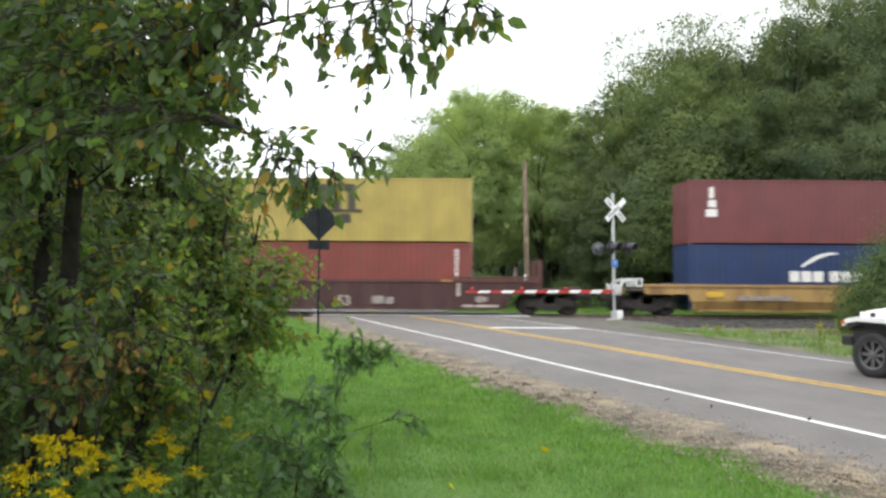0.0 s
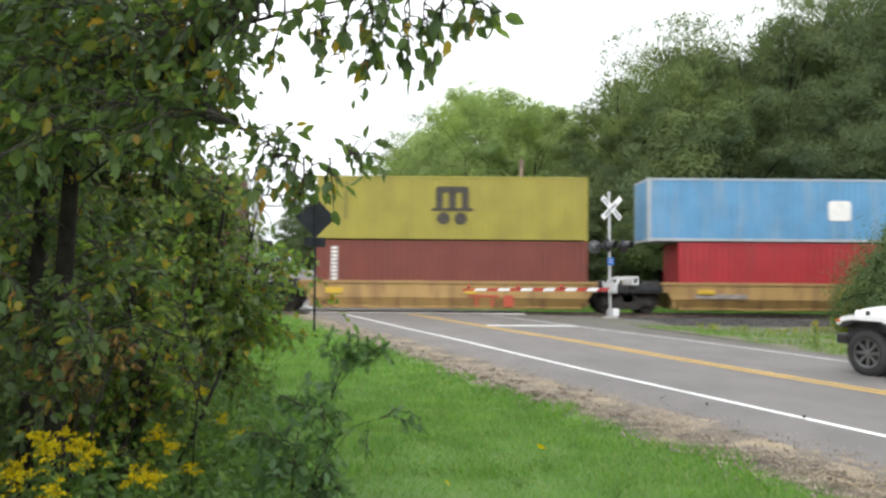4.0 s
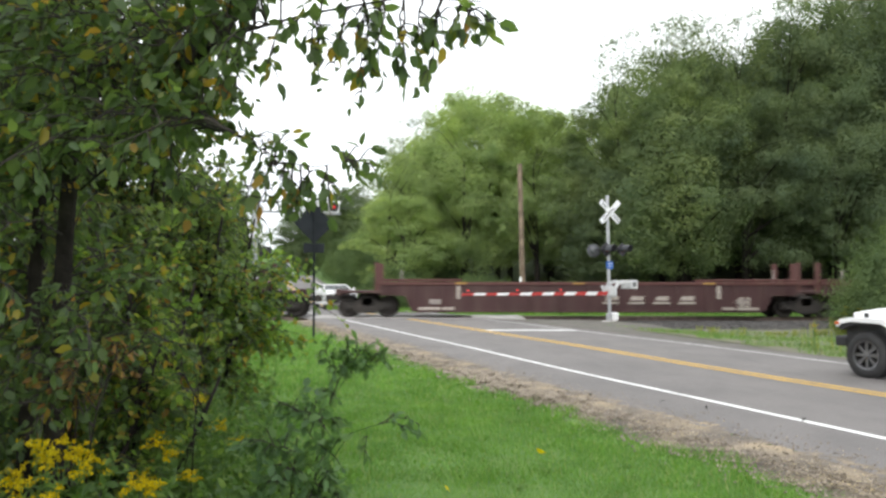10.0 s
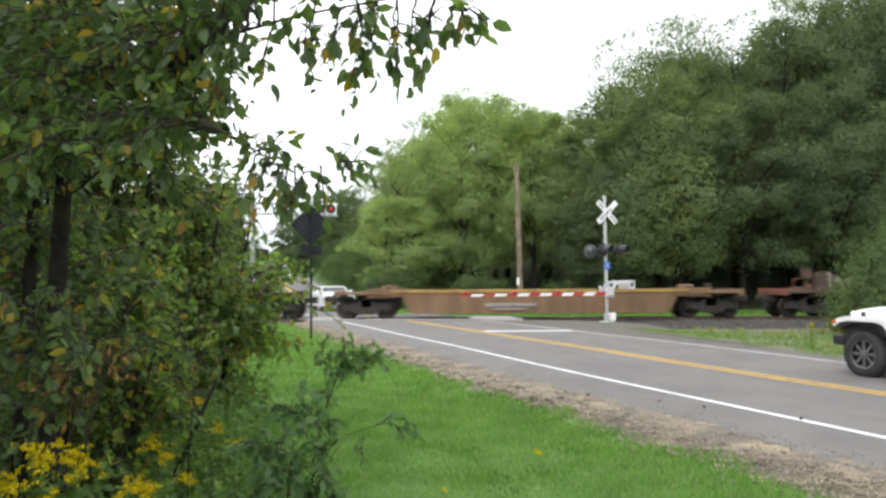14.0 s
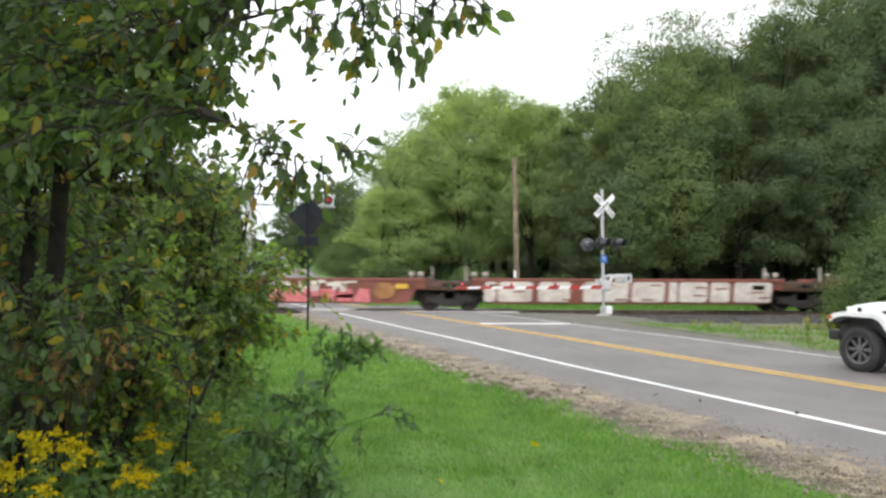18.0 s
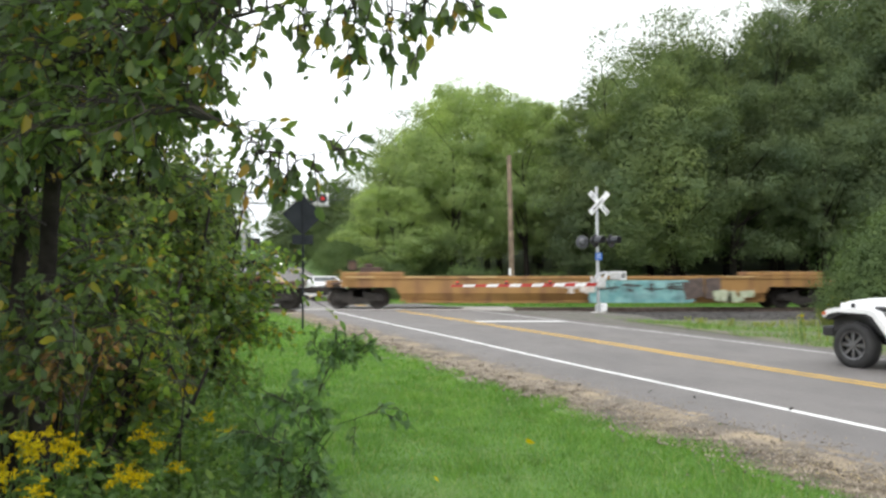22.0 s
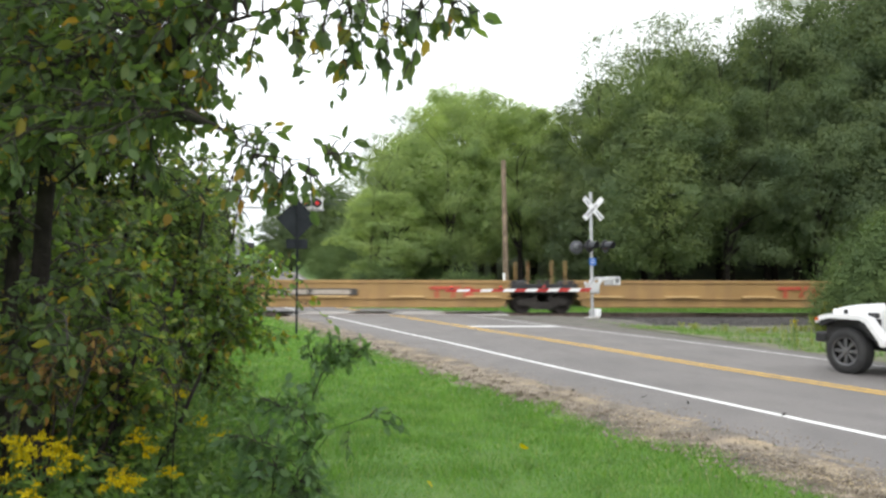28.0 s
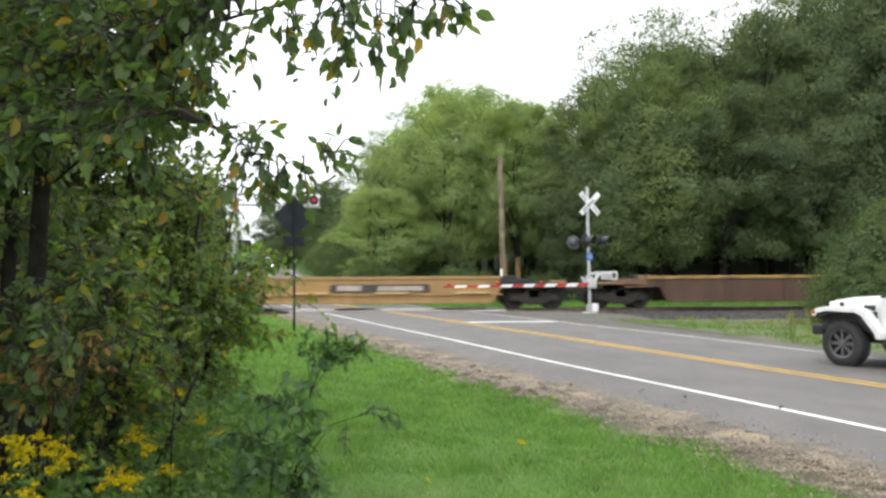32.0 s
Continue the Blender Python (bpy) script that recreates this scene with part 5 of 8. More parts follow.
def build_near_signal():
    s = thing("crossing_signal", 6.86, 32.5, 0.1, "grey crossing signal mast with white crossbuck and hooded lamps", "crossing signal", "crossing equipment", HEAD)
    part("foundation", boxes((-0.24, 0.24, -0.24, 0.24, -0.45, 0.0), bevel=0.03), CONCRETE, s)
    bm = bmesh.new()
    tube(bm, (0.02, 0, 0.0), (-0.05, 0, 5.14), 0.065, n=14)
    part("mast", bm, GALVANISED, s, smooth=False)
    part("mast_cap", lathe(bmesh.new(), [(0.07, 5.06), (0.072, 5.1), (0.03, 5.16)], "Z", 12, (-0.05, 0, 0)), GALVANISED, s)
    part("junction_base", boxes((-0.1, 0.1, -0.1, 0.1, 0.0, 0.3), bevel=0.02), GALVANISED, s)
    part("cable_box", boxes((0.08, 0.33, -0.22, 0.05, 0.0, 0.34), bevel=0.05), SIGN_WHITE, s, "small pale cable box")
    cross_buck(s, 4.46, -0.12)
    arm = bmesh.new()
    tube(arm, (-0.66, 0, 2.92), (0.55, 0, 2.92), 0.035, n=8)
    box(arm, -0.16, 0.12, -0.1, 0.1, 2.82, 3.02, 0.02)
    part("cross_arm", arm, BLACK_METAL, s)
    for x in (-0.27, 0.48):
        signal_head(s, x, -0.2, 2.9, 1, aim=26, back=0.27, hood=(0.19, 0.4))
    for x in (-0.62,):
        signal_head(s, x, 0.16, 2.86, -1, aim=-24, back=0.27, hood=(0.17, 0.3), mat=HOOD_GREY)
    part("notice_plate", boxes((-0.17, 0.15, -0.1, -0.085, 2.12, 2.42), bevel=0.004), SIGN_BLUE, s, "small blue notice plate")
    for z in (2.22, 2.32):
        part("notice_bar", boxes((-0.1, 0.08, -0.104, -0.1, z, z + 0.025)), SIGN_WHITE, s)

    g = thing("crossing_gate", 6.86, 32.5, 0.16, "lowered crossing gate with a red and white striped arm", "crossing gate", "crossing equipment", HEAD)
    mech = boxes((-0.17, 0.13, -0.42, -0.1, 0.9, 1.3), (-0.1, 0.06, -0.46, -0.42, 1.0, 1.2), bevel=0.04)
    part("gate_mechanism", mech, ALUMINIUM, g)
    part("bracket", boxes((-0.1, 0.1, -0.12, -0.03, 1.0, 1.4), bevel=0.01), GALVANISED, g)
    for y in (-0.56, 0.14):
        cw = bmesh.new()
        prism(cw, [(-0.3, 1.0), (-0.16, 0.96), (-0.02, 1.16), (0.14, 1.42), (0.46, 1.5), (0.82, 1.47), (0.82, 1.56), (0.46, 1.6), (0.06, 1.55), (-0.06, 1.36), (-0.12, 1.3), (-0.2, 1.4), (-0.28, 1.34), (-0.2, 1.16)], y, y + 0.045)
        part("counterweight_arm", cw, ALUMINIUM, g)
    part("counterweight", boxes((0.68, 0.98, -0.61, 0.2, 1.24, 1.32), (0.68, 0.98, -0.61, 0.2, 1.52, 1.6), (0.91, 0.99, -0.61, 0.2, 1.27, 1.57), (0.67, 0.74, -0.61, 0.2, 1.27, 1.57), bevel=0.02), ALUMINIUM, g, "grey iron counterweight frame")
    # the arm droops a little towards its tip
    arm_m = pose(-0.3, -0.36, 1.06, 0, -0.2, 0)
    n, length = 13, 6.3
    for k in range(n):
        x0, x1 = -length * k / n, -length * (k + 1) / n
        h0, h1 = 0.075 - 0.035 * k / n, 0.075 - 0.035 * (k + 1) / n
        bm = bmesh.new()
        a = [bm.verts.new(v) for v in ((x0 - h0, -0.025, -h0), (x0 + h0, -0.025, h0), (x0 + h0, 0.025, h0), (x0 - h0, 0.025, -h0))]
        b = [bm.verts.new(v) for v in ((x1 - h1, -0.025, -h1), (x1 + h1, -0.025, h1), (x1 + h1, 0.025, h1), (x1 - h1, 0.025, -h1))]
        bm.faces.new(a)
        bm.faces.new(b[::-1])
        for q in range(4):
            bm.faces.new((a[q], b[q], b[(q + 1) % 4], a[(q + 1) % 4]))
        part("arm_stripe", bm, SIGN_RED if k % 2 == 0 else SIGN_WHITE, g, "red stripe" if k % 2 == 0 else "white stripe", m=arm_m)
    for x in (-2.1, -4.0, -6.05):
        la = part("arm_lamp", boxes((x - 0.05, x + 0.05, -0.05, 0.05, 0.05, 0.12), bevel=0.01), BLACK_METAL, g, m=arm_m)
        part("lamp_lens", lathe(bmesh.new(), [(0.02, 0.0), (0.05, 0.01), (0.055, 0.03), (0.035, 0.06), (0.01, 0.065)], "Z", 12, (x, 0, 0.11)), LAMP_RED, la, "glowing red lens")


def build_far_signal():
    s = thing("cantilever_signal", -9.75, 41.2, 0.0, "grey cantilever crossing signal with lamps over the lane", "crossing signal", "crossing equipment", HEAD)
    bm = bmesh.new()
    tube(bm, (0, 0, -0.2), (0, 0, 7.4), 0.13, n=14)
    part("mast", bm, GALVANISED, s)
    tr = bmesh.new()
    for y in (-0.2, 0.2):
        for z in (5.35, 5.95):
            tube(tr, (0, y, z), (4.5, y, z), 0.035, n=6)
        for k in range(8):
            x = k * 0.56
            tube(tr, (x, y, 5.35 if k % 2 else 5.95), (x + 0.56, y, 5.95 if k % 2 else 5.35), 0.02, n=5)
    tube(tr, (0, 0, 7.3), (3.4, 0, 5.95), 0.02, n=5)
    part("truss", tr, GALVANISED, s)
    cross_buck(s, 4.3, -0.18, letters=False)
    for x, lit in ((3.5, True), (4.06, True), (-0.5, False), (0.5, False)):
        z = 5.7 if x > 1 else 3.2
        part("lamp_backing", boxes((x - 0.32, x + 0.32, -0.32, -0.3, z - 0.32, z + 0.32), bevel=0.004), SIGN_WHITE if x > 1 else BLACK_METAL, s)
        signal_head(s, x, -0.36, z, 1, lit, back=0.25, hood=(0.15, 0.2))
    part("hanger", boxes((3.47, 3.53, -0.3, 0.2, 5.3, 5.7), (4.03, 4.09, -0.3, 0.2, 5.3, 5.7)), GALVANISED, s)


def build_sign():
    s = thing("road_sign", -3.72, 23.0, 0.0, "dark back of a diamond warning sign and plate on a post", "road sign", "", HEAD + 8)
    part("post", boxes((-0.02, 0.02, -0.02, 0.02, -0.1, 3.8), (-0.032, 0.032, -0.005, 0.005, -0.1, 3.8)), SIGN_BACK, s)
    bm = boxes((-0.43, 0.43, 0.025, 0.032, -0.43, 0.43), bevel=0.002)
    part("diamond_panel", bm, SIGN_BACK, s, m=pose(0, 0, 3.36) @ pose(0, 0, 0, 0, 45))
    part("lower_plate", boxes((-0.32, 0.32, 0.025, 0.032, 2.5, 2.78), bevel=0.002), SIGN_BACK, s)


def build_pole_and_wires():
    p = thing("utility_pole", 4.5, 45.0, -0.1, "bare brown wooden utility pole standing beyond the track", "utility pole")
    bm = bmesh.new()
    tube(bm, (0.12, 0, -0.3), (-0.06, 0, 8.55), 0.17, 0.13, 16)
    part("pole", bm, POLE_WOOD, p, smooth=False)
    part("tag", boxes((-0.12, 0.02, -0.2, -0.18, 1.7, 2.1)), SIGN_WHITE, p, "white plate on the pole")
    for k, (a, b, sag) in enumerate((((-46, 52, 8.9), (3, 60, 11.2), 0.9), ((-46, 52, 7.9), (3, 60, 10.4), 0.9), ((-46, 50, 6.7), (-2, 58, 8.2), 0.6), ((-46, 50, 6.2), (-2, 58, 7.4), 0.5))):
        bm = bmesh.new()
        pts = [Vector(a).lerp(Vector(b), q / 16) - Vector((0, 0, sag * 4 * (q / 16) * (1 - q / 16))) for q in range(17)]
        pipe(bm, pts, [0.028] * 17, 5)
        ob = new("overhead_wire", mesh_of("overhead_wire", bm, BLACK_METAL))
        tagged(ob, "thin black overhead wire sagging across the sky", "wire", "overhead wires")


# ---- vehicles ----
RIM_DARK = surface("rim_dark", (0.03, 0.03, 0.031), (0.05, 0.05, 0.05), 3, 0.5, 0.4, 50, 0.05)

def car_wheel(parent, x, y, r, w, side, spokes=8, rim=0.62):
    m = pose(x, y, r, 0, 0, 180 if side > 0 else 0)
    t = bmesh.new()
    lathe(t, [(r * rim, -w / 2 + 0.02), (r * 0.72, -w / 2), (r * 0.93, -w / 2 + 0.005), (r, -w / 2 + 0.045), (r, w / 2 - 0.045), (r * 0.93, w / 2), (r * rim, w / 2 - 0.02), (r * rim - 0.01, w / 2 - 0.04), (r * rim - 0.01, -w / 2 + 0.1), (r * rim - 0.01, -w / 2 + 0.03)], "Y", 36, caps=False)
    wheel = part("wheel", t, RUBBER, parent, "black tyre", smooth=True, m=m)
    lug = bmesh.new()
    for k in range(44):
        a = 2 * math.pi * k / 44
        q = Matrix.Rotation(-a, 4, "Y")
        for y0, y1 in ((-w / 2 + 0.015, -w / 2 + 0.09), (-0.04, 0.04), (w / 2 - 0.09, w / 2 - 0.015)):
            vs = [bm_v for bm_v in (q @ Vector((xx, yy, zz)) for xx in (-0.019, 0.019) for yy in (y0, y1) for zz in (r - 0.01, r + 0.008))]
            v = [lug.verts.new(p) for p in vs]
            for f in ((0, 1, 3, 2), (4, 6, 7, 5), (0, 4, 5, 1), (2, 3, 7, 6), (1, 5, 7, 3)):
                lug.faces.new([v[i] for i in f])
    part("tread", lug, RUBBER, wheel)
    rb = bmesh.new()
    lathe(rb, [(r * 0.3, -w / 2 + 0.09), (r * rim - 0.01, -w / 2 + 0.1), (r * rim - 0.01, -w / 2 + 0.012), (r * rim + 0.012, -w / 2 + 0.0), (r * rim + 0.015, -w / 2 + 0.03)], "Y", 32, caps=False)
    lathe(rb, [(0.01, -w / 2 + 0.11), (r * rim - 0.012, -w / 2 + 0.115)], "Y", 32, caps=False)
    part("rim", rb, RIM_DARK, wheel, "dark alloy rim", smooth=False)
    sp = bmesh.new()
    for k in range(spokes):
        a = 2 * math.pi * k / spokes
        q = Matrix.Rotation(a, 4, "Y")
        pts = [(r * 0.12, -0.022), (r * rim - 0.005, -0.034), (r * rim - 0.005, 0.034), (r * 0.12, 0.022)]
        f = [sp.verts.new(q @ Vector((px, -w / 2 + 0.025, pz))) for px, pz in pts]
        g = [sp.verts.new(q @ Vector((px, -w / 2 + 0.07, pz))) for px, pz in pts]
        sp.faces.new(f)
        sp.faces.new(g[::-1])
        for i in range(4):
            sp.faces.new((f[i], g[i], g[(i + 1) % 4], f[(i + 1) % 4]))
    lathe(sp, [(0.01, -w / 2 + 0.005), (r * 0.14, -w / 2 + 0.01), (r * 0.17, -w / 2 + 0.07)], "Y", 16)
    lathe(sp, [(r * rim - 0.02, -w / 2 + 0.05), (r * rim - 0.02, -w / 2 + 0.008), (r * rim + 0.012, -w / 2 - 0.002), (r * rim + 0.014, -w / 2 + 0.03)], "Y", 32, caps=False)
    part("spokes", sp, ALLOY, wheel)


def loft(bm, sections):
    """Skin between closed sections with the same number of points."""
    rings = [[bm.verts.new(p) for p in s] for s in sections]
    n = len(rings[0])
    for a, b in zip(rings, rings[1:]):
        for k in range(n):
            bm.faces.new((a[k], a[(k + 1) % n], b[(k + 1) % n], b[k]))
    bm.faces.new(rings[0][::-1])
    bm.faces.new(rings[-1])
    return bm


def build_offroader():
    """A boxy white four-door off-roader, +x forward, front axle at x = 0."""
    turn = math.degrees(math.atan2(1, ROAD_LEAN)) + 5
    left = Vector((-math.sin(radians(turn)), math.cos(radians(turn)), 0))
    base = Vector((7.36, 13.62, 0)) - left * 0.8
    c = thing("offroad_car", base.x, base.y, 0.0, "white boxy off-road car waiting at the crossing", "car", "waiting vehicles", turn)
    hw = 0.76
    # tub with doors' sides
    tub = bmesh.new()
    prism(tub, [(-0.62, 0.5), (-0.62, 1.18), (-0.75, 1.2), (-3.62, 1.2), (-3.62, 0.62), (-3.45, 0.52), (-2.55, 0.5)], -hw, hw)
    bmesh.ops.bevel(tub, geom=list(tub.edges), offset=0.03, segments=2, affect="EDGES")
    part("body", tub, CAR_WHITE, c, smooth=False)
    # hood, narrower and rounded to the front
    hood = bmesh.new()
    secs = []
    for x, w, z1, z0 in ((-0.75, 0.74, 1.22, 0.75), (-0.35, 0.71, 1.205, 0.72), (0.1, 0.665, 1.175, 0.7), (0.36, 0.635, 1.135, 0.68), (0.43, 0.62, 1.08, 0.66), (0.45, 0.61, 1.0, 0.64)):
        secs.append([(x, -w, z0), (x, -w, z1 - 0.07), (x, -w + 0.05, z1 - 0.015), (x, -w * 0.5, z1 + 0.012), (x, 0, z1 + 0.018), (x, w * 0.5, z1 + 0.012), (x, w - 0.05, z1 - 0.015), (x, w, z1 - 0.07), (x, w, z0)])
    loft(hood, secs)
    part("hood", hood, CAR_WHITE, c, smooth=True)
    part("cowl", boxes((-0.8, -0.6, -0.72, 0.72, 1.19, 1.235), bevel=0.01), TRIM_BLACK, c)
    part("hood_latch", boxes((0.12, 0.2, 0.665, 0.69, 1.0, 1.1), bevel=0.008), TRIM_BLACK, c)
    part("vent", boxes((-0.52, -0.3, 0.715, 0.735, 0.97, 1.06), bevel=0.01), TRIM_BLACK, c, "black side vent")
    # grille with seven slots and round lamps
    gr = boxes((0.43, 0.5, -0.6, 0.6, 0.68, 1.1), bevel=0.03)
    part("grille", gr, CAR_WHITE, c)
    for k in range(7):
        y = -0.27 + k * 0.09
        part("grille_slot", boxes((0.495, 0.505, y - 0.028, y + 0.028, 0.76, 1.04), bevel=0.008), TRIM_BLACK, c)
    for y in (-0.46, 0.46):
        part("headlamp", lathe(bmesh.new(), [(0.02, 0.53), (0.08, 0.525), (0.105, 0.505), (0.105, 0.49)], "X", 18, (0, y, 0.93)), GLASS, c, "round glass headlamp")
    part("front_bumper", boxes((0.52, 0.78, -0.72, 0.72, 0.5, 0.68), (0.45, 0.6, -0.5, 0.5, 0.46, 0.56), bevel=0.03), TRIM_BLACK, c, "black plastic bumper")
    part("skid_bar", boxes((-0.7, 0.5, -0.4, -0.3, 0.42, 0.52), (-0.7, 0.5, 0.3, 0.4, 0.42, 0.52)), TRIM_BLACK, c)
    part("chassis", boxes((-3.5, 0.5, -0.5, 0.5, 0.4, 0.56), bevel=0.02), TRIM_BLACK, c)
    # wheel arches: flat trapezoid flares, black beneath
    for s in (-1, 1):
        for x0 in (0.0, -3.0):
            fl = bmesh.new()
            top = [(0.6, 0.86), (0.52, 0.98), (0.3, 1.025), (-0.3, 1.02), (-0.44, 0.98), (-0.72, 0.62), (-0.72, 0.5)]
            und = [(-0.64, 0.5), (-0.64, 0.6), (-0.4, 0.9), (-0.28, 0.95), (0.28, 0.96), (0.48, 0.92), (0.54, 0.84)]
            if x0 < -1:
                top, und = [(-x, z) for x, z in top], [(-x, z) for x, z in und]
            y0, y1 = sorted((s * 0.62, s * 0.935))
            prism(fl, [(x + x0, z) for x, z in top + und], y0, y1)
            bmesh.ops.bevel(fl, geom=list(fl.edges), offset=0.014, segments=2, affect="EDGES")
            part("fender", fl, CAR_WHITE, c)
            yl = sorted((s * 0.56, s * 0.90))
            ln = bmesh.new()
            prism(ln, [(x + x0, z - 0.008) for x, z in und] + [(x0 + d * math.copysign(1, -x0 - 1), z) for d, z in ((-0.5, 0.8), (-0.25, 0.9), (0.25, 0.9), (0.58, 0.55))], *yl)
            part("arch_liner", ln, TRIM_BLACK, c)
            part("inner_arch", boxes((x0 - 0.55, x0 + 0.5, *sorted((s * 0.42, s * 0.745)), 0.6, 0.955)), TRIM_BLACK, c)
            car_wheel(c, x0, s * 0.8, 0.388, 0.255, s)
        part("marker_lamp", boxes((0.5, 0.6, *sorted((s * 0.8, s * 0.94)), 0.885, 0.945), bevel=0.01), AMBER, c, "amber marker lamp")
        part("side_step", boxes((-2.35, -0.72, *sorted((s * 0.74, s * 0.9)), 0.4, 0.47), bevel=0.02), TRIM_BLACK, c)
        for x in (-1.72, -2.7):
            d = part("door", boxes((x - 0.44 if x < -2 else x - 0.5, x + 0.46 if x < -2 else x + 0.52, *sorted((s * 0.755, s * 0.79)), 0.56, 1.19), bevel=0.012), CAR_WHITE, c)
            part("door_handle", boxes((x - 0.36, x - 0.2, *sorted((s * 0.79, s * 0.815)), 1.05, 1.09), bevel=0.006), TRIM_BLACK, d)
        for z in (0.68, 1.08):
            part("hinge", boxes((-1.24, -1.1, *sorted((s * 0.78, s * 0.81)), z, z + 0.05), bevel=0.006), CAR_WHITE, c)
        mr = boxes((-1.12, -0.98, *sorted((s * 0.86, s * 1.05)), 1.27, 1.47), (-1.08, -1.02, *sorted((s * 0.74, s * 0.9)), 1.22, 1.28), bevel=0.02)
        part("mirror", mr, TRIM_BLACK, c)
        part("side_glass", boxes((-3.4, -1.2, *sorted((s * 0.69, s * 0.7)), 1.22, 1.66)), GLASS, c)
        pil = bmesh.new()
        for a, b in (((-0.82, 1.2), (-1.16, 1.72)), ((-2.2, 1.2), (-2.22, 1.72)), ((-3.1, 1.2), (-3.1, 1.72)), ((-3.58, 1.2), (-3.5, 1.72))):
            tube(pil, (a[0], s * 0.72, a[1]), (b[0], s * 0.66, b[1]), 0.04, n=6)
        part("roof_pillars", pil, CAR_WHITE, c)
    ws = bmesh.new()
    v = [ws.verts.new(p) for p in ((-0.84, -0.68, 1.23), (-0.84, 0.68, 1.23), (-1.15, 0.62, 1.7), (-1.15, -0.62, 1.7))]
    ws.faces.new(v)
    part("windscreen", ws, GLASS, c)
    part("roof", boxes((-3.56, -1.12, -0.7, 0.7, 1.69, 1.8), bevel=0.04), TRIM_BLACK, c, "black hard top")
    for s in (-1, 1):
        part("tail_lamp", boxes((-3.68, -3.6, *sorted((s * 0.55, s * 0.72)), 0.85, 1.05), bevel=0.015), LAMP_DARK, c)
    part("rear_bumper", boxes((-3.78, -3.55, -0.75, 0.75, 0.48, 0.66), bevel=0.03), TRIM_BLACK, c)


def far_vehicle(x, y, z, turn, mat, label, lit, top=1.72):
    """A sport utility seen from the front beyond the track; +x forward, origin under the front axle."""
    c = thing("waiting_car", x, y, z, label, "car", "waiting vehicles", turn)
    body = bmesh.new()
    secs = []
    for px, w, z0, z1 in ((0.85, 0.8, 0.4, 0.95), (0.8, 0.9, 0.3, 1.02), (0.2, 0.94, 0.28, 1.1), (-0.5, 0.95, 0.28, 1.15), (-2.9, 0.95, 0.28, 1.15), (-3.7, 0.92, 0.35, 1.12), (-3.8, 0.88, 0.4, 1.0)):
        secs.append([(px, -w, z0), (px, -w, z1 - 0.15), (px, -w + 0.1, z1), (px, w - 0.1, z1), (px, w, z1 - 0.15), (px, w, z0)])
    loft(body, secs)
    part("body", body, mat, c)
    cab = bmesh.new()
    loft(cab, [[(-0.45, -0.84, 1.1), (-3.6, -0.84, 1.1), (-3.6, 0.84, 1.1), (-0.45, 0.84, 1.1)], [(-1.15, -0.68, top), (-3.3, -0.68, top), (-3.3, 0.68, top), (-1.15, 0.68, top)]])
    part("cabin_glass", cab, GLASS, c, "dark glass")
    part("roof", boxes((-3.35, -1.1, -0.7, 0.7, top - 0.02, top + 0.06), bevel=0.03), mat, c)
    for s in (-1, 1):
        pil = bmesh.new()
        tube(pil, (-0.45, s * 0.84, 1.1), (-1.14, s * 0.68, top + 0.01), 0.045, n=6)
        tube(pil, (-3.58, s * 0.84, 1.1), (-3.3, s * 0.68, top + 0.01), 0.06, n=6)
        part("pillar", pil, mat, c)
        part("headlamp", boxes((0.78, 0.88, *sorted((s * 0.5, s * 0.82)), 0.72, 0.9), bevel=0.03), HEADLIGHT if lit else GLASS, c, "headlamp")
        part("mirror", boxes((-0.75, -0.6, *sorted((s * 0.95, s * 1.12)), 1.1, 1.27), bevel=0.03), mat, c)
        for px in (0.0, -2.8):
            car_wheel(c, px, s * 0.82, 0.37, 0.22, s)
    part("grille", boxes((0.84, 0.9, -0.48, 0.48, 0.56, 0.93), bevel=0.02), TRIM_BLACK, c)
    part("bumper", boxes((0.78, 0.95, -0.88, 0.88, 0.36, 0.56), bevel=0.04), TRIM_BLACK, c)
    part("plate", boxes((0.95, 0.96, -0.18, 0.18, 0.42, 0.53)), SIGN_WHITE, c)


HEADLIGHT = glow("headlight", (1.0, 0.97, 0.9), 6.0)
build_near_signal()
build_far_signal()
build_sign()
build_pole_and_wires()
build_offroader()
back_turn = math.degrees(math.atan2(-1, -ROAD_LEAN))
far_vehicle(-6.12, 47.2, float(road_height(47.2)), back_turn, CAR_WHITE, "white sedan waiting beyond the track", False, 1.4)
far_vehicle(-18.5, 93.0, float(road_height(93.0)), back_turn, CAR_WHITE, "white car with lit headlamps on the far road", True)

# ---- woods ----
# patch tints: cool dark for shadow, warm bright for highlights on the crowns
WOOD_SHADE = ((0.6, 0.68, 0.76), (1.5, 1.36, 0.85))
WOOD_SHINE = (1.36, 1.46, 0.88)
# extra blue in these leaves stands for haze over the wood
LEAF_FAR = leaf_material("woodland_leaves", [(0.0, (0.1, 0.135, 0.084)), (0.45, (0.112, 0.15, 0.092)), (0.8, (0.124, 0.166, 0.098)), (1.0, (0.146, 0.182, 0.1))], 0.38, 0.85, 0.45, 0.05, WOOD_SHADE, WOOD_SHINE)
LEAF_BUSH = leaf_material("bush_leaves", [(0.0, (0.082, 0.122, 0.06)), (0.5, (0.096, 0.142, 0.07)), (1.0, (0.118, 0.165, 0.082))], 0.36, 0.8, 0.7, 0.06, WOOD_SHADE, WOOD_SHINE)
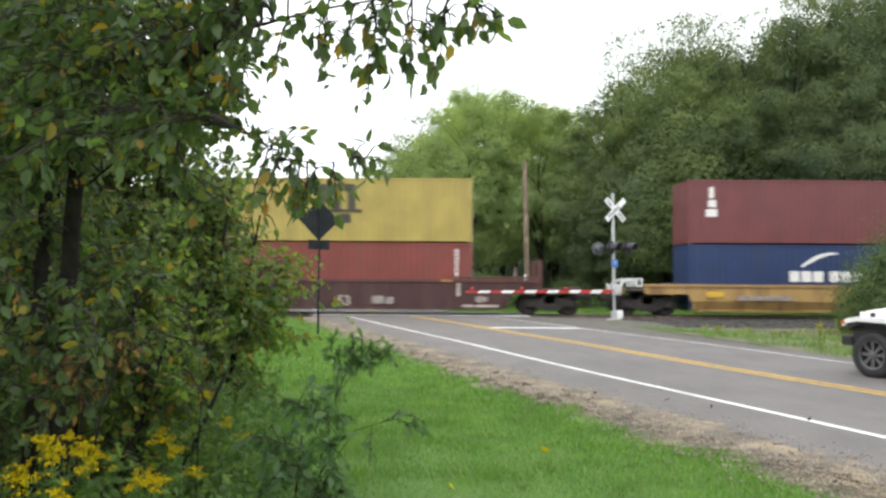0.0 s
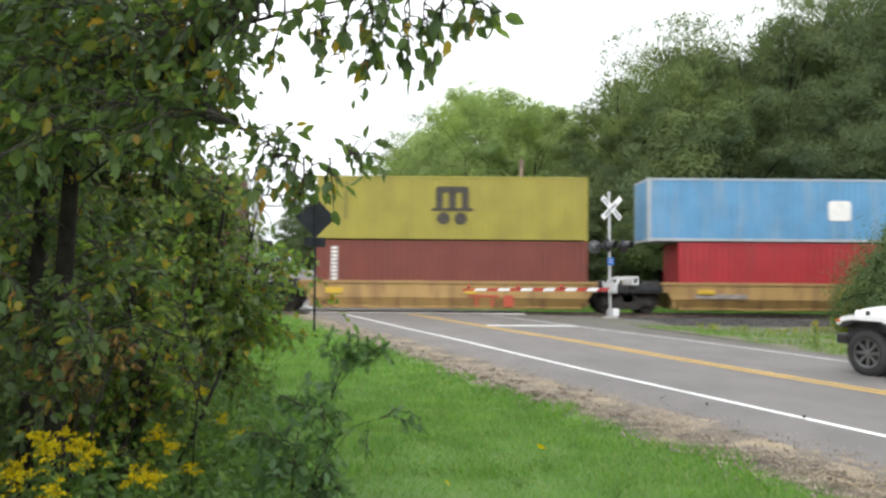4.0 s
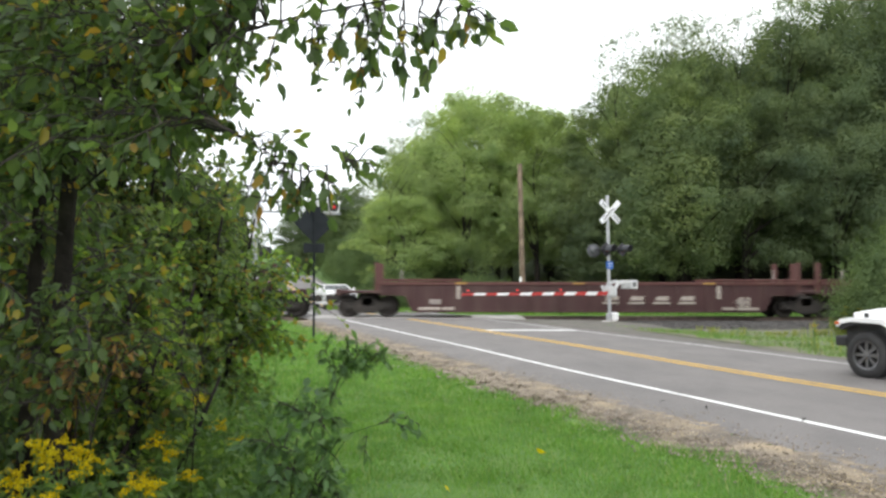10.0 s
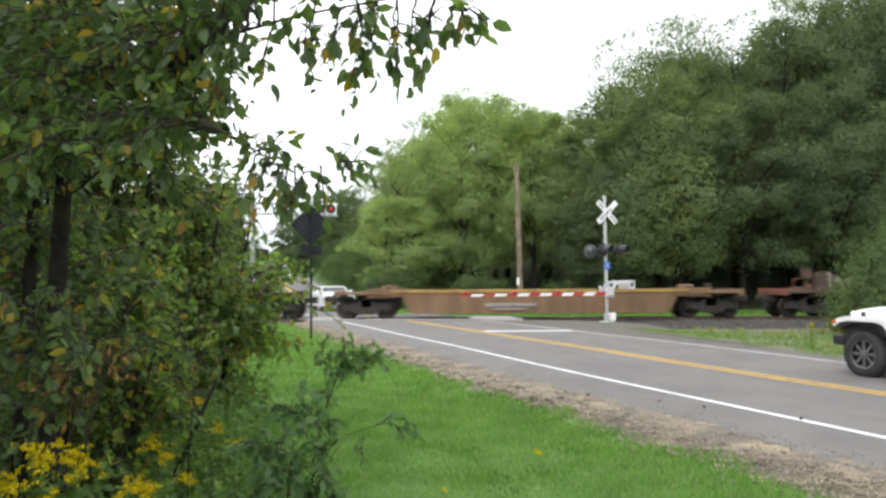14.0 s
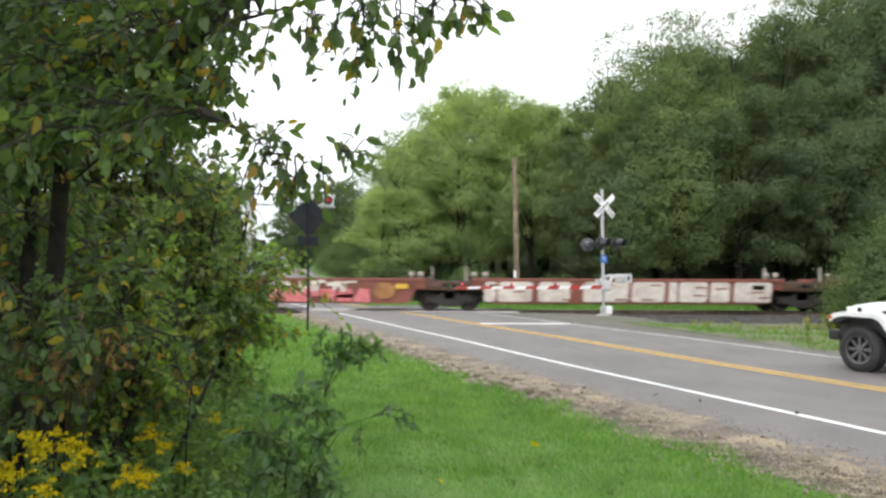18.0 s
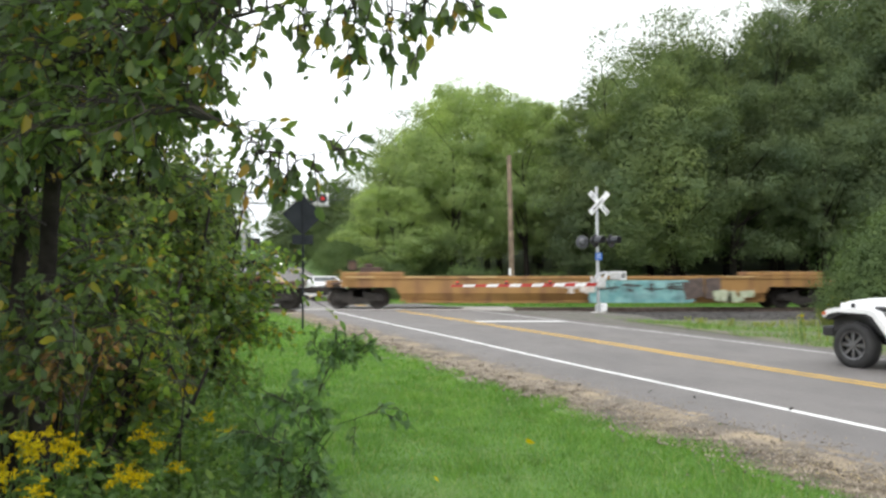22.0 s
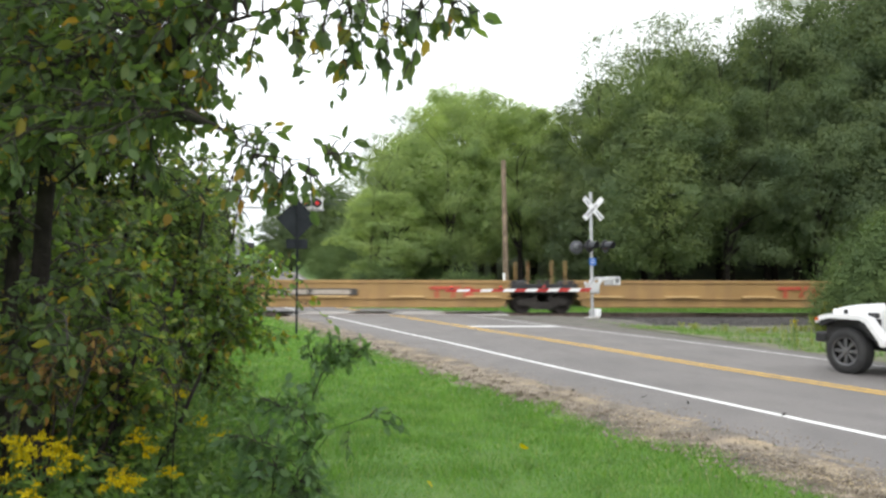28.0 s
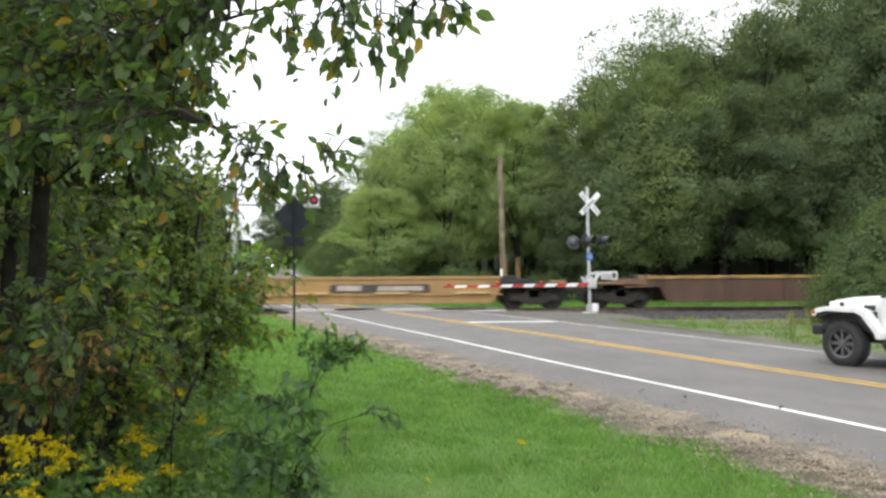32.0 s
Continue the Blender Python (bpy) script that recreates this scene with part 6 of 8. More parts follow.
LEAF_FAR_LIGHT = leaf_material("light_woodland_leaves", [(0.0, (0.245, 0.315, 0.148)), (0.5, (0.28, 0.352, 0.165)), (0.85, (0.305, 0.375, 0.174)), (1.0, (0.335, 0.395, 0.18))], 0.52, 0.85, 0.45, 0.06, ((0.7, 0.77, 0.85), (1.25, 1.18, 0.85)), WOOD_SHINE)
# paler leaves; back rows and thin tops take them for the haze
LEAF_FAR_MID = leaf_material("mid_woodland_leaves", [(0.0, (0.127, 0.17, 0.092)), (0.5, (0.146, 0.194, 0.104)), (0.85, (0.164, 0.212, 0.11)), (1.0, (0.188, 0.23, 0.112))], 0.42, 0.85, 0.45, 0.06, WOOD_SHADE, WOOD_SHINE)


def leaf_cards(centres, size, rng, outward=None, aspect=0.6, droop=0.35):
    """Many small pointed leaves: each a bent four-sided blade."""
    n = len(centres)
    d = rng.normal(size=(n, 3))
    if outward is not None:
        d = d * 0.75 + outward * 0.8
    d[:, 2] -= droop
    d /= np.linalg.norm(d, axis=1, keepdims=True) + 1e-9
    u = rng.normal(size=(n, 3))
    u -= (u * d).sum(1, keepdims=True) * d
    u /= np.linalg.norm(u, axis=1, keepdims=True) + 1e-9
    nn = np.cross(d, u)
    s = size * rng.uniform(0.6, 1.35, (n, 1))
    a = centres - d * s * 0.5
    b = centres + u * s * aspect * 0.5 + nn * s * 0.1
    c = centres + d * s * 0.5
    e = centres - u * s * aspect * 0.5 + nn * s * 0.1
    verts = np.stack([a, b, c, e], 1).reshape(-1, 3)
    faces = np.arange(4 * n).reshape(n, 4)
    return verts, faces


def spray_cards(centres, facing, size, rng, aspect=0.62, loose=0.24):
    """Leaves of a crown that turn their broad sides outwards and up, as those of real boughs do."""
    n = len(centres)
    nn = facing + np.array([0, 0, 0.62]) + rng.normal(0, loose, (n, 3))
    nn /= np.linalg.norm(nn, axis=1, keepdims=True) + 1e-9
    d = rng.normal(size=(n, 3)) + np.array([0, 0, -0.5])
    d -= (d * nn).sum(1, keepdims=True) * nn
    d /= np.linalg.norm(d, axis=1, keepdims=True) + 1e-9
    u = np.cross(nn, d)
    s = size * rng.uniform(0.55, 1.3, (n, 1))
    a = centres - d * s * 0.5
    b = centres + u * s * aspect * 0.5 + nn * s * 0.08
    c = centres + d * s * 0.5
    e = centres - u * s * aspect * 0.5 + nn * s * 0.08
    return np.stack([a, b, c, e], 1).reshape(-1, 3), np.arange(4 * n).reshape(n, 4)


def crown_points(rng, H, R, base, clumps, per, shape=1.0, lump=0.32):
    """Leaf places and outward ways on lumps spread over an uneven crown."""
    pts, outs = [], []
    mid = np.array([0, 0, (H + base) / 2])
    for k in range(clumps):
        z = rng.uniform(base, H)
        f = (z - base) / (H - base)
        reach = R * (math.sin(math.pi * min(max(0.12 + 0.8 * f ** shape, 0), 1)) ** 0.7) * rng.uniform(0.75, 1.12)
        a = rng.uniform(0, 2 * math.pi)
        rr = reach * math.sqrt(rng.uniform(0.35, 1))
        c = np.array([rr * math.cos(a), rr * math.sin(a), z])
        r = R * lump * rng.uniform(0.55, 1.4)
        # each bough is a drooping pad of smaller tufts
        tufts = 12
        tv = rng.normal(size=(tufts, 3))
        tv /= np.linalg.norm(tv, axis=1, keepdims=True)
        tc = c + tv * np.array([r * 1.05, r * 1.05, r * 0.75]) * rng.uniform(0.4, 1.05, (tufts, 1))
        tc[:, 2] -= 0.12 * np.hypot(tc[:, 0] - c[0], tc[:, 1] - c[1]) ** 2 / r
        tr = r * rng.uniform(0.26, 0.55, (tufts, 1))
        which = rng.integers(0, tufts, per)
        v = rng.normal(size=(per, 3))
        v /= np.linalg.norm(v, axis=1, keepdims=True)
        q = tc[which] + v * tr[which] * np.array([1.15, 1.15, 0.85]) * rng.uniform(0.1, 1.25, (per, 1)) ** 0.45
        pts.append(q)
        o = v * 0.8 + tv[which] * 0.6 + (c - mid) / (np.linalg.norm(c - mid) + 1e-9) * 0.45
        outs.append(o / (np.linalg.norm(o, axis=1, keepdims=True) + 1e-9))
    return np.concatenate(pts), np.concatenate(outs)


def wood_trunk(rng, H, R, base, r0, limbs):
    bm = bmesh.new()
    p = Vector((0, 0, -0.4))
    lean = Vector((rng.uniform(-0.06, 0.06), rng.uniform(-0.06, 0.06), 1))
    prev, rad = p, r0
    steps = 6
    nodes = []
    for k in range(steps):
        nxt = prev + lean * (H * 0.74 / steps) + Vector((rng.uniform(-0.2, 0.2), rng.uniform(-0.2, 0.2), 0))
        r1 = r0 * (1 - (k + 1) / steps * 0.82)
        tube(bm, prev, nxt, rad, r1, 8)
        nodes.append((nxt, r1))
        prev, rad = nxt, r1
    for k in range(limbs):
        q, r = nodes[rng.integers(1, len(nodes))]
        a = rng.uniform(0, 2 * math.pi)
        end = q + Vector((math.cos(a) * R * 0.7, math.sin(a) * R * 0.7, rng.uniform(0.1, 0.3) * H))
        m = q.lerp(end, 0.5) + Vector((0, 0, 0.3))
        tube(bm, q, m, r * 0.6, r * 0.4, 6)
        tube(bm, m, end, r * 0.4, r * 0.12, 6)
    return mesh_of("trunk", bm, BARK)


def wood_tree(name, seed, H, R, base, clumps, per, leaf, mat, label, shape=1.0, lump=0.32, category="tree"):
    rng = np.random.default_rng(seed)
    t = thing(name, 0, 0, -500, label, category, "trees of the wood")
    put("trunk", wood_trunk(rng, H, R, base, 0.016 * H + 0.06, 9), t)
    pts, outs = crown_points(rng, H, R, base, clumps, per, shape, lump)
    v, f = spray_cards(pts, outs, leaf, rng)
    put("crown", fast_mesh("crown", v, f, mat), t)
    return t


def skyline(px):
    """Height in metres above the eye's level, at 56 m, of the wood's upper edge along the view."""
    return np.interp(px, [560, 640, 700, 760, 800, 850, 950, 1060, 1110, 1150, 1185, 1220, 1260, 1300, 1350, 1400, 1560, 1800], [3.4, 4.8, 8.4, 10.6, 12.4, 13.2, 12.3, 11.6, 13.2, 14.8, 16.2, 16.4, 16.8, 17.0, 17.8, 18.6, 20.6, 22.0])


def build_woods():
    def far(seed, H, R, base, mat, label, shape=1.0, lump=0.34):
        return wood_tree("broadleaf_tree", seed, H, R, base, 74, 210, 0.29, mat, label, shape, lump)

    far_kinds = [
        far(31, 14, 4.6, 3.0, LEAF_FAR_LIGHT, "light-green broadleaf tree deep in the wood"),
        far(32, 16, 5.0, 4.0, LEAF_FAR, "tall dark-green broadleaf tree deep in the wood"),
        far(33, 12, 4.2, 2.2, LEAF_FAR, "dense green broadleaf tree deep in the wood"),
        far(34, 15, 4.4, 3.6, LEAF_FAR_LIGHT, "broadleaf tree with an uneven crown deep in the wood", 1.3),
    ]
    kinds = [
        wood_tree("broadleaf_tree", 11, 14, 4.6, 3.0, 76, 860, 0.15, LEAF_FAR_LIGHT, "leafy light-green broadleaf tree at the edge of the wood"),
        wood_tree("broadleaf_tree", 12, 16, 5.0, 4.0, 82, 900, 0.15, LEAF_FAR, "tall dark-green broadleaf tree in the wood"),
        wood_tree("broadleaf_tree", 13, 12, 4.2, 2.2, 74, 860, 0.145, LEAF_FAR, "dense green broadleaf tree with low branches"),
        wood_tree("broadleaf_tree", 14, 15, 4.4, 3.6, 68, 860, 0.15, LEAF_FAR_LIGHT, "broadleaf tree with an open uneven crown", 1.3, 0.26),
        wood_tree("sparse_tree", 15, 15, 3.0, 7.0, 54, 110, 0.14, LEAF_FAR_MID, "thin-crowned tree with bare upper twigs", 1.2, 0.3),
    ]
    kinds.append(wood_tree("broadleaf_tree", 17, 15, 4.4, 2.6, 76, 860, 0.15, LEAF_FAR_MID, "mid-green broadleaf tree in the wood"))
    far_kinds.append(None)
    far_kinds.append(far(35, 15, 4.6, 3.2, LEAF_FAR_MID, "mid-green broadleaf tree deep in the wood"))
    bush = wood_tree("shrub", 16, 3.2, 2.3, 0.1, 58, 420, 0.088, LEAF_BUSH, "green shrub at the foot of the wood", 0.7, 0.4, "shrub")
    heights = [14, 16, 12, 15, 15, 15]
    rng = random.Random(5)
    for row, (y0, step) in enumerate(((50, 4.6), (56, 5.0), (63, 5.5), (72, 6.0), (82, 6.5))):
        x = -3.0 + row * 0.8 - (0 if row < 2 else 1.0)
        while x < 46 + row * 5:
            xx, yy = x + rng.uniform(-1.2, 1.2), y0 + rng.uniform(-1.8, 2.2)
            px = 784 + 1400 * xx / yy
            top = 1.6 + skyline(px) * yy / 56 * (1.0 if row < 2 else 0.98) * rng.uniform(0.86, 1.03)
            if row == 0 and px < 1030 and rng.random() < 0.85:
                x += step * 0.9
                continue
            g = float(land(xx, yy))
            k = rng.choice((1, 2) if px < 640 else (0, 0, 3) if px < 990 else (0, 5, 5) if px < 1085 else (5, 5, 1, 2) if px < 1200 else (1, 1, 2, 5) if row < 2 else (5, 5, 1, 2))
            if row == 0:
                top = g + (top - g) * (rng.uniform(0.55, 0.85) if px < 1030 else rng.uniform(0.72, 0.96))
            sc = max((top - g) / heights[k], 0.35)
            sxy = min(max(sc, 0.7), 1.35) * rng.uniform(0.9, 1.15)
            m = pose(xx, yy, g, 0, 0, rng.uniform(0, 360)) @ Matrix.Diagonal((sxy, sxy, sc, 1))
            copy_thing((kinds if row < 2 else far_kinds)[k], m)
            x += step * rng.uniform(0.8, 1.2)
    # thin tops that stand out over the edge
    for xx, yy, h in ((-2.6, 60, 14.6), (4.2, 60, 16.0), (5.4, 62, 16.2), (12.1, 52, 18.6), (14.8, 53, 20.0), (16.4, 53, 20.6), (17.3, 54, 20.4), (23.6, 54, 22.0), (25.0, 56, 23.0), (13.4, 52, 17.4), (-3.6, 56, 10.8), (27.6, 56, 23.6), (21.0, 54, 20.8), (29.5, 57, 25.0)):
        g = float(land(xx, yy))
        sc = (h - g) / 15
        copy_thing(kinds[4], pose(xx, yy, g, 0, 0, xx * 40) @ Matrix.Diagonal((0.9, 0.9, sc, 1)))
    # the far wood beyond the bend and to the other side of the road
    for k in range(26):
        xx, yy = -60 + k * 2.6 + rng.uniform(-1.5, 1.5), 96 + rng.uniform(-8, 26)
        if abs(xx - float(edge_x(yy)) - 3) < 7:
            continue
        sc = rng.uniform(0.5, 0.68) if xx < -1 else rng.uniform(0.8, 1.1)
        copy_thing(far_kinds[rng.choice((1, 2, 3))], pose(xx, yy, float(land(xx, yy)), 0, 0, rng.uniform(0, 360)) @ Matrix.Diagonal((1.1, 1.1, sc, 1)))
    for k in range(20):
        xx, yy = -52 + k * 2.6 + rng.uniform(-1, 1), 126 + rng.uniform(-8, 14)
        if abs(xx - float(edge_x(yy)) - 3) < 4.5:
            yy += 30
        copy_thing(far_kinds[rng.choice((1, 2))], pose(xx, yy, float(land(xx, yy)), 0, 0, rng.uniform(0, 360)) @ Matrix.Diagonal((1.2, 1.2, rng.uniform(0.6, 0.8), 1)))
    for k in range(12):
        xx, yy = -18 - k * 3.0 + rng.uniform(-1, 1), 60 + rng.uniform(-5, 8)
        copy_thing(far_kinds[rng.choice((1, 2))], pose(xx, yy, float(land(xx, yy)), 0, 0, rng.uniform(0, 360)) @ Matrix.Diagonal((0.9, 0.9, rng.uniform(0.42, 0.55), 1)))
    for k in range(5):
        xx, yy = -2.5 + k * 3.4 + rng.uniform(-1.2, 1.2), 47.6 + rng.uniform(-0.8, 1.6)
        sc = rng.uniform(0.4, 0.9)
        copy_thing(bush, pose(xx, yy, float(land(xx, yy)), 0, 0, rng.uniform(0, 360)) @ Matrix.Diagonal((sc * 1.1, sc * 1.1, sc, 1)))
    # shrubs on the bank beside the far road
    for k in range(16):
        yy = 56 + k * 2.8 + rng.uniform(-1, 1)
        xx = float(edge_x(yy)) + LANES + 2.6 + rng.uniform(0, 5)
        sc = rng.uniform(0.8, 1.5)
        copy_thing(bush, pose(xx, yy, float(land(xx, yy)) - 0.05, 0, 0, rng.uniform(0, 360)) @ Matrix.Diagonal((sc, sc, sc, 1)))
    # the bush on the near side of the track, behind the waiting car
    for xx, yy, sc in ((16.2, 26.6, 1.1), (16.9, 27.2, 1.15), (16.5, 26.2, 1.0), (17.4, 26.6, 1.25), (15.6, 26.8, 0.85), (19.3, 26.2, 1.45), (18.6, 27.4, 1.5), (18.2, 26.4, 1.35), (20.5, 25.5, 1.4), (15.0, 26.2, 0.62)):
        copy_thing(bush, pose(xx, yy, float(land(xx, yy)) - 0.05, 0, 0, xx * 50) @ Matrix.Diagonal((sc, sc, sc, 1)))
    # two unseen trees beside and behind the eye, added to shade the thicket
    for k, (xx, yy, sc) in enumerate(((-7.8, -0.6, 0.8), (-14.5, 8.5, 0.8))):
        copy_thing(far_kinds[(1, 2)[k % 2]], pose(xx, yy, float(land(xx, yy)), 0, 0, k * 77) @ Matrix.Diagonal((0.8, 0.8, sc, 1)))
    for ob in kinds + [t for t in far_kinds if t] + [bush]:
        for o in (*ob.children_recursive, ob):
            bpy.data.objects.remove(o)


build_woods()

# ---- the tree, weeds and flowers beside the eye ----
LEAF_NEAR = leaf_material("tree_leaves", [(0.0, (0.068, 0.106, 0.052)), (0.5, (0.098, 0.15, 0.067)), (0.84, (0.132, 0.188, 0.078)), (0.91, (0.19, 0.205, 0.05)), (0.96, (0.34, 0.24, 0.045)), (1.0, (0.24, 0.12, 0.04))], 0.58, 0.45, 1.4)
LEAF_MIX = leaf_material("thicket_leaves", [(0.0, (0.09, 0.15, 0.05)), (0.5, (0.155, 0.245, 0.068)), (0.74, (0.215, 0.305, 0.075)), (0.87, (0.3, 0.34, 0.065)), (0.94, (0.36, 0.27, 0.05)), (1.0, (0.22, 0.11, 0.05))], 0.52, 0.5, 1.2)
# lighter leaves for the tall thicket: its sunlit look is in the colour
LEAF_MID_LIT = leaf_material("tall_thicket_leaves", [(0.0, (0.1, 0.152, 0.07)), (0.5, (0.148, 0.212, 0.092)), (0.86, (0.195, 0.262, 0.105)), (0.95, (0.28, 0.285, 0.08)), (1.0, (0.28, 0.18, 0.065))], 0.56, 0.55, 1.0)
LEAF_WEED = leaf_material("weed_leaves", [(0.0, (0.082, 0.142, 0.05)), (0.5, (0.122, 0.205, 0.068)), (0.9, (0.172, 0.268, 0.084)), (1.0, (0.26, 0.32, 0.095))], 0.5, 0.5, 2.0)
LEAF_SAPLING = leaf_material("sapling_leaves", [(0.0, (0.085, 0.15, 0.07)), (0.5, (0.115, 0.2, 0.09)), (1.0, (0.16, 0.25, 0.115))], 0.5, 0.55, 2.0)
LEAF_PALE = leaf_material("pale_weed_leaves", [(0.0, (0.2, 0.24, 0.08)), (0.5, (0.28, 0.32, 0.11)), (0.9, (0.36, 0.37, 0.13)), (1.0, (0.42, 0.38, 0.16))], 0.5, 0.6, 1.5)
LEAF_RUST = leaf_material("withered_leaves", [(0.0, (0.07, 0.045, 0.022)), (0.4, (0.15, 0.085, 0.03)), (0.75, (0.26, 0.15, 0.04)), (1.0, (0.14, 0.15, 0.05))], 0.35, 0.65, 2.0)
LEAF_YELLOW = leaf_material("yellowing_leaves", [(0.0, (0.08, 0.14, 0.04)), (0.5, (0.15, 0.21, 0.045)), (1.0, (0.28, 0.31, 0.05))], 0.45, 0.55, 2.0)
PETAL = leaf_material("goldenrod_petals", [(0.0, (0.34, 0.255, 0.006)), (0.6, (0.5, 0.39, 0.01)), (1.0, (0.6, 0.48, 0.02))], 0.35, 0.8, 3.0, 0.08)


def broad_leaves(at, way, size, rng, width=0.62, hang=0.55):
    """Folded oval leaves with a point: eight faces each. at: stalk ends, way: growing directions."""
    n = len(at)
    d = way * 0.7 + rng.normal(0, 0.5, (n, 3))
    d[:, 2] -= hang
    d /= np.linalg.norm(d, axis=1, keepdims=True) + 1e-9
    u = rng.normal(size=(n, 3))
    u[:, 2] *= 0.45
    u -= (u * d).sum(1, keepdims=True) * d
    u /= np.linalg.norm(u, axis=1, keepdims=True) + 1e-9
    nn = np.cross(d, u)
    s = (size * rng.uniform(0.6, 1.25, n))[:, None]
    w = s * width * rng.uniform(0.8, 1.15, (n, 1))
    fold = rng.uniform(0.02, 0.16, (n, 1)) * s
    bend = rng.uniform(-0.02, 0.2, (n, 1)) * s
    m0 = at
    m1 = at + d * s * 0.36
    m2 = at + d * s * 0.72 - nn * bend * 0.5
    m3 = at + d * s - nn * bend
    l1 = at + d * s * 0.2 + u * w * 0.4 + nn * fold
    l2 = at + d * s * 0.58 + u * w * 0.46 + nn * (fold - bend * 0.3)
    r1 = at + d * s * 0.2 - u * w * 0.4 + nn * fold
    r2 = at + d * s * 0.58 - u * w * 0.46 + nn * (fold - bend * 0.3)
    verts = np.stack([m0, m1, m2, m3, l1, l2, r1, r2], 1).reshape(-1, 3)
    tri = np.array([(0, 1, 4), (1, 5, 4), (1, 2, 5), (2, 3, 5), (0, 6, 1), (1, 6, 7), (1, 7, 2), (2, 7, 3)])
    faces = (np.arange(n)[:, None, None] * 8 + tri).reshape(-1, 3)
    return verts, faces


def bough(bm, start, end, r0, rng, sag=0.15, steps=5):
    """A crooked tapering bough; returns its points."""
    a, b = Vector(start), Vector(end)
    L = (b - a).length
    pts = []
    for k in range(steps + 1):
        t = k / steps
        p = a.lerp(b, t) + Vector((0, 0, sag * L * math.sin(math.pi * t)))
        if 0 < k < steps:
            p += Vector(rng.normal(0, 0.03 * L, 3))
        pts.append(p)
    pipe(bm, pts, [r0 * (1 - 0.8 * k / steps) + 0.0015 for k in range(steps + 1)], 6)
    return pts


def twigs_on(bm, pts, rng, count, length, from_t=0.3, hang=0.2):
    """Thin twigs along a bough, as lists of points."""
    out = []
    for k in range(count):
        t = from_t + (1 - from_t) * (k + rng.uniform(0.2, 0.8)) / count
        i = min(int(t * (len(pts) - 1)), len(pts) - 2)
        f = t * (len(pts) - 1) - i
        p = pts[i].lerp(pts[i + 1], f)
        d = (pts[i + 1] - pts[i]).normalized()
        side = Vector(rng.normal(0, 1, 3))
        w = (d * 0.6 + side * 0.6 + Vector((0, 0, -hang))).normalized()
        q = p + w * length * rng.uniform(0.5, 1.2)
        mid = p.lerp(q, 0.5) + Vector((0, 0, 0.02))
        pipe(bm, [p, mid, q], [0.004, 0.003, 0.0012], 4)
        out.append([p, mid, q])
    return out


def leaves_on(twigs, rng, per):
    at, way = [], []
    for p, m, q in twigs:
        for k in range(per):
            t = rng.uniform(0.1, 1.0) if k else 1.0
            c = p.lerp(m, t * 2) if t < 0.5 else m.lerp(q, t * 2 - 1)
            d = (q - p).normalized()
            at.append(c)
            way.append(d)
    return np.array(at), np.array(way)


def grown(name, label, category, base, trunks, ends, leaf, mat, seed, twig_n, twig_len, per, r_bough=0.012, width=0.62, hang=0.55, leaf_name="leaves"):
    """A woody plant whose boughs reach from its stems to the given ends."""
    rng = np.random.default_rng(seed)
    t = thing(name, *base, label, category)
    o = Vector(base)
    stems = []
    for line, r in trunks:
        pts = [Vector(p) - o for p in line]
        bm = pipe(bmesh.new(), pts, [r * (1 - 0.6 * k / (len(pts) - 1)) for k in range(len(pts))], 9)
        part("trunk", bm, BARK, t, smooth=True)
        for k in range(len(pts) - 1):
            stems += [pts[k].lerp(pts[k + 1], f) for f in (0, 0.25, 0.5, 0.75)]
    bm = bmesh.new()
    ats, ways = [], []
    for e in ends:
        e = Vector(e) - o
        near = [s for s in stems if s.z < e.z + 0.2] or stems
        s = min(near, key=lambda q: (q - e).length + rng.uniform(0, 0.5))
        pts = bough(bm, s, e, r_bough * (0.6 + 0.5 * (e - s).length), rng)
        tw = twigs_on(bm, pts, rng, twig_n, twig_len)
        a, w = leaves_on(tw, rng, per)
        ats.append(a)
        ways.append(w)
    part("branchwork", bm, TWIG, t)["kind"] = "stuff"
    v, f = broad_leaves(np.concatenate(ats), np.concatenate(ways), leaf, rng, width, hang)
    put(leaf_name, fast_mesh(leaf_name, v, f, mat), t)["kind"] = "stuff"
    return t


def reach(r, q, y):
    """A point y metres ahead, r to the side and q up for each metre ahead of the eye."""
    return (r * y, y, EYE_Z + q * y)


def side_limit(q):
    """How far to the right the tree's mass reaches at each height of view."""
    return np.interp(q, [-0.10, -0.03, 0.024, 0.074, 0.124, 0.174, 0.216, 0.274, 0.316, 0.36, 0.42], [-0.19, -0.19, -0.19, -0.215, -0.23, -0.25, -0.285, -0.275, -0.24, -0.2, -0.1])


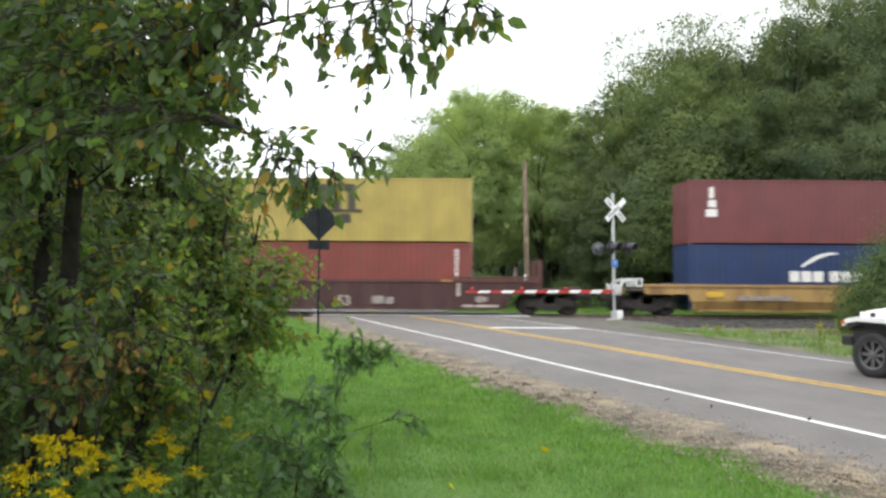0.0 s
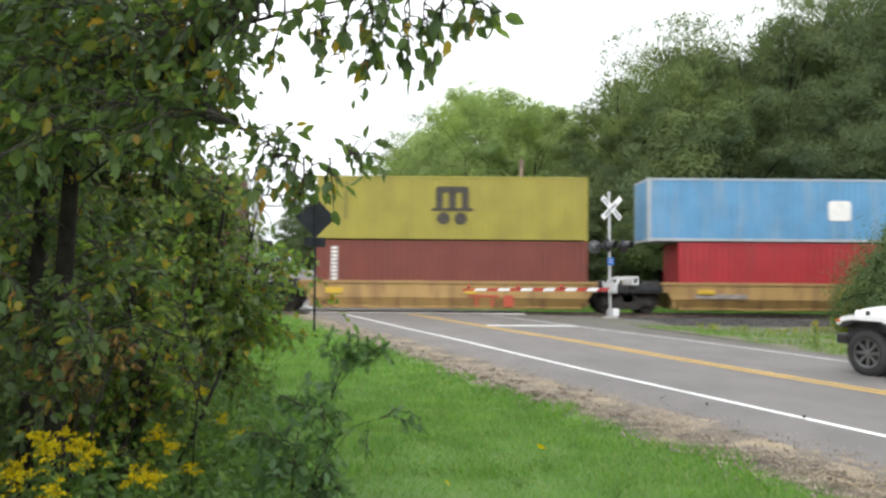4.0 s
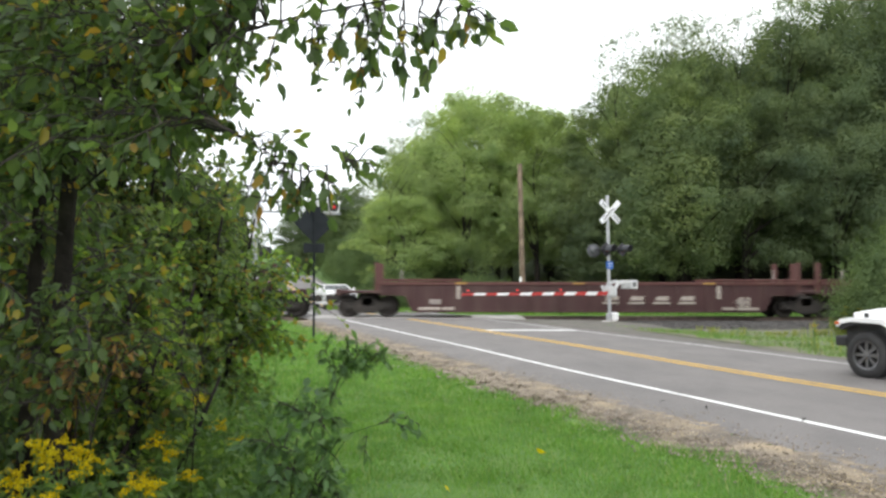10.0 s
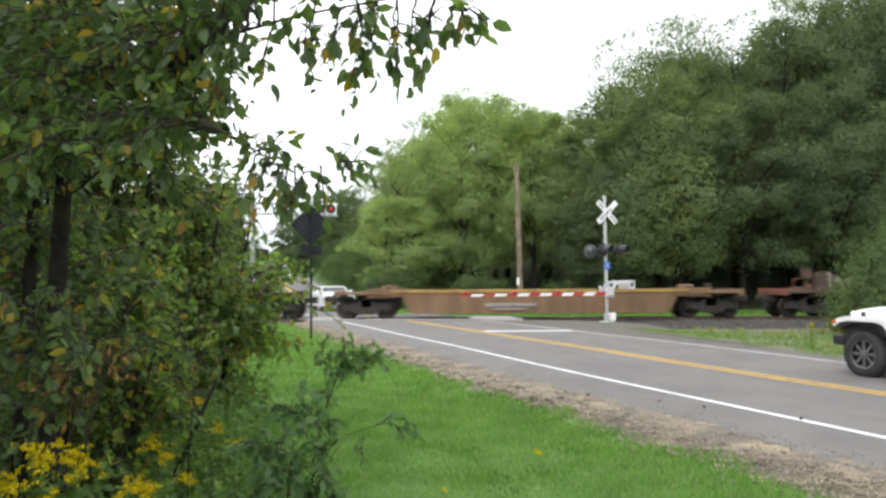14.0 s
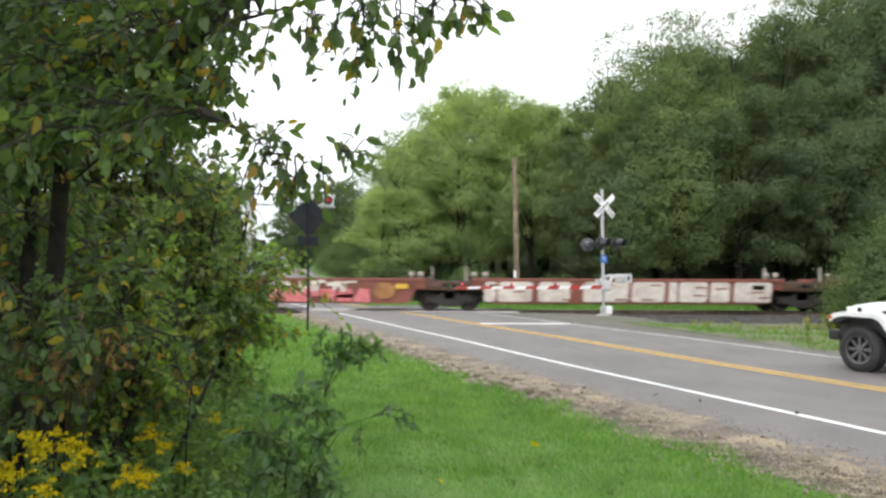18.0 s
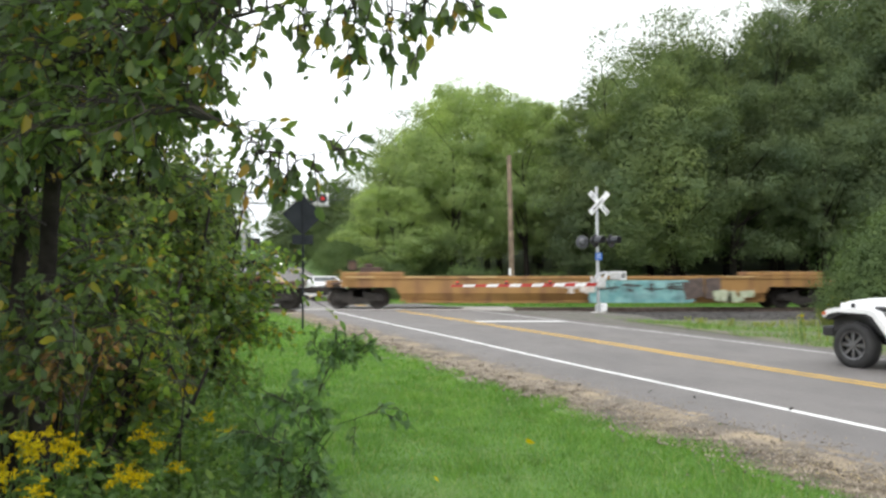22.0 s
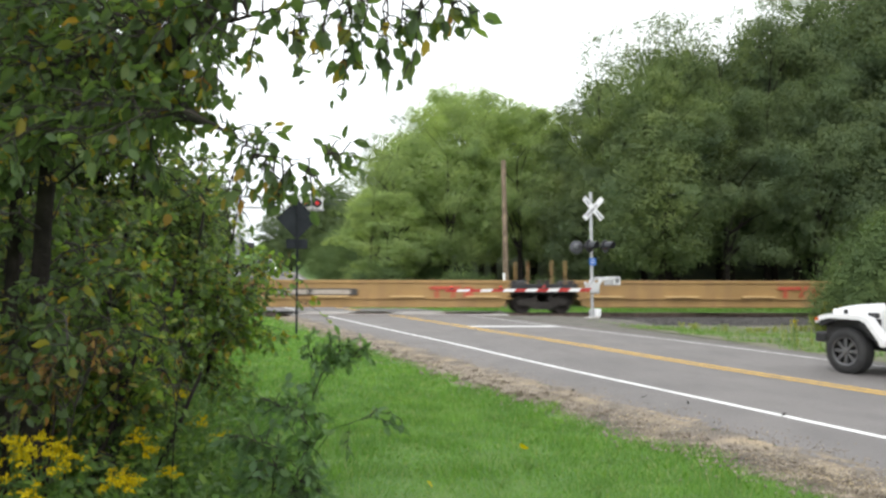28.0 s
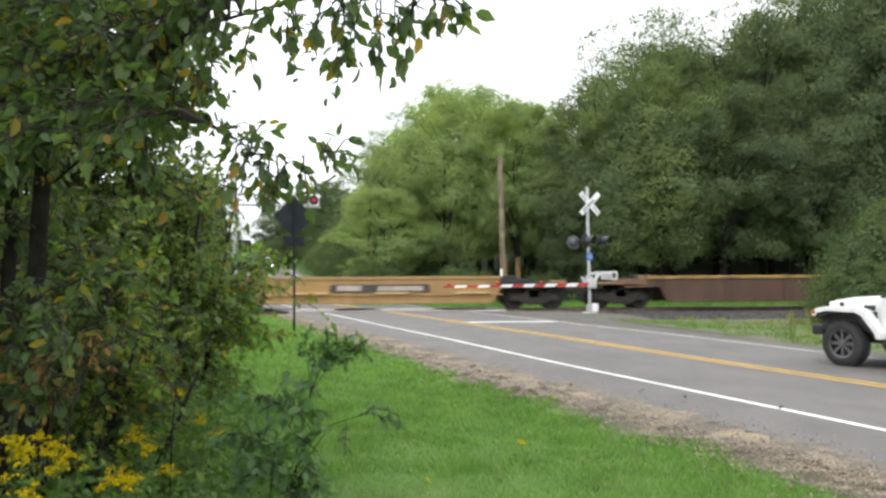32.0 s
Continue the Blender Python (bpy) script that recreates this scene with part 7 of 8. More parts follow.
def build_near_tree():
    rng = np.random.default_rng(77)
    trunk_a = [reach(-0.49, -0.36, 4.3), reach(-0.485, -0.15, 4.3), reach(-0.478, 0.06, 4.25), reach(-0.47, 0.2, 4.2), reach(-0.44, 0.36, 4.1), reach(-0.42, 0.6, 4.0), reach(-0.45, 1.0, 4.2)]
    trunk_b = [reach(-0.525, -0.36, 4.6), reach(-0.52, -0.1, 4.6), reach(-0.51, 0.12, 4.6), reach(-0.54, 0.35, 4.4), reach(-0.58, 0.6, 4.3), reach(-0.62, 0.95, 4.3)]
    limb = [reach(-0.475, 0.17, 4.2), reach(-0.425, 0.227, 4.0), reach(-0.325, 0.284, 3.6), reach(-0.298, 0.302, 3.45), reach(-0.258, 0.324, 3.3), reach(-0.19, 0.343, 3.1), reach(-0.145, 0.353, 3.0), reach(-0.05, 0.37, 2.8), reach(0.05, 0.365, 2.7)]
    low = [reach(-0.46, 0.12, 4.1), reach(-0.38, 0.19, 3.8), reach(-0.3, 0.2, 3.5), reach(-0.25, 0.185, 3.3), reach(-0.2, 0.155, 3.2), reach(-0.16, 0.15, 3.1), reach(-0.11, 0.16, 3.05)]
    ends = []
    # the full crown, filled evenly up to its edge
    while len(ends) < 158:
        q = rng.uniform(-0.14, 0.46)
        r = rng.uniform(-0.66, 0.04)
        y = rng.uniform(2.9, 4.9)
        if q < -0.02 and (r > -0.3 or rng.uniform() < 0.72):
            continue
        if q < 0.14 and -0.66 < r < -0.43 and y < 4.5 and rng.uniform() < 0.86:
            continue
        if q < 0.17 and r > -0.43 and rng.uniform() < 0.86:
            continue
        if q > 0.22 and -0.45 < r < -0.26 and rng.uniform() < 0.45:
            continue
        if r < side_limit(q) - 0.05:
            ends.append(reach(r, q, y))
    # the thin edge of the crown along the top
    for k in range(5):
        r = rng.uniform(-0.27, -0.1)
        ends.append(reach(r, rng.uniform(0.4, 0.44), rng.uniform(2.7, 3.2)))
    for k in range(16):
        ends.append(reach(rng.uniform(-0.38, -0.27), rng.uniform(0.22, 0.37), rng.uniform(3.5, 4.3)))
    for k in range(5):
        ends.append(reach(rng.uniform(-0.34, -0.25), rng.uniform(0.3, 0.385), rng.uniform(3.1, 3.6)))
    for k in range(9):
        ends.append(reach(rng.uniform(-0.35, -0.27), rng.uniform(0.2, 0.3), rng.uniform(3.5, 4.2)))
    # low shoots that hide the feet of the trunks
    for k in range(9):
        ends.append(reach(rng.uniform(-0.56, -0.45), rng.uniform(-0.17, -0.07), rng.uniform(3.8, 4.1)))
    # the rest of the crown, mostly above the view, added to cast shade
    for k in range(18):
        ends.append((rng.uniform(-3.9, -0.9), rng.uniform(2.9, 6.2), rng.uniform(3.7, 6.6)))
    # sprays that hang free against the sky
    sprays = [(-0.159, 0.299, 3.00), (-0.170, 0.309, 3.00), (-0.165, 0.275, 3.00), (-0.138, 0.279, 2.95), (-0.220, 0.282, 3.10), (-0.191, 0.334, 3.05), (-0.116, 0.338, 2.90), (-0.087, 0.335, 2.85), (-0.095, 0.299, 2.90), (-0.081, 0.302, 2.85), (-0.106, 0.274, 2.90), (-0.104, 0.244, 2.90), (-0.059, 0.289, 2.85), (-0.052, 0.281, 2.85), (-0.009, 0.331, 2.75), (0.016, 0.327, 2.70), (0.059, 0.338, 2.65), (0.037, 0.345, 2.70), (-0.015, 0.275, 2.80), (-0.031, 0.320, 2.80), (-0.270, 0.241, 3.25), (-0.281, 0.252, 3.30), (-0.263, 0.231, 3.25), (-0.227, 0.177, 3.20), (-0.245, 0.191, 3.25), (-0.213, 0.152, 3.20), (-0.124, 0.158, 3.10), (-0.099, 0.156, 3.05), (-0.209, 0.181, 3.20), (-0.202, 0.145, 3.20), (-0.191, 0.113, 3.20), (-0.170, 0.129, 3.15), (-0.145, 0.120, 3.10), (-0.184, 0.094, 3.20), (-0.234, 0.081, 3.30), (-0.249, 0.109, 3.30)]
    t = grown("broadleaf_tree", "leafy roadside tree with some yellowing leaves, leaning over the verge", "tree", (-2.1, 4.3, 0.0),
              [(trunk_a, 0.056), (trunk_b, 0.05), (limb[:4], 0.032), (limb[3:6], 0.013), (limb[5:], 0.006), (low[:5], 0.006), (low[4:], 0.003)], ends, 0.068, LEAF_NEAR, 5, 9, 0.2, 5, 0.005, leaf_name="crown")
    # the free sprays belong to the same tree
    rng2 = np.random.default_rng(9)
    bm = bmesh.new()
    ats, ways = [], []
    o = Vector((-2.1, 4.3, 0.0))
    bars = []
    for bar in (limb, low):
        line = [Vector(p) - o for p in bar]
        bars.append([a.lerp(b, f / 4) for a, b in zip(line, line[1:]) for f in range(4)])
    for k, e in enumerate(sprays):
        fine = bars[0] if e[1] > 0.2 else bars[1]
        e = Vector(reach(*e)) - o
        s = min(fine, key=lambda q: (q - e).length)
        pts = bough(bm, s, e, 0.0035, rng2, 0.08)
        tw = twigs_on(bm, pts, rng2, 5 if e.z > 2.3 else 6, 0.1, 0.35, 0.35)
        a, w = leaves_on(tw + [[pts[-2], pts[-2].lerp(pts[-1], 0.5), pts[-1]]], rng2, 2)
        ats.append(a)
        ways.append(w)
    part("hanging_branchwork", bm, TWIG, t)["kind"] = "stuff"
    v, f = broad_leaves(np.concatenate(ats), np.concatenate(ways), 0.064, rng2, 0.62, 0.5)
    put("hanging_leaves", fast_mesh("hanging_leaves", v, f, LEAF_NEAR), t)["kind"] = "stuff"


def build_thicket():
    """Tangled shrubs under and behind the tree."""
    rng = np.random.default_rng(31)
    # shrubs (-3.5, 3.7) and (-4.0, 4.9) stand unseen, added for their shade
    for k, (x, y, h, w) in enumerate(((-2.35, 4.75, 1.5, 0.7), (-2.05, 5.0, 1.2, 0.5), (-3.0, 5.6, 2.3, 1.2), (-4.2, 7.0, 5.0, 1.6), (-3.3, 7.4, 4.2, 1.2), (-2.75, 7.7, 3.3, 0.95), (-4.9, 8.6, 6.0, 1.8), (-2.6, 6.2, 2.0, 0.8), (-4.1, 7.5, 3.4, 1.5), (-3.3, 8.2, 2.6, 1.1), (-2.6, 8.0, 1.9, 0.7), (-5.5, 9.5, 4.2, 1.9), (-4.0, 10.5, 3.0, 1.6), (-3.5, 10.8, 2.1, 0.9), (-3.5, 3.7, 3.4, 0.75), (-4.0, 4.9, 4.2, 0.9), (-3.05, 6.9, 3.5, 0.75), (-4.1, 8.0, 5.0, 1.3), (-3.6, 7.9, 4.4, 1.0), (-2.62, 8.3, 2.9, 0.72), (-3.5, 6.4, 3.0, 0.8), (-7.5, 13.5, 5.0, 2.4), (-5.2, 14.0, 3.4, 2.0))):
        z = float(land(x, y))
        ends = []
        while len(ends) < int(26 + 18 * h):
            a, rr, f = rng.uniform(0, 6.283), math.sqrt(rng.uniform(0.05, 1)), rng.uniform(0.08, 1.0)
            wid = w * math.sin(math.pi * (0.2 + 0.72 * f)) ** 0.6
            ends.append((x + rr * wid * math.cos(a), y + rr * wid * math.sin(a), z + f * h))
        stems = [([(x + dx, y, z - 0.05), (x + dx * 2, y + dx, z + h * 0.4), (x + dx * 3, y + dx, z + h * 0.8)], 0.025) for dx in (-0.15, 0.05, 0.2)]
        # leaf tone set by place: dark for deep shade at left, paler where sunlit
        grown("thicket_shrub", "tangled shrub with green and yellowing leaves", "shrub", (x, y, z), stems, ends, 0.046 + 0.0035 * y, LEAF_NEAR if x / y < -0.47 else LEAF_MID_LIT if h > 2.8 else LEAF_MIX, 40 + k, 8, 0.16 + 0.012 * y, 6, 0.006, 0.66, 0.4)


def build_dead_branch():
    """A broken bough with withered leaves that hangs in the thicket before the trunks."""
    rng = np.random.default_rng(12)
    ends = [(-1.71 + rng.normal(0, 0.09), 4.0 + rng.normal(0, 0.1), 1.24 + rng.normal(0, 0.07)) for k in range(6)] + [(-2.0 + rng.normal(0, 0.08), 3.95, 1.13 + rng.normal(0, 0.06)) for k in range(3)]
    grown("shrub", "withered shrub with orange-brown dead leaves", "shrub", (-1.9, 4.1, 0.0), [([(-1.9, 4.1, -0.04), (-1.92, 4.1, 0.5), (-1.85, 4.05, 1.0)], 0.012), ([(-1.85, 4.1, 0.0), (-1.8, 4.05, 0.7), (-1.72, 4.0, 1.05)], 0.006)], ends, 0.05, LEAF_RUST, 71, 5, 0.09, 4, 0.003, 0.5, 0.6)
    ends = [(rng.uniform(-1.75, -1.3), rng.uniform(4.4, 5.0), rng.uniform(1.15, 1.5)) for k in range(7)]
    grown("shrub", "slender shrub with yellow-green leaves", "shrub", (-1.5, 4.75, 0.0), [([(-1.5, 4.75, -0.04), (-1.48, 4.75, 0.7), (-1.42, 4.7, 1.2)], 0.006)], ends, 0.052, LEAF_YELLOW, 72, 5, 0.12, 3, 0.002, 0.6, 0.5)
    # boughs of a taller shrub that lean out over the grass
    ends = [(-1.95 + rng.normal(0, 0.3), 8.6 + rng.normal(0, 0.35), rng.uniform(0.85, 1.95)) for k in range(44)]
    grown("thicket_shrub", "leaning shrub with green and yellowing leaves", "shrub", (-2.6, 8.6, 0.0), [([(-2.6, 8.6, -0.05), (-2.45, 8.6, 0.7), (-2.2, 8.6, 1.4), (-1.95, 8.6, 1.8)], 0.022)], ends, 0.076, LEAF_MIX, 73, 7, 0.22, 5, 0.005, 0.62, 0.5)


def weed_plant(seed, h, leaf, n_stems, label, name="weed", spread=0.18, flower=False, mat=LEAF_WEED, dense=42):
    """A leafy herb on thin stems, with plumes of yellow florets where it flowers."""
    rng = np.random.default_rng(seed)
    t = thing(name, 0, 0, -500, label, "wildflower" if flower else "weed", "goldenrod by the verge" if flower else "weeds in the verge")
    ats, ways = [], []
    for k in range(n_stems):
        fl = []
        a, rr = rng.uniform(0, 6.283), spread * rng.uniform(0.2, 1)
        hh = h * rng.uniform(0.75, 1.08)
        p0 = Vector((rr * 0.4 * math.cos(a), rr * 0.4 * math.sin(a), -0.04))
        p1 = Vector((rr * math.cos(a), rr * math.sin(a), hh * 0.55))
        p2 = Vector((rr * 1.5 * math.cos(a) + rng.normal(0, 0.03), rr * 1.5 * math.sin(a) + rng.normal(0, 0.03), hh))
        part("stem", pipe(bmesh.new(), [p0, p1, p2], [0.005, 0.004, 0.002], 5), mat, t)
        for j in range(int(hh * dense)):
            f = rng.uniform(0.12, 0.98 if not flower else 0.85)
            c = p0.lerp(p1, f * 2) if f < 0.5 else p1.lerp(p2, f * 2 - 1)
            b = rng.uniform(0, 6.283)
            ats.append(c)
            ways.append((math.cos(b), math.sin(b), 0.35))
        if flower:
            for j in range(9):
                b = rng.uniform(0, 6.283)
                L = rng.uniform(0.06, 0.16)
                root = p1.lerp(p2, rng.uniform(0.72, 1.0))
                for q in range(20):
                    u = rng.uniform(0, 1)
                    fl.append(root + Vector((math.cos(b) * L * u, math.sin(b) * L * u, 0.07 * u - 0.055 * u * u + 0.012)) + Vector(rng.normal(0, 0.006, 3)))
            v, f = leaf_cards(np.array(fl), 0.016, rng, None, 0.8, 0.0)
            put("flower_plume", fast_mesh("flower_plume", v, f, PETAL), t, label="bright yellow flower plume")
    v, f = broad_leaves(np.array(ats), np.array(ways), leaf, rng, 0.3 if flower else 0.5, 0.25)
    put("leaves", fast_mesh("leaves", v, f, mat), t)
    return t


def build_weeds():
    rng = random.Random(8)
    gold = [weed_plant(s, 0.92, 0.085, n, "tall goldenrod with bright yellow flower plumes", "goldenrod", 0.13, True) for s, n in ((1, 4), (2, 5), (3, 3))]
    single = weed_plant(8, 0.92, 0.085, 1, "single stem of goldenrod with a yellow plume", "goldenrod", 0.05, True)
    weeds = [weed_plant(s, h, l, n, "leafy green weed in the verge", spread=sp) for s, h, l, n, sp in ((4, 0.75, 0.066, 7, 0.22), (5, 0.5, 0.06, 9, 0.25), (6, 0.95, 0.07, 6, 0.2), (7, 0.3, 0.05, 10, 0.24))]

    thin = weed_plant(10, 0.9, 0.06, 2, "slender green herb in the long grass", spread=0.12, dense=30)
    pale = weed_plant(11, 0.95, 0.075, 3, "pale yellow-green weed with dry stalks", spread=0.16, mat=LEAF_PALE, dense=24)
    bushy = weed_plant(9, 0.85, 0.11, 10, "bushy yellow-green weed beside the track", spread=0.4, mat=LEAF_PALE, dense=42)
    weeds.append(bushy)

    def setp(kind, x, y, sc, squash=1.0):
        copy_thing(kind, pose(x, y, float(land(x, y)), 0, 0, rng.uniform(0, 360)) @ Matrix.Diagonal((sc, sc, sc * squash, 1)))

    for x, y, sc in ((-1.86, 3.74, 0.9), (-1.76, 3.72, 0.88)):
        setp(rng.choice(gold), x, y, sc)
    for x, y, sc in ((-1.98, 3.7, 0.9), (-1.44, 3.78, 0.84), (-1.4, 3.8, 0.82), (-1.62, 4.6, 0.86), (-1.55, 4.5, 0.8), (-1.45, 5.2, 0.82), (-1.6, 3.6, 0.7), (-1.82, 3.5, 0.66), (-1.38, 4.3, 0.7), (-1.7, 5.5, 1.0), (-1.25, 5.0, 0.75), (-1.5, 4.1, 0.74)):
        setp(single, x, y, sc)
    # dense weeds in front of and beneath the thicket
    for k in range(150):
        y = 3.3 + 4.6 * rng.random() ** 1.2
        lim = -0.6 - 0.05 * (y - 3.5) if y < 4.9 else -1.35 - 0.25 * (y - 4.9)
        x = lim - abs(rng.gauss(0, 0.85)) - 0.05
        if x < -0.66 * y - 0.4:
            continue
        edge = lim - x
        kind = weeds[3] if edge < 0.15 else rng.choice(weeds[:3]) if x / y < -0.36 else rng.choice((weeds[1], weeds[3], weeds[3]))
        setp(kind, x, y, rng.uniform(0.7, 1.1))
    # slender herbs standing clear in the long grass beside the thicket
    for k in range(34):
        y = rng.uniform(4.7, 7.2)
        x = rng.uniform(-0.3, -0.17) * y
        setp(thin if x / y < -0.21 else weeds[3], x, y, rng.uniform(0.55, 1.05))
    # tall weeds between road and track, behind the car
    for k in range(22):
        x, y = rng.gauss(14.3, 0.7), rng.uniform(26.2, 28.2)
        setp(gold[k % 3] if k % 3 == 0 else bushy, x, y, rng.uniform(0.45, 1.1) if k % 3 else rng.uniform(0.8, 1.15))
    # dry pale stalks on the far verge, before the waiting car's nose
    for k in range(15):
        x, y = 9.3 + rng.uniform(-0.55, 0.75), rng.uniform(17.2, 20.5)
        setp(gold[2] if k % 5 == 0 else pale, x, y, rng.uniform(0.45, 0.95))
    for k in range(20):
        x, y = rng.uniform(8.6, 14.5), rng.uniform(25.2, 29.0)
        setp(bushy, x, y, rng.uniform(0.18, 0.4))
    for k in range(14):
        x, y = rng.uniform(3, 9), rng.uniform(43.5, 46.5)
        setp(rng.choice(weeds[:3]), x, y, rng.uniform(1.0, 1.7))
    # broad-leaved tufts in the mown grass
    for k in range(30):
        y = rng.uniform(4.6, 14)
        x = rng.uniform(-0.12 * y, float(edge_x(y)) - 2.7)
        setp(weeds[3], x, y, rng.uniform(0.22, 0.4), 0.8)
    for ob in gold + [single, thin, pale] + weeds:
        for o in (*ob.children_recursive, ob):
            bpy.data.objects.remove(o)
    # two saplings that stand clear of the thicket
    grown("sapling", "slender sapling with dark green compound leaves", "sapling", (-0.83, 5.2, 0.0), [([(-0.83, 5.2, -0.03), (-0.82, 5.2, 0.45), (-0.72, 5.15, 0.85), (-0.6, 5.1, 1.13)], 0.007)],
          [(-0.48, 5.1, 1.2), (-0.36, 5.1, 1.17), (-0.55, 5.05, 1.1), (-0.78, 5.2, 0.9), (-0.6, 5.1, 1.18), (-0.5, 5.1, 1.15), (-0.42, 5.1, 1.1), (-0.68, 5.0, 1.05), (-0.9, 5.2, 0.8), (-0.7, 5.2, 0.7), (-0.75, 5.1, 1.2)], 0.058, LEAF_SAPLING, 61, 7, 0.1, 6, 0.0018, 0.52, 0.3)
    grown("sapling", "bushy young sapling with dark leaves in the grass", "sapling", (-0.85, 4.4, 0.0), [([(-0.85, 4.4, -0.03), (-0.84, 4.4, 0.35), (-0.8, 4.4, 0.75)], 0.008), ([(-0.85, 4.4, -0.03), (-0.72, 4.35, 0.5), (-0.55, 4.3, 0.78)], 0.004)],
          [(-0.9, 4.4, 0.95), (-0.75, 4.4, 0.9), (-0.6, 4.35, 0.55), (-0.55, 4.3, 0.45), (-0.7, 4.3, 0.35), (-0.95, 4.4, 0.7), (-1.0, 4.3, 0.5), (-0.8, 4.3, 0.6), (-0.62, 4.3, 0.7), (-0.5, 4.3, 0.3), (-0.85, 4.2, 0.3), (-1.1, 4.3, 0.75)], 0.07, LEAF_SAPLING, 62, 10, 0.13, 6, 0.0016, 0.55, 0.35)
    grown("sapling", "thin leaning twig of a sapling over the grass", "sapling", (-0.82, 4.36, 0.0), [([(-0.82, 4.36, -0.03), (-0.7, 4.35, 0.5), (-0.5, 4.33, 0.79), (-0.3, 4.3, 0.86)], 0.003)],
          [(-0.2, 4.3, 0.82), (-0.12, 4.3, 0.84), (-0.42, 4.3, 0.66)], 0.062, LEAF_SAPLING, 63, 3, 0.06, 3, 0.0015, 0.55, 0.4)


build_near_tree()
build_thicket()
build_dead_branch()
build_weeds()

# ---- grass, stones and litter ----
GRASS_BLADE = leaf_material("grass_blades", [(0.0, (0.095, 0.195, 0.045)), (0.5, (0.135, 0.26, 0.062)), (0.88, (0.17, 0.305, 0.08)), (0.96, (0.26, 0.32, 0.13)), (1.0, (0.36, 0.34, 0.2))], 0.48, 0.55, 1.5, 0.3, ((0.62, 0.7, 0.66), (1.22, 1.16, 1.1)))

GRASS_DRY = leaf_material("rough_grass_blades", [(0.0, (0.09, 0.165, 0.045)), (0.6, (0.135, 0.245, 0.066)), (0.86, (0.17, 0.275, 0.085)), (0.95, (0.3, 0.29, 0.15)), (1.0, (0.38, 0.34, 0.22))], 0.4, 0.6, 1.1)

STRAW = leaf_material("straw", [(0.0, (0.2, 0.15, 0.08)), (0.5, (0.36, 0.28, 0.16)), (1.0, (0.48, 0.4, 0.25))], 0.25, 0.7, 2.0)


def blades(x, y, h, w, rng):
    n = len(x)
    z = land(x, y)
    a = rng.uniform(0, 2 * math.pi, n)
    lean = rng.uniform(0.2, 1.6, n) * h
    dx, dy = np.cos(a), np.sin(a)
    p0 = np.stack([x - dy * w, y + dx * w, z - 0.01], 1)
    p1 = np.stack([x + dy * w, y - dx * w, z - 0.01], 1)
    p2 = np.stack([x + dx * lean, y + dy * lean, z + h], 1)
    return np.stack([p0, p1, p2], 1).reshape(-1, 3)


def build_grass():
    rng = np.random.default_rng(2)
    out = []
    # (y from, y to, blades, height, half width)
    for y0, y1, n, h, w in ((3.2, 6.5, 70000, 0.05, 0.0035), (6.5, 11, 80000, 0.055, 0.005), (11, 19, 60000, 0.065, 0.008), (19, 33, 40000, 0.08, 0.012)):
        y = rng.uniform(y0, y1, n)
        lim = edge_x(y) - 2.4 + 0.2 * np.sin(y * 1.9) + 0.14 * np.sin(y * 4.3 + 1)
        left = np.maximum(-0.42 * y - 0.8, lim - 12)
        x = left + (lim - left) * rng.uniform(0, 1, n) ** 0.85
        tuft = 0.5 + 0.5 * np.sin(x * 3.7 + 1.9 * np.sin(y * 2.3)) * np.sin(y * 2.9 + 1.7 * np.sin(x * 1.9))
        broad = 0.5 + 0.5 * np.sin(x * 0.9 + 1.3 * np.sin(y * 0.6))
        hh = h * rng.uniform(0.45, 1.5, n) * (0.45 + 0.75 * tuft ** 2 + 0.35 * broad) * np.where(rng.uniform(0, 1, n) < 0.03, 1.7, 1.0)
        out.append(blades(x, y, hh, w * rng.uniform(0.7, 1.5, n), rng))
        # stray blades in the gravel
        m = n // 14
        y = rng.uniform(y0, y1, m)
        x = edge_x(y) - 2.45 + np.abs(rng.normal(0, 0.3, m))
        out.append(blades(x, y, h * rng.uniform(0.3, 1.0, m), np.full(m, w), rng))
    # the verge round and behind the eye
    y = rng.uniform(-6, 3.2, 45000)
    x = -6 + (edge_x(y) - 2.5 + 6) * rng.uniform(0, 1, 45000)
    out.append(blades(x, y, 0.05 * rng.uniform(0.5, 1.5, 45000), np.full(45000, 0.006), rng))
    # rough grass between road and track, and beyond
    n = 15000
    y = rng.uniform(14, 29.6, n)
    x = edge_x(y) + LANES + 1.25 + 1.75 * smooth_step(16, 27, y) + np.abs(rng.normal(0, 3.0, n)) + 0.3 * np.sin(y * 2.3)
    keep = np.sin(x * 1.7 + 2 * np.sin(y * 0.9)) + np.sin(y * 2.3 + x * 0.6) + rng.normal(0, 0.7, n) > -0.5
    x, y = x[keep], y[keep]
    dry = blades(x, y, 0.12 * rng.uniform(0.4, 1.6, len(x)), np.full(len(x), 0.011), rng)
    ob = new("rough_grass", fast_mesh("rough_grass", dry, np.arange(len(dry)).reshape(-1, 3), GRASS_DRY))
    tagged(ob, "thin patchy grass with dry blades beside the track", "grass", kind="stuff")
    y = rng.uniform(41.5, 47, 22000)
    x = rng.uniform(-4, 30, 22000)
    out.append(blades(x, y, 0.22 * rng.uniform(0.4, 1.4, 22000), np.full(22000, 0.02), rng))
    v = np.concatenate(out)
    ob = new("grass", fast_mesh("grass", v, np.arange(len(v)).reshape(-1, 3), GRASS_BLADE))
    tagged(ob, "short green mown grass with a few dry blades", "grass", kind="stuff")


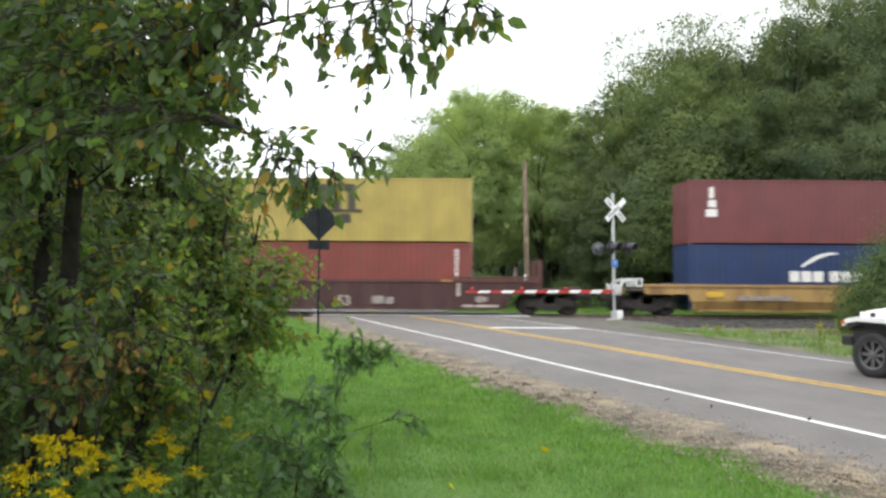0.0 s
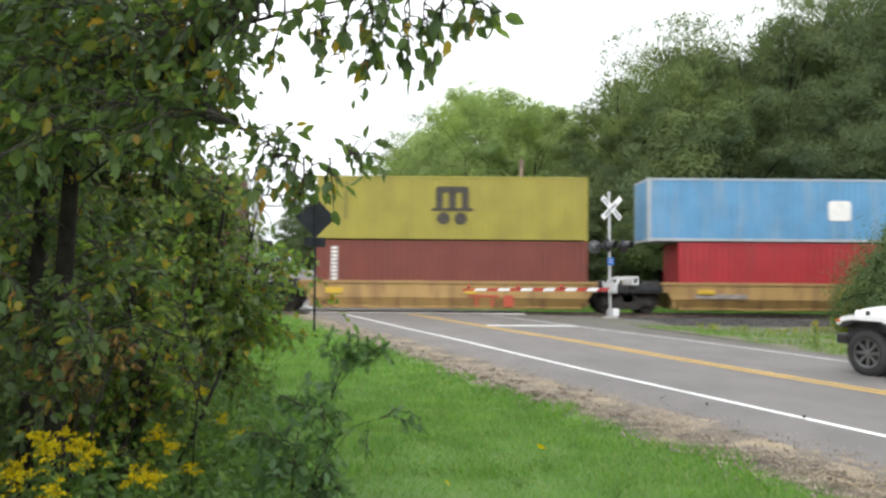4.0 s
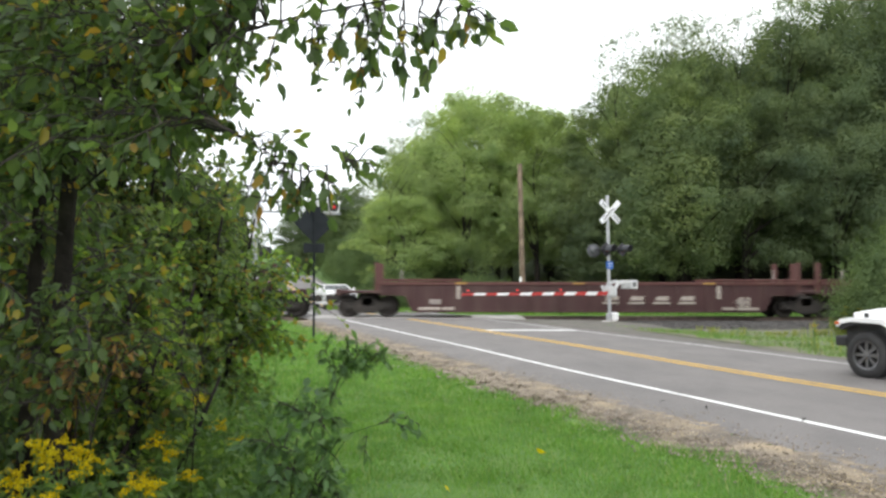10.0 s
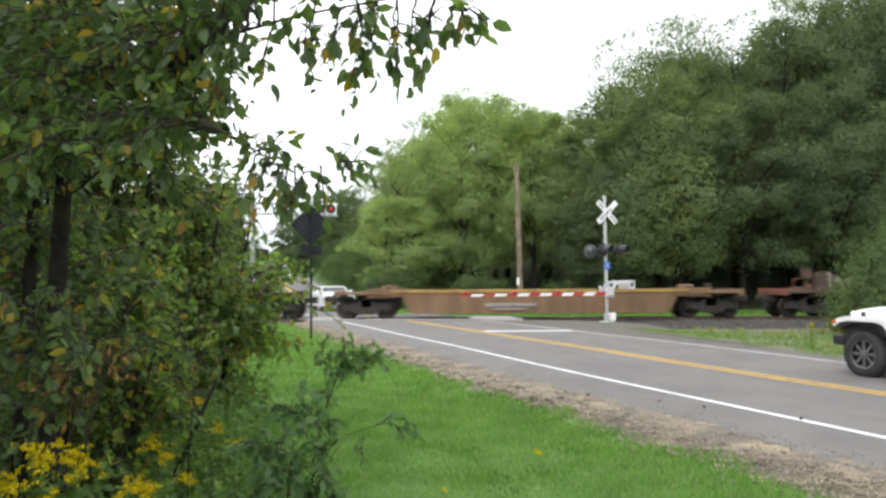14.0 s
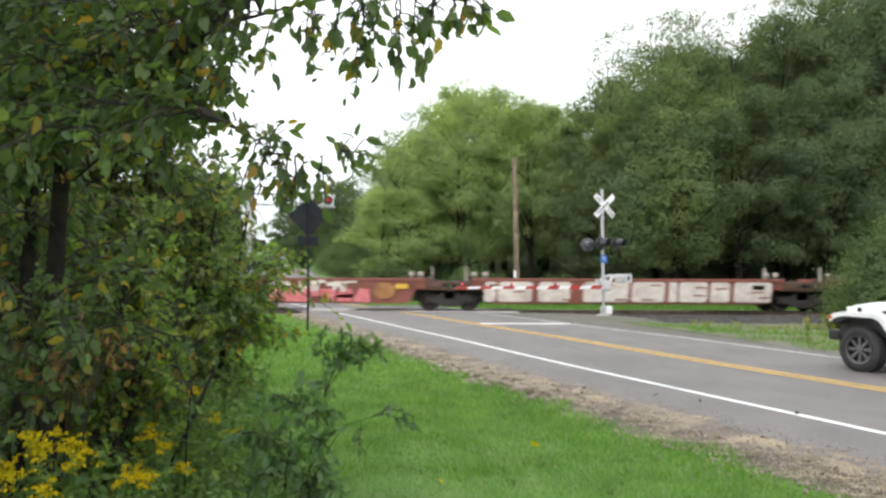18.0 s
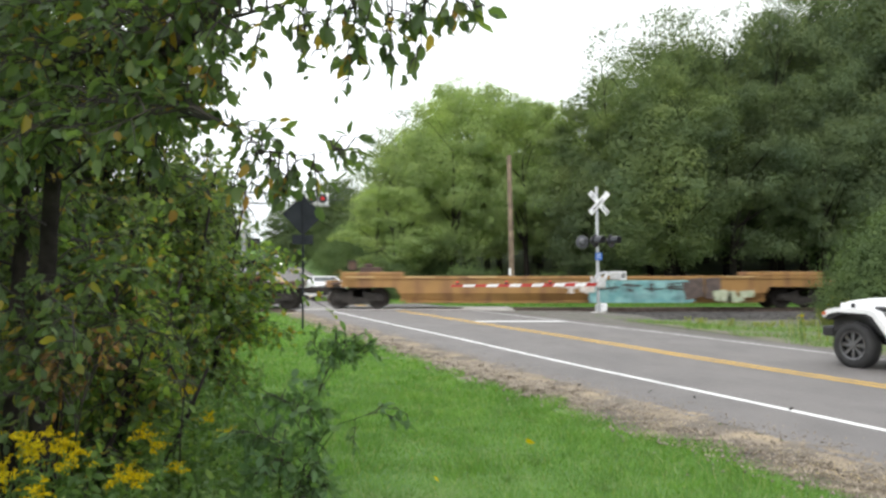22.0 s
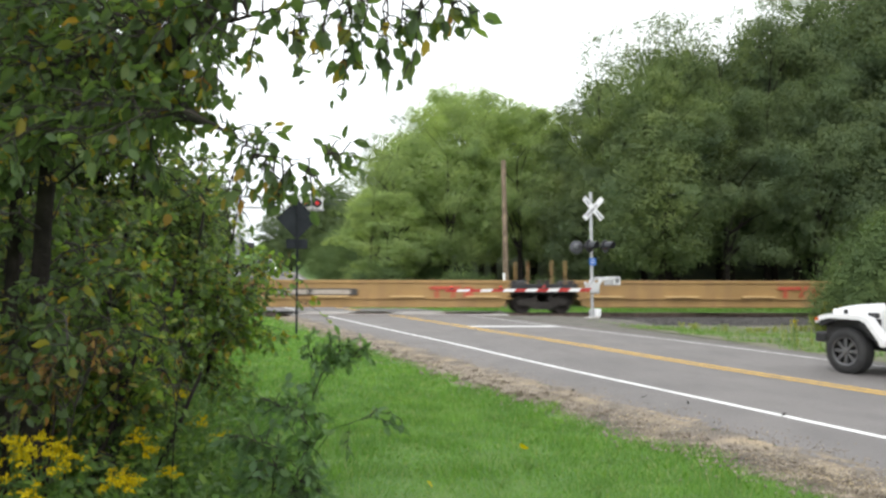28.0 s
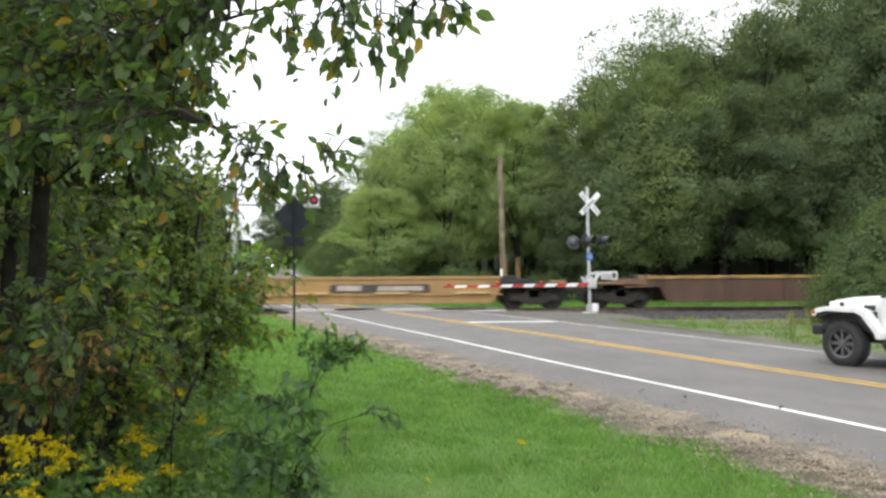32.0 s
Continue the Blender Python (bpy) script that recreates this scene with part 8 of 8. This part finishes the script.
def rock_mesh(seed, mat):
    rng = np.random.default_rng(seed)
    bm = bmesh.new()
    bmesh.ops.create_icosphere(bm, subdivisions=1, radius=1.0)
    for v in bm.verts:
        v.co *= rng.uniform(0.7, 1.15)
        v.co.z *= 0.6
        v.co.x *= 1.25
    return mesh_of("stone", bm, mat)


def build_stones():
    rng = random.Random(14)
    shapes = [rock_mesh(s, PALE_STONE) for s in range(6)]
    rip = thing("riprap", 0, 0, 0, "pale broken stones strewn along the road's edge", "stones", kind="structure")
    for k in range(290):
        y = 10.3 + 6.5 * (k / 290) + rng.uniform(-0.3, 0.3) if k < 210 else rng.uniform(16.5, 24)
        x = float(edge_x(y)) - 2.0 + rng.gauss(0, 0.24)
        r = rng.uniform(0.04, 0.105) if y > 11 else rng.uniform(0.03, 0.07)
        put("stone", rng.choice(shapes), rip, pose(x, y, float(road_height(y)) - 0.035 + r * 0.2, rng.uniform(-25, 25), rng.uniform(-25, 25), rng.uniform(0, 360)) @ Matrix.Diagonal((r, r, r, 1)))
    # small gravel, far too many to count
    grng = np.random.default_rng(4)

    def scatter(name, label, n, place, size, mat, cat):
        tet = np.array([(1, 0, -0.3), (-0.5, 0.87, -0.3), (-0.5, -0.87, -0.3), (0.1, 0.1, 0.75)])
        tri = np.array([(0, 1, 3), (1, 2, 3), (2, 0, 3), (0, 2, 1)])
        c = place(n)
        s = size * grng.uniform(0.4, 1.5, (n, 1, 1))
        a = grng.uniform(0, 6.283, n)
        rot = np.stack([np.stack([np.cos(a), -np.sin(a), 0 * a], 1), np.stack([np.sin(a), np.cos(a), 0 * a], 1), np.stack([0 * a, 0 * a, 1 + 0 * a], 1)], 1)
        pts = np.einsum("nij,kj->nki", rot, tet) * grng.uniform(0.6, 1.3, (n, 4, 3)) * s + c[:, None, :]
        f = (np.arange(n)[:, None, None] * 4 + tri).reshape(-1, 3)
        ob = new(name, fast_mesh(name, pts.reshape(-1, 3), f, mat))
        tagged(ob, label, cat, kind="stuff")

    def shoulder(n):
        y = 5.5 + 26 * grng.uniform(0, 1, n) ** 1.5
        x = edge_x(y) - 1.95 + grng.normal(0, 0.32, n)
        return np.stack([x, y, road_height(y) - 0.012], 1)

    def bank(n):
        x = grng.uniform(5.4, 26, n)
        d = -grng.uniform(1.2, 6.6, n)
        z = np.interp(d, [-6.8, -4.6, -3.2, -1.9, 0], [-0.3, -0.16, -0.12, -0.09, -0.08])
        return np.stack([x, TRACK_Y + d, z + 0.02], 1)

    scatter("gravel", "tan gravel and dry bits on the shoulder", 9000, shoulder, 0.018, PALE_STONE, "gravel")
    sy = 5.5 + 24 * grng.uniform(0, 1, 5200) ** 1.4
    sx = edge_x(sy) - 2.05 + grng.normal(0, 0.27, 5200)
    keep = np.sin(sy * 3.1) + np.sin(sy * 7.3 + sx * 4) + grng.normal(0, 0.5, 5200) > 0.1
    straw = blades(sx[keep], sy[keep], 0.035 * grng.uniform(0.3, 1.5, keep.sum()), np.full(keep.sum(), 0.006), grng)
    straw[:, 2] = np.maximum(straw[:, 2], 0) + 0.03
    ob = new("straw", fast_mesh("straw", straw, np.arange(len(straw)).reshape(-1, 3), STRAW))
    tagged(ob, "dry straw scattered on the gravel shoulder", "dry grass", kind="stuff")
    def spill(n):
        y = 5.5 + 24 * grng.uniform(0, 1, n) ** 1.5
        return np.stack([edge_x(y) - 1.35 + grng.normal(0, 0.3, n), y, road_height(y) + 0.004], 1)

    scatter("gravel", "loose gravel spilled on the asphalt edge", 3500, spill, 0.012, PALE_STONE, "gravel")
    scatter("ballast", "grey crushed stones beside the rails", 30000, bank, 0.045, BALLAST, "ballast")
    # fallen leaves on the grass and dark scraps on the shoulder
    lrng = np.random.default_rng(6)
    for x, y, n, mat, label in ((0.02, 6.2, 1, PETAL, "fallen yellow-brown leaf on the grass"), (0.9, 7.6, 1, PETAL, "fallen yellow-brown leaf on the grass"), (4.2, 9.3, 1, BARK, "dark scrap on the shoulder"), (2.9, 10.6, 1, BARK, "dark scrap on the shoulder"), (3.4, 10.2, 1, BARK, "dark scrap on the shoulder"), (2.1, 11.4, 1, BARK, "dark scrap on the shoulder")):
        v, f = broad_leaves(np.array([(0, 0, 0.0)]), np.array([(1.0, 0.2, 0.35)]), 0.09, lrng, 0.6, 0.1)
        ob = new("litter", fast_mesh("litter", v, f, mat))
        ob.location = (x, y, float(land(x, y)) + (0.06 if mat is PETAL else 0.09))
        tagged(ob, label, "litter")


build_grass()
build_stones()


def motions():
    """The train rolls by at an even speed."""
    for ob, s, z in MOVING:
        walk(ob, [(0.0, pose(s, TRACK_Y, RAIL_TOP + z)), (32.0, pose(s - SPEED * 32.0, TRACK_Y, RAIL_TOP + z))])


motions()
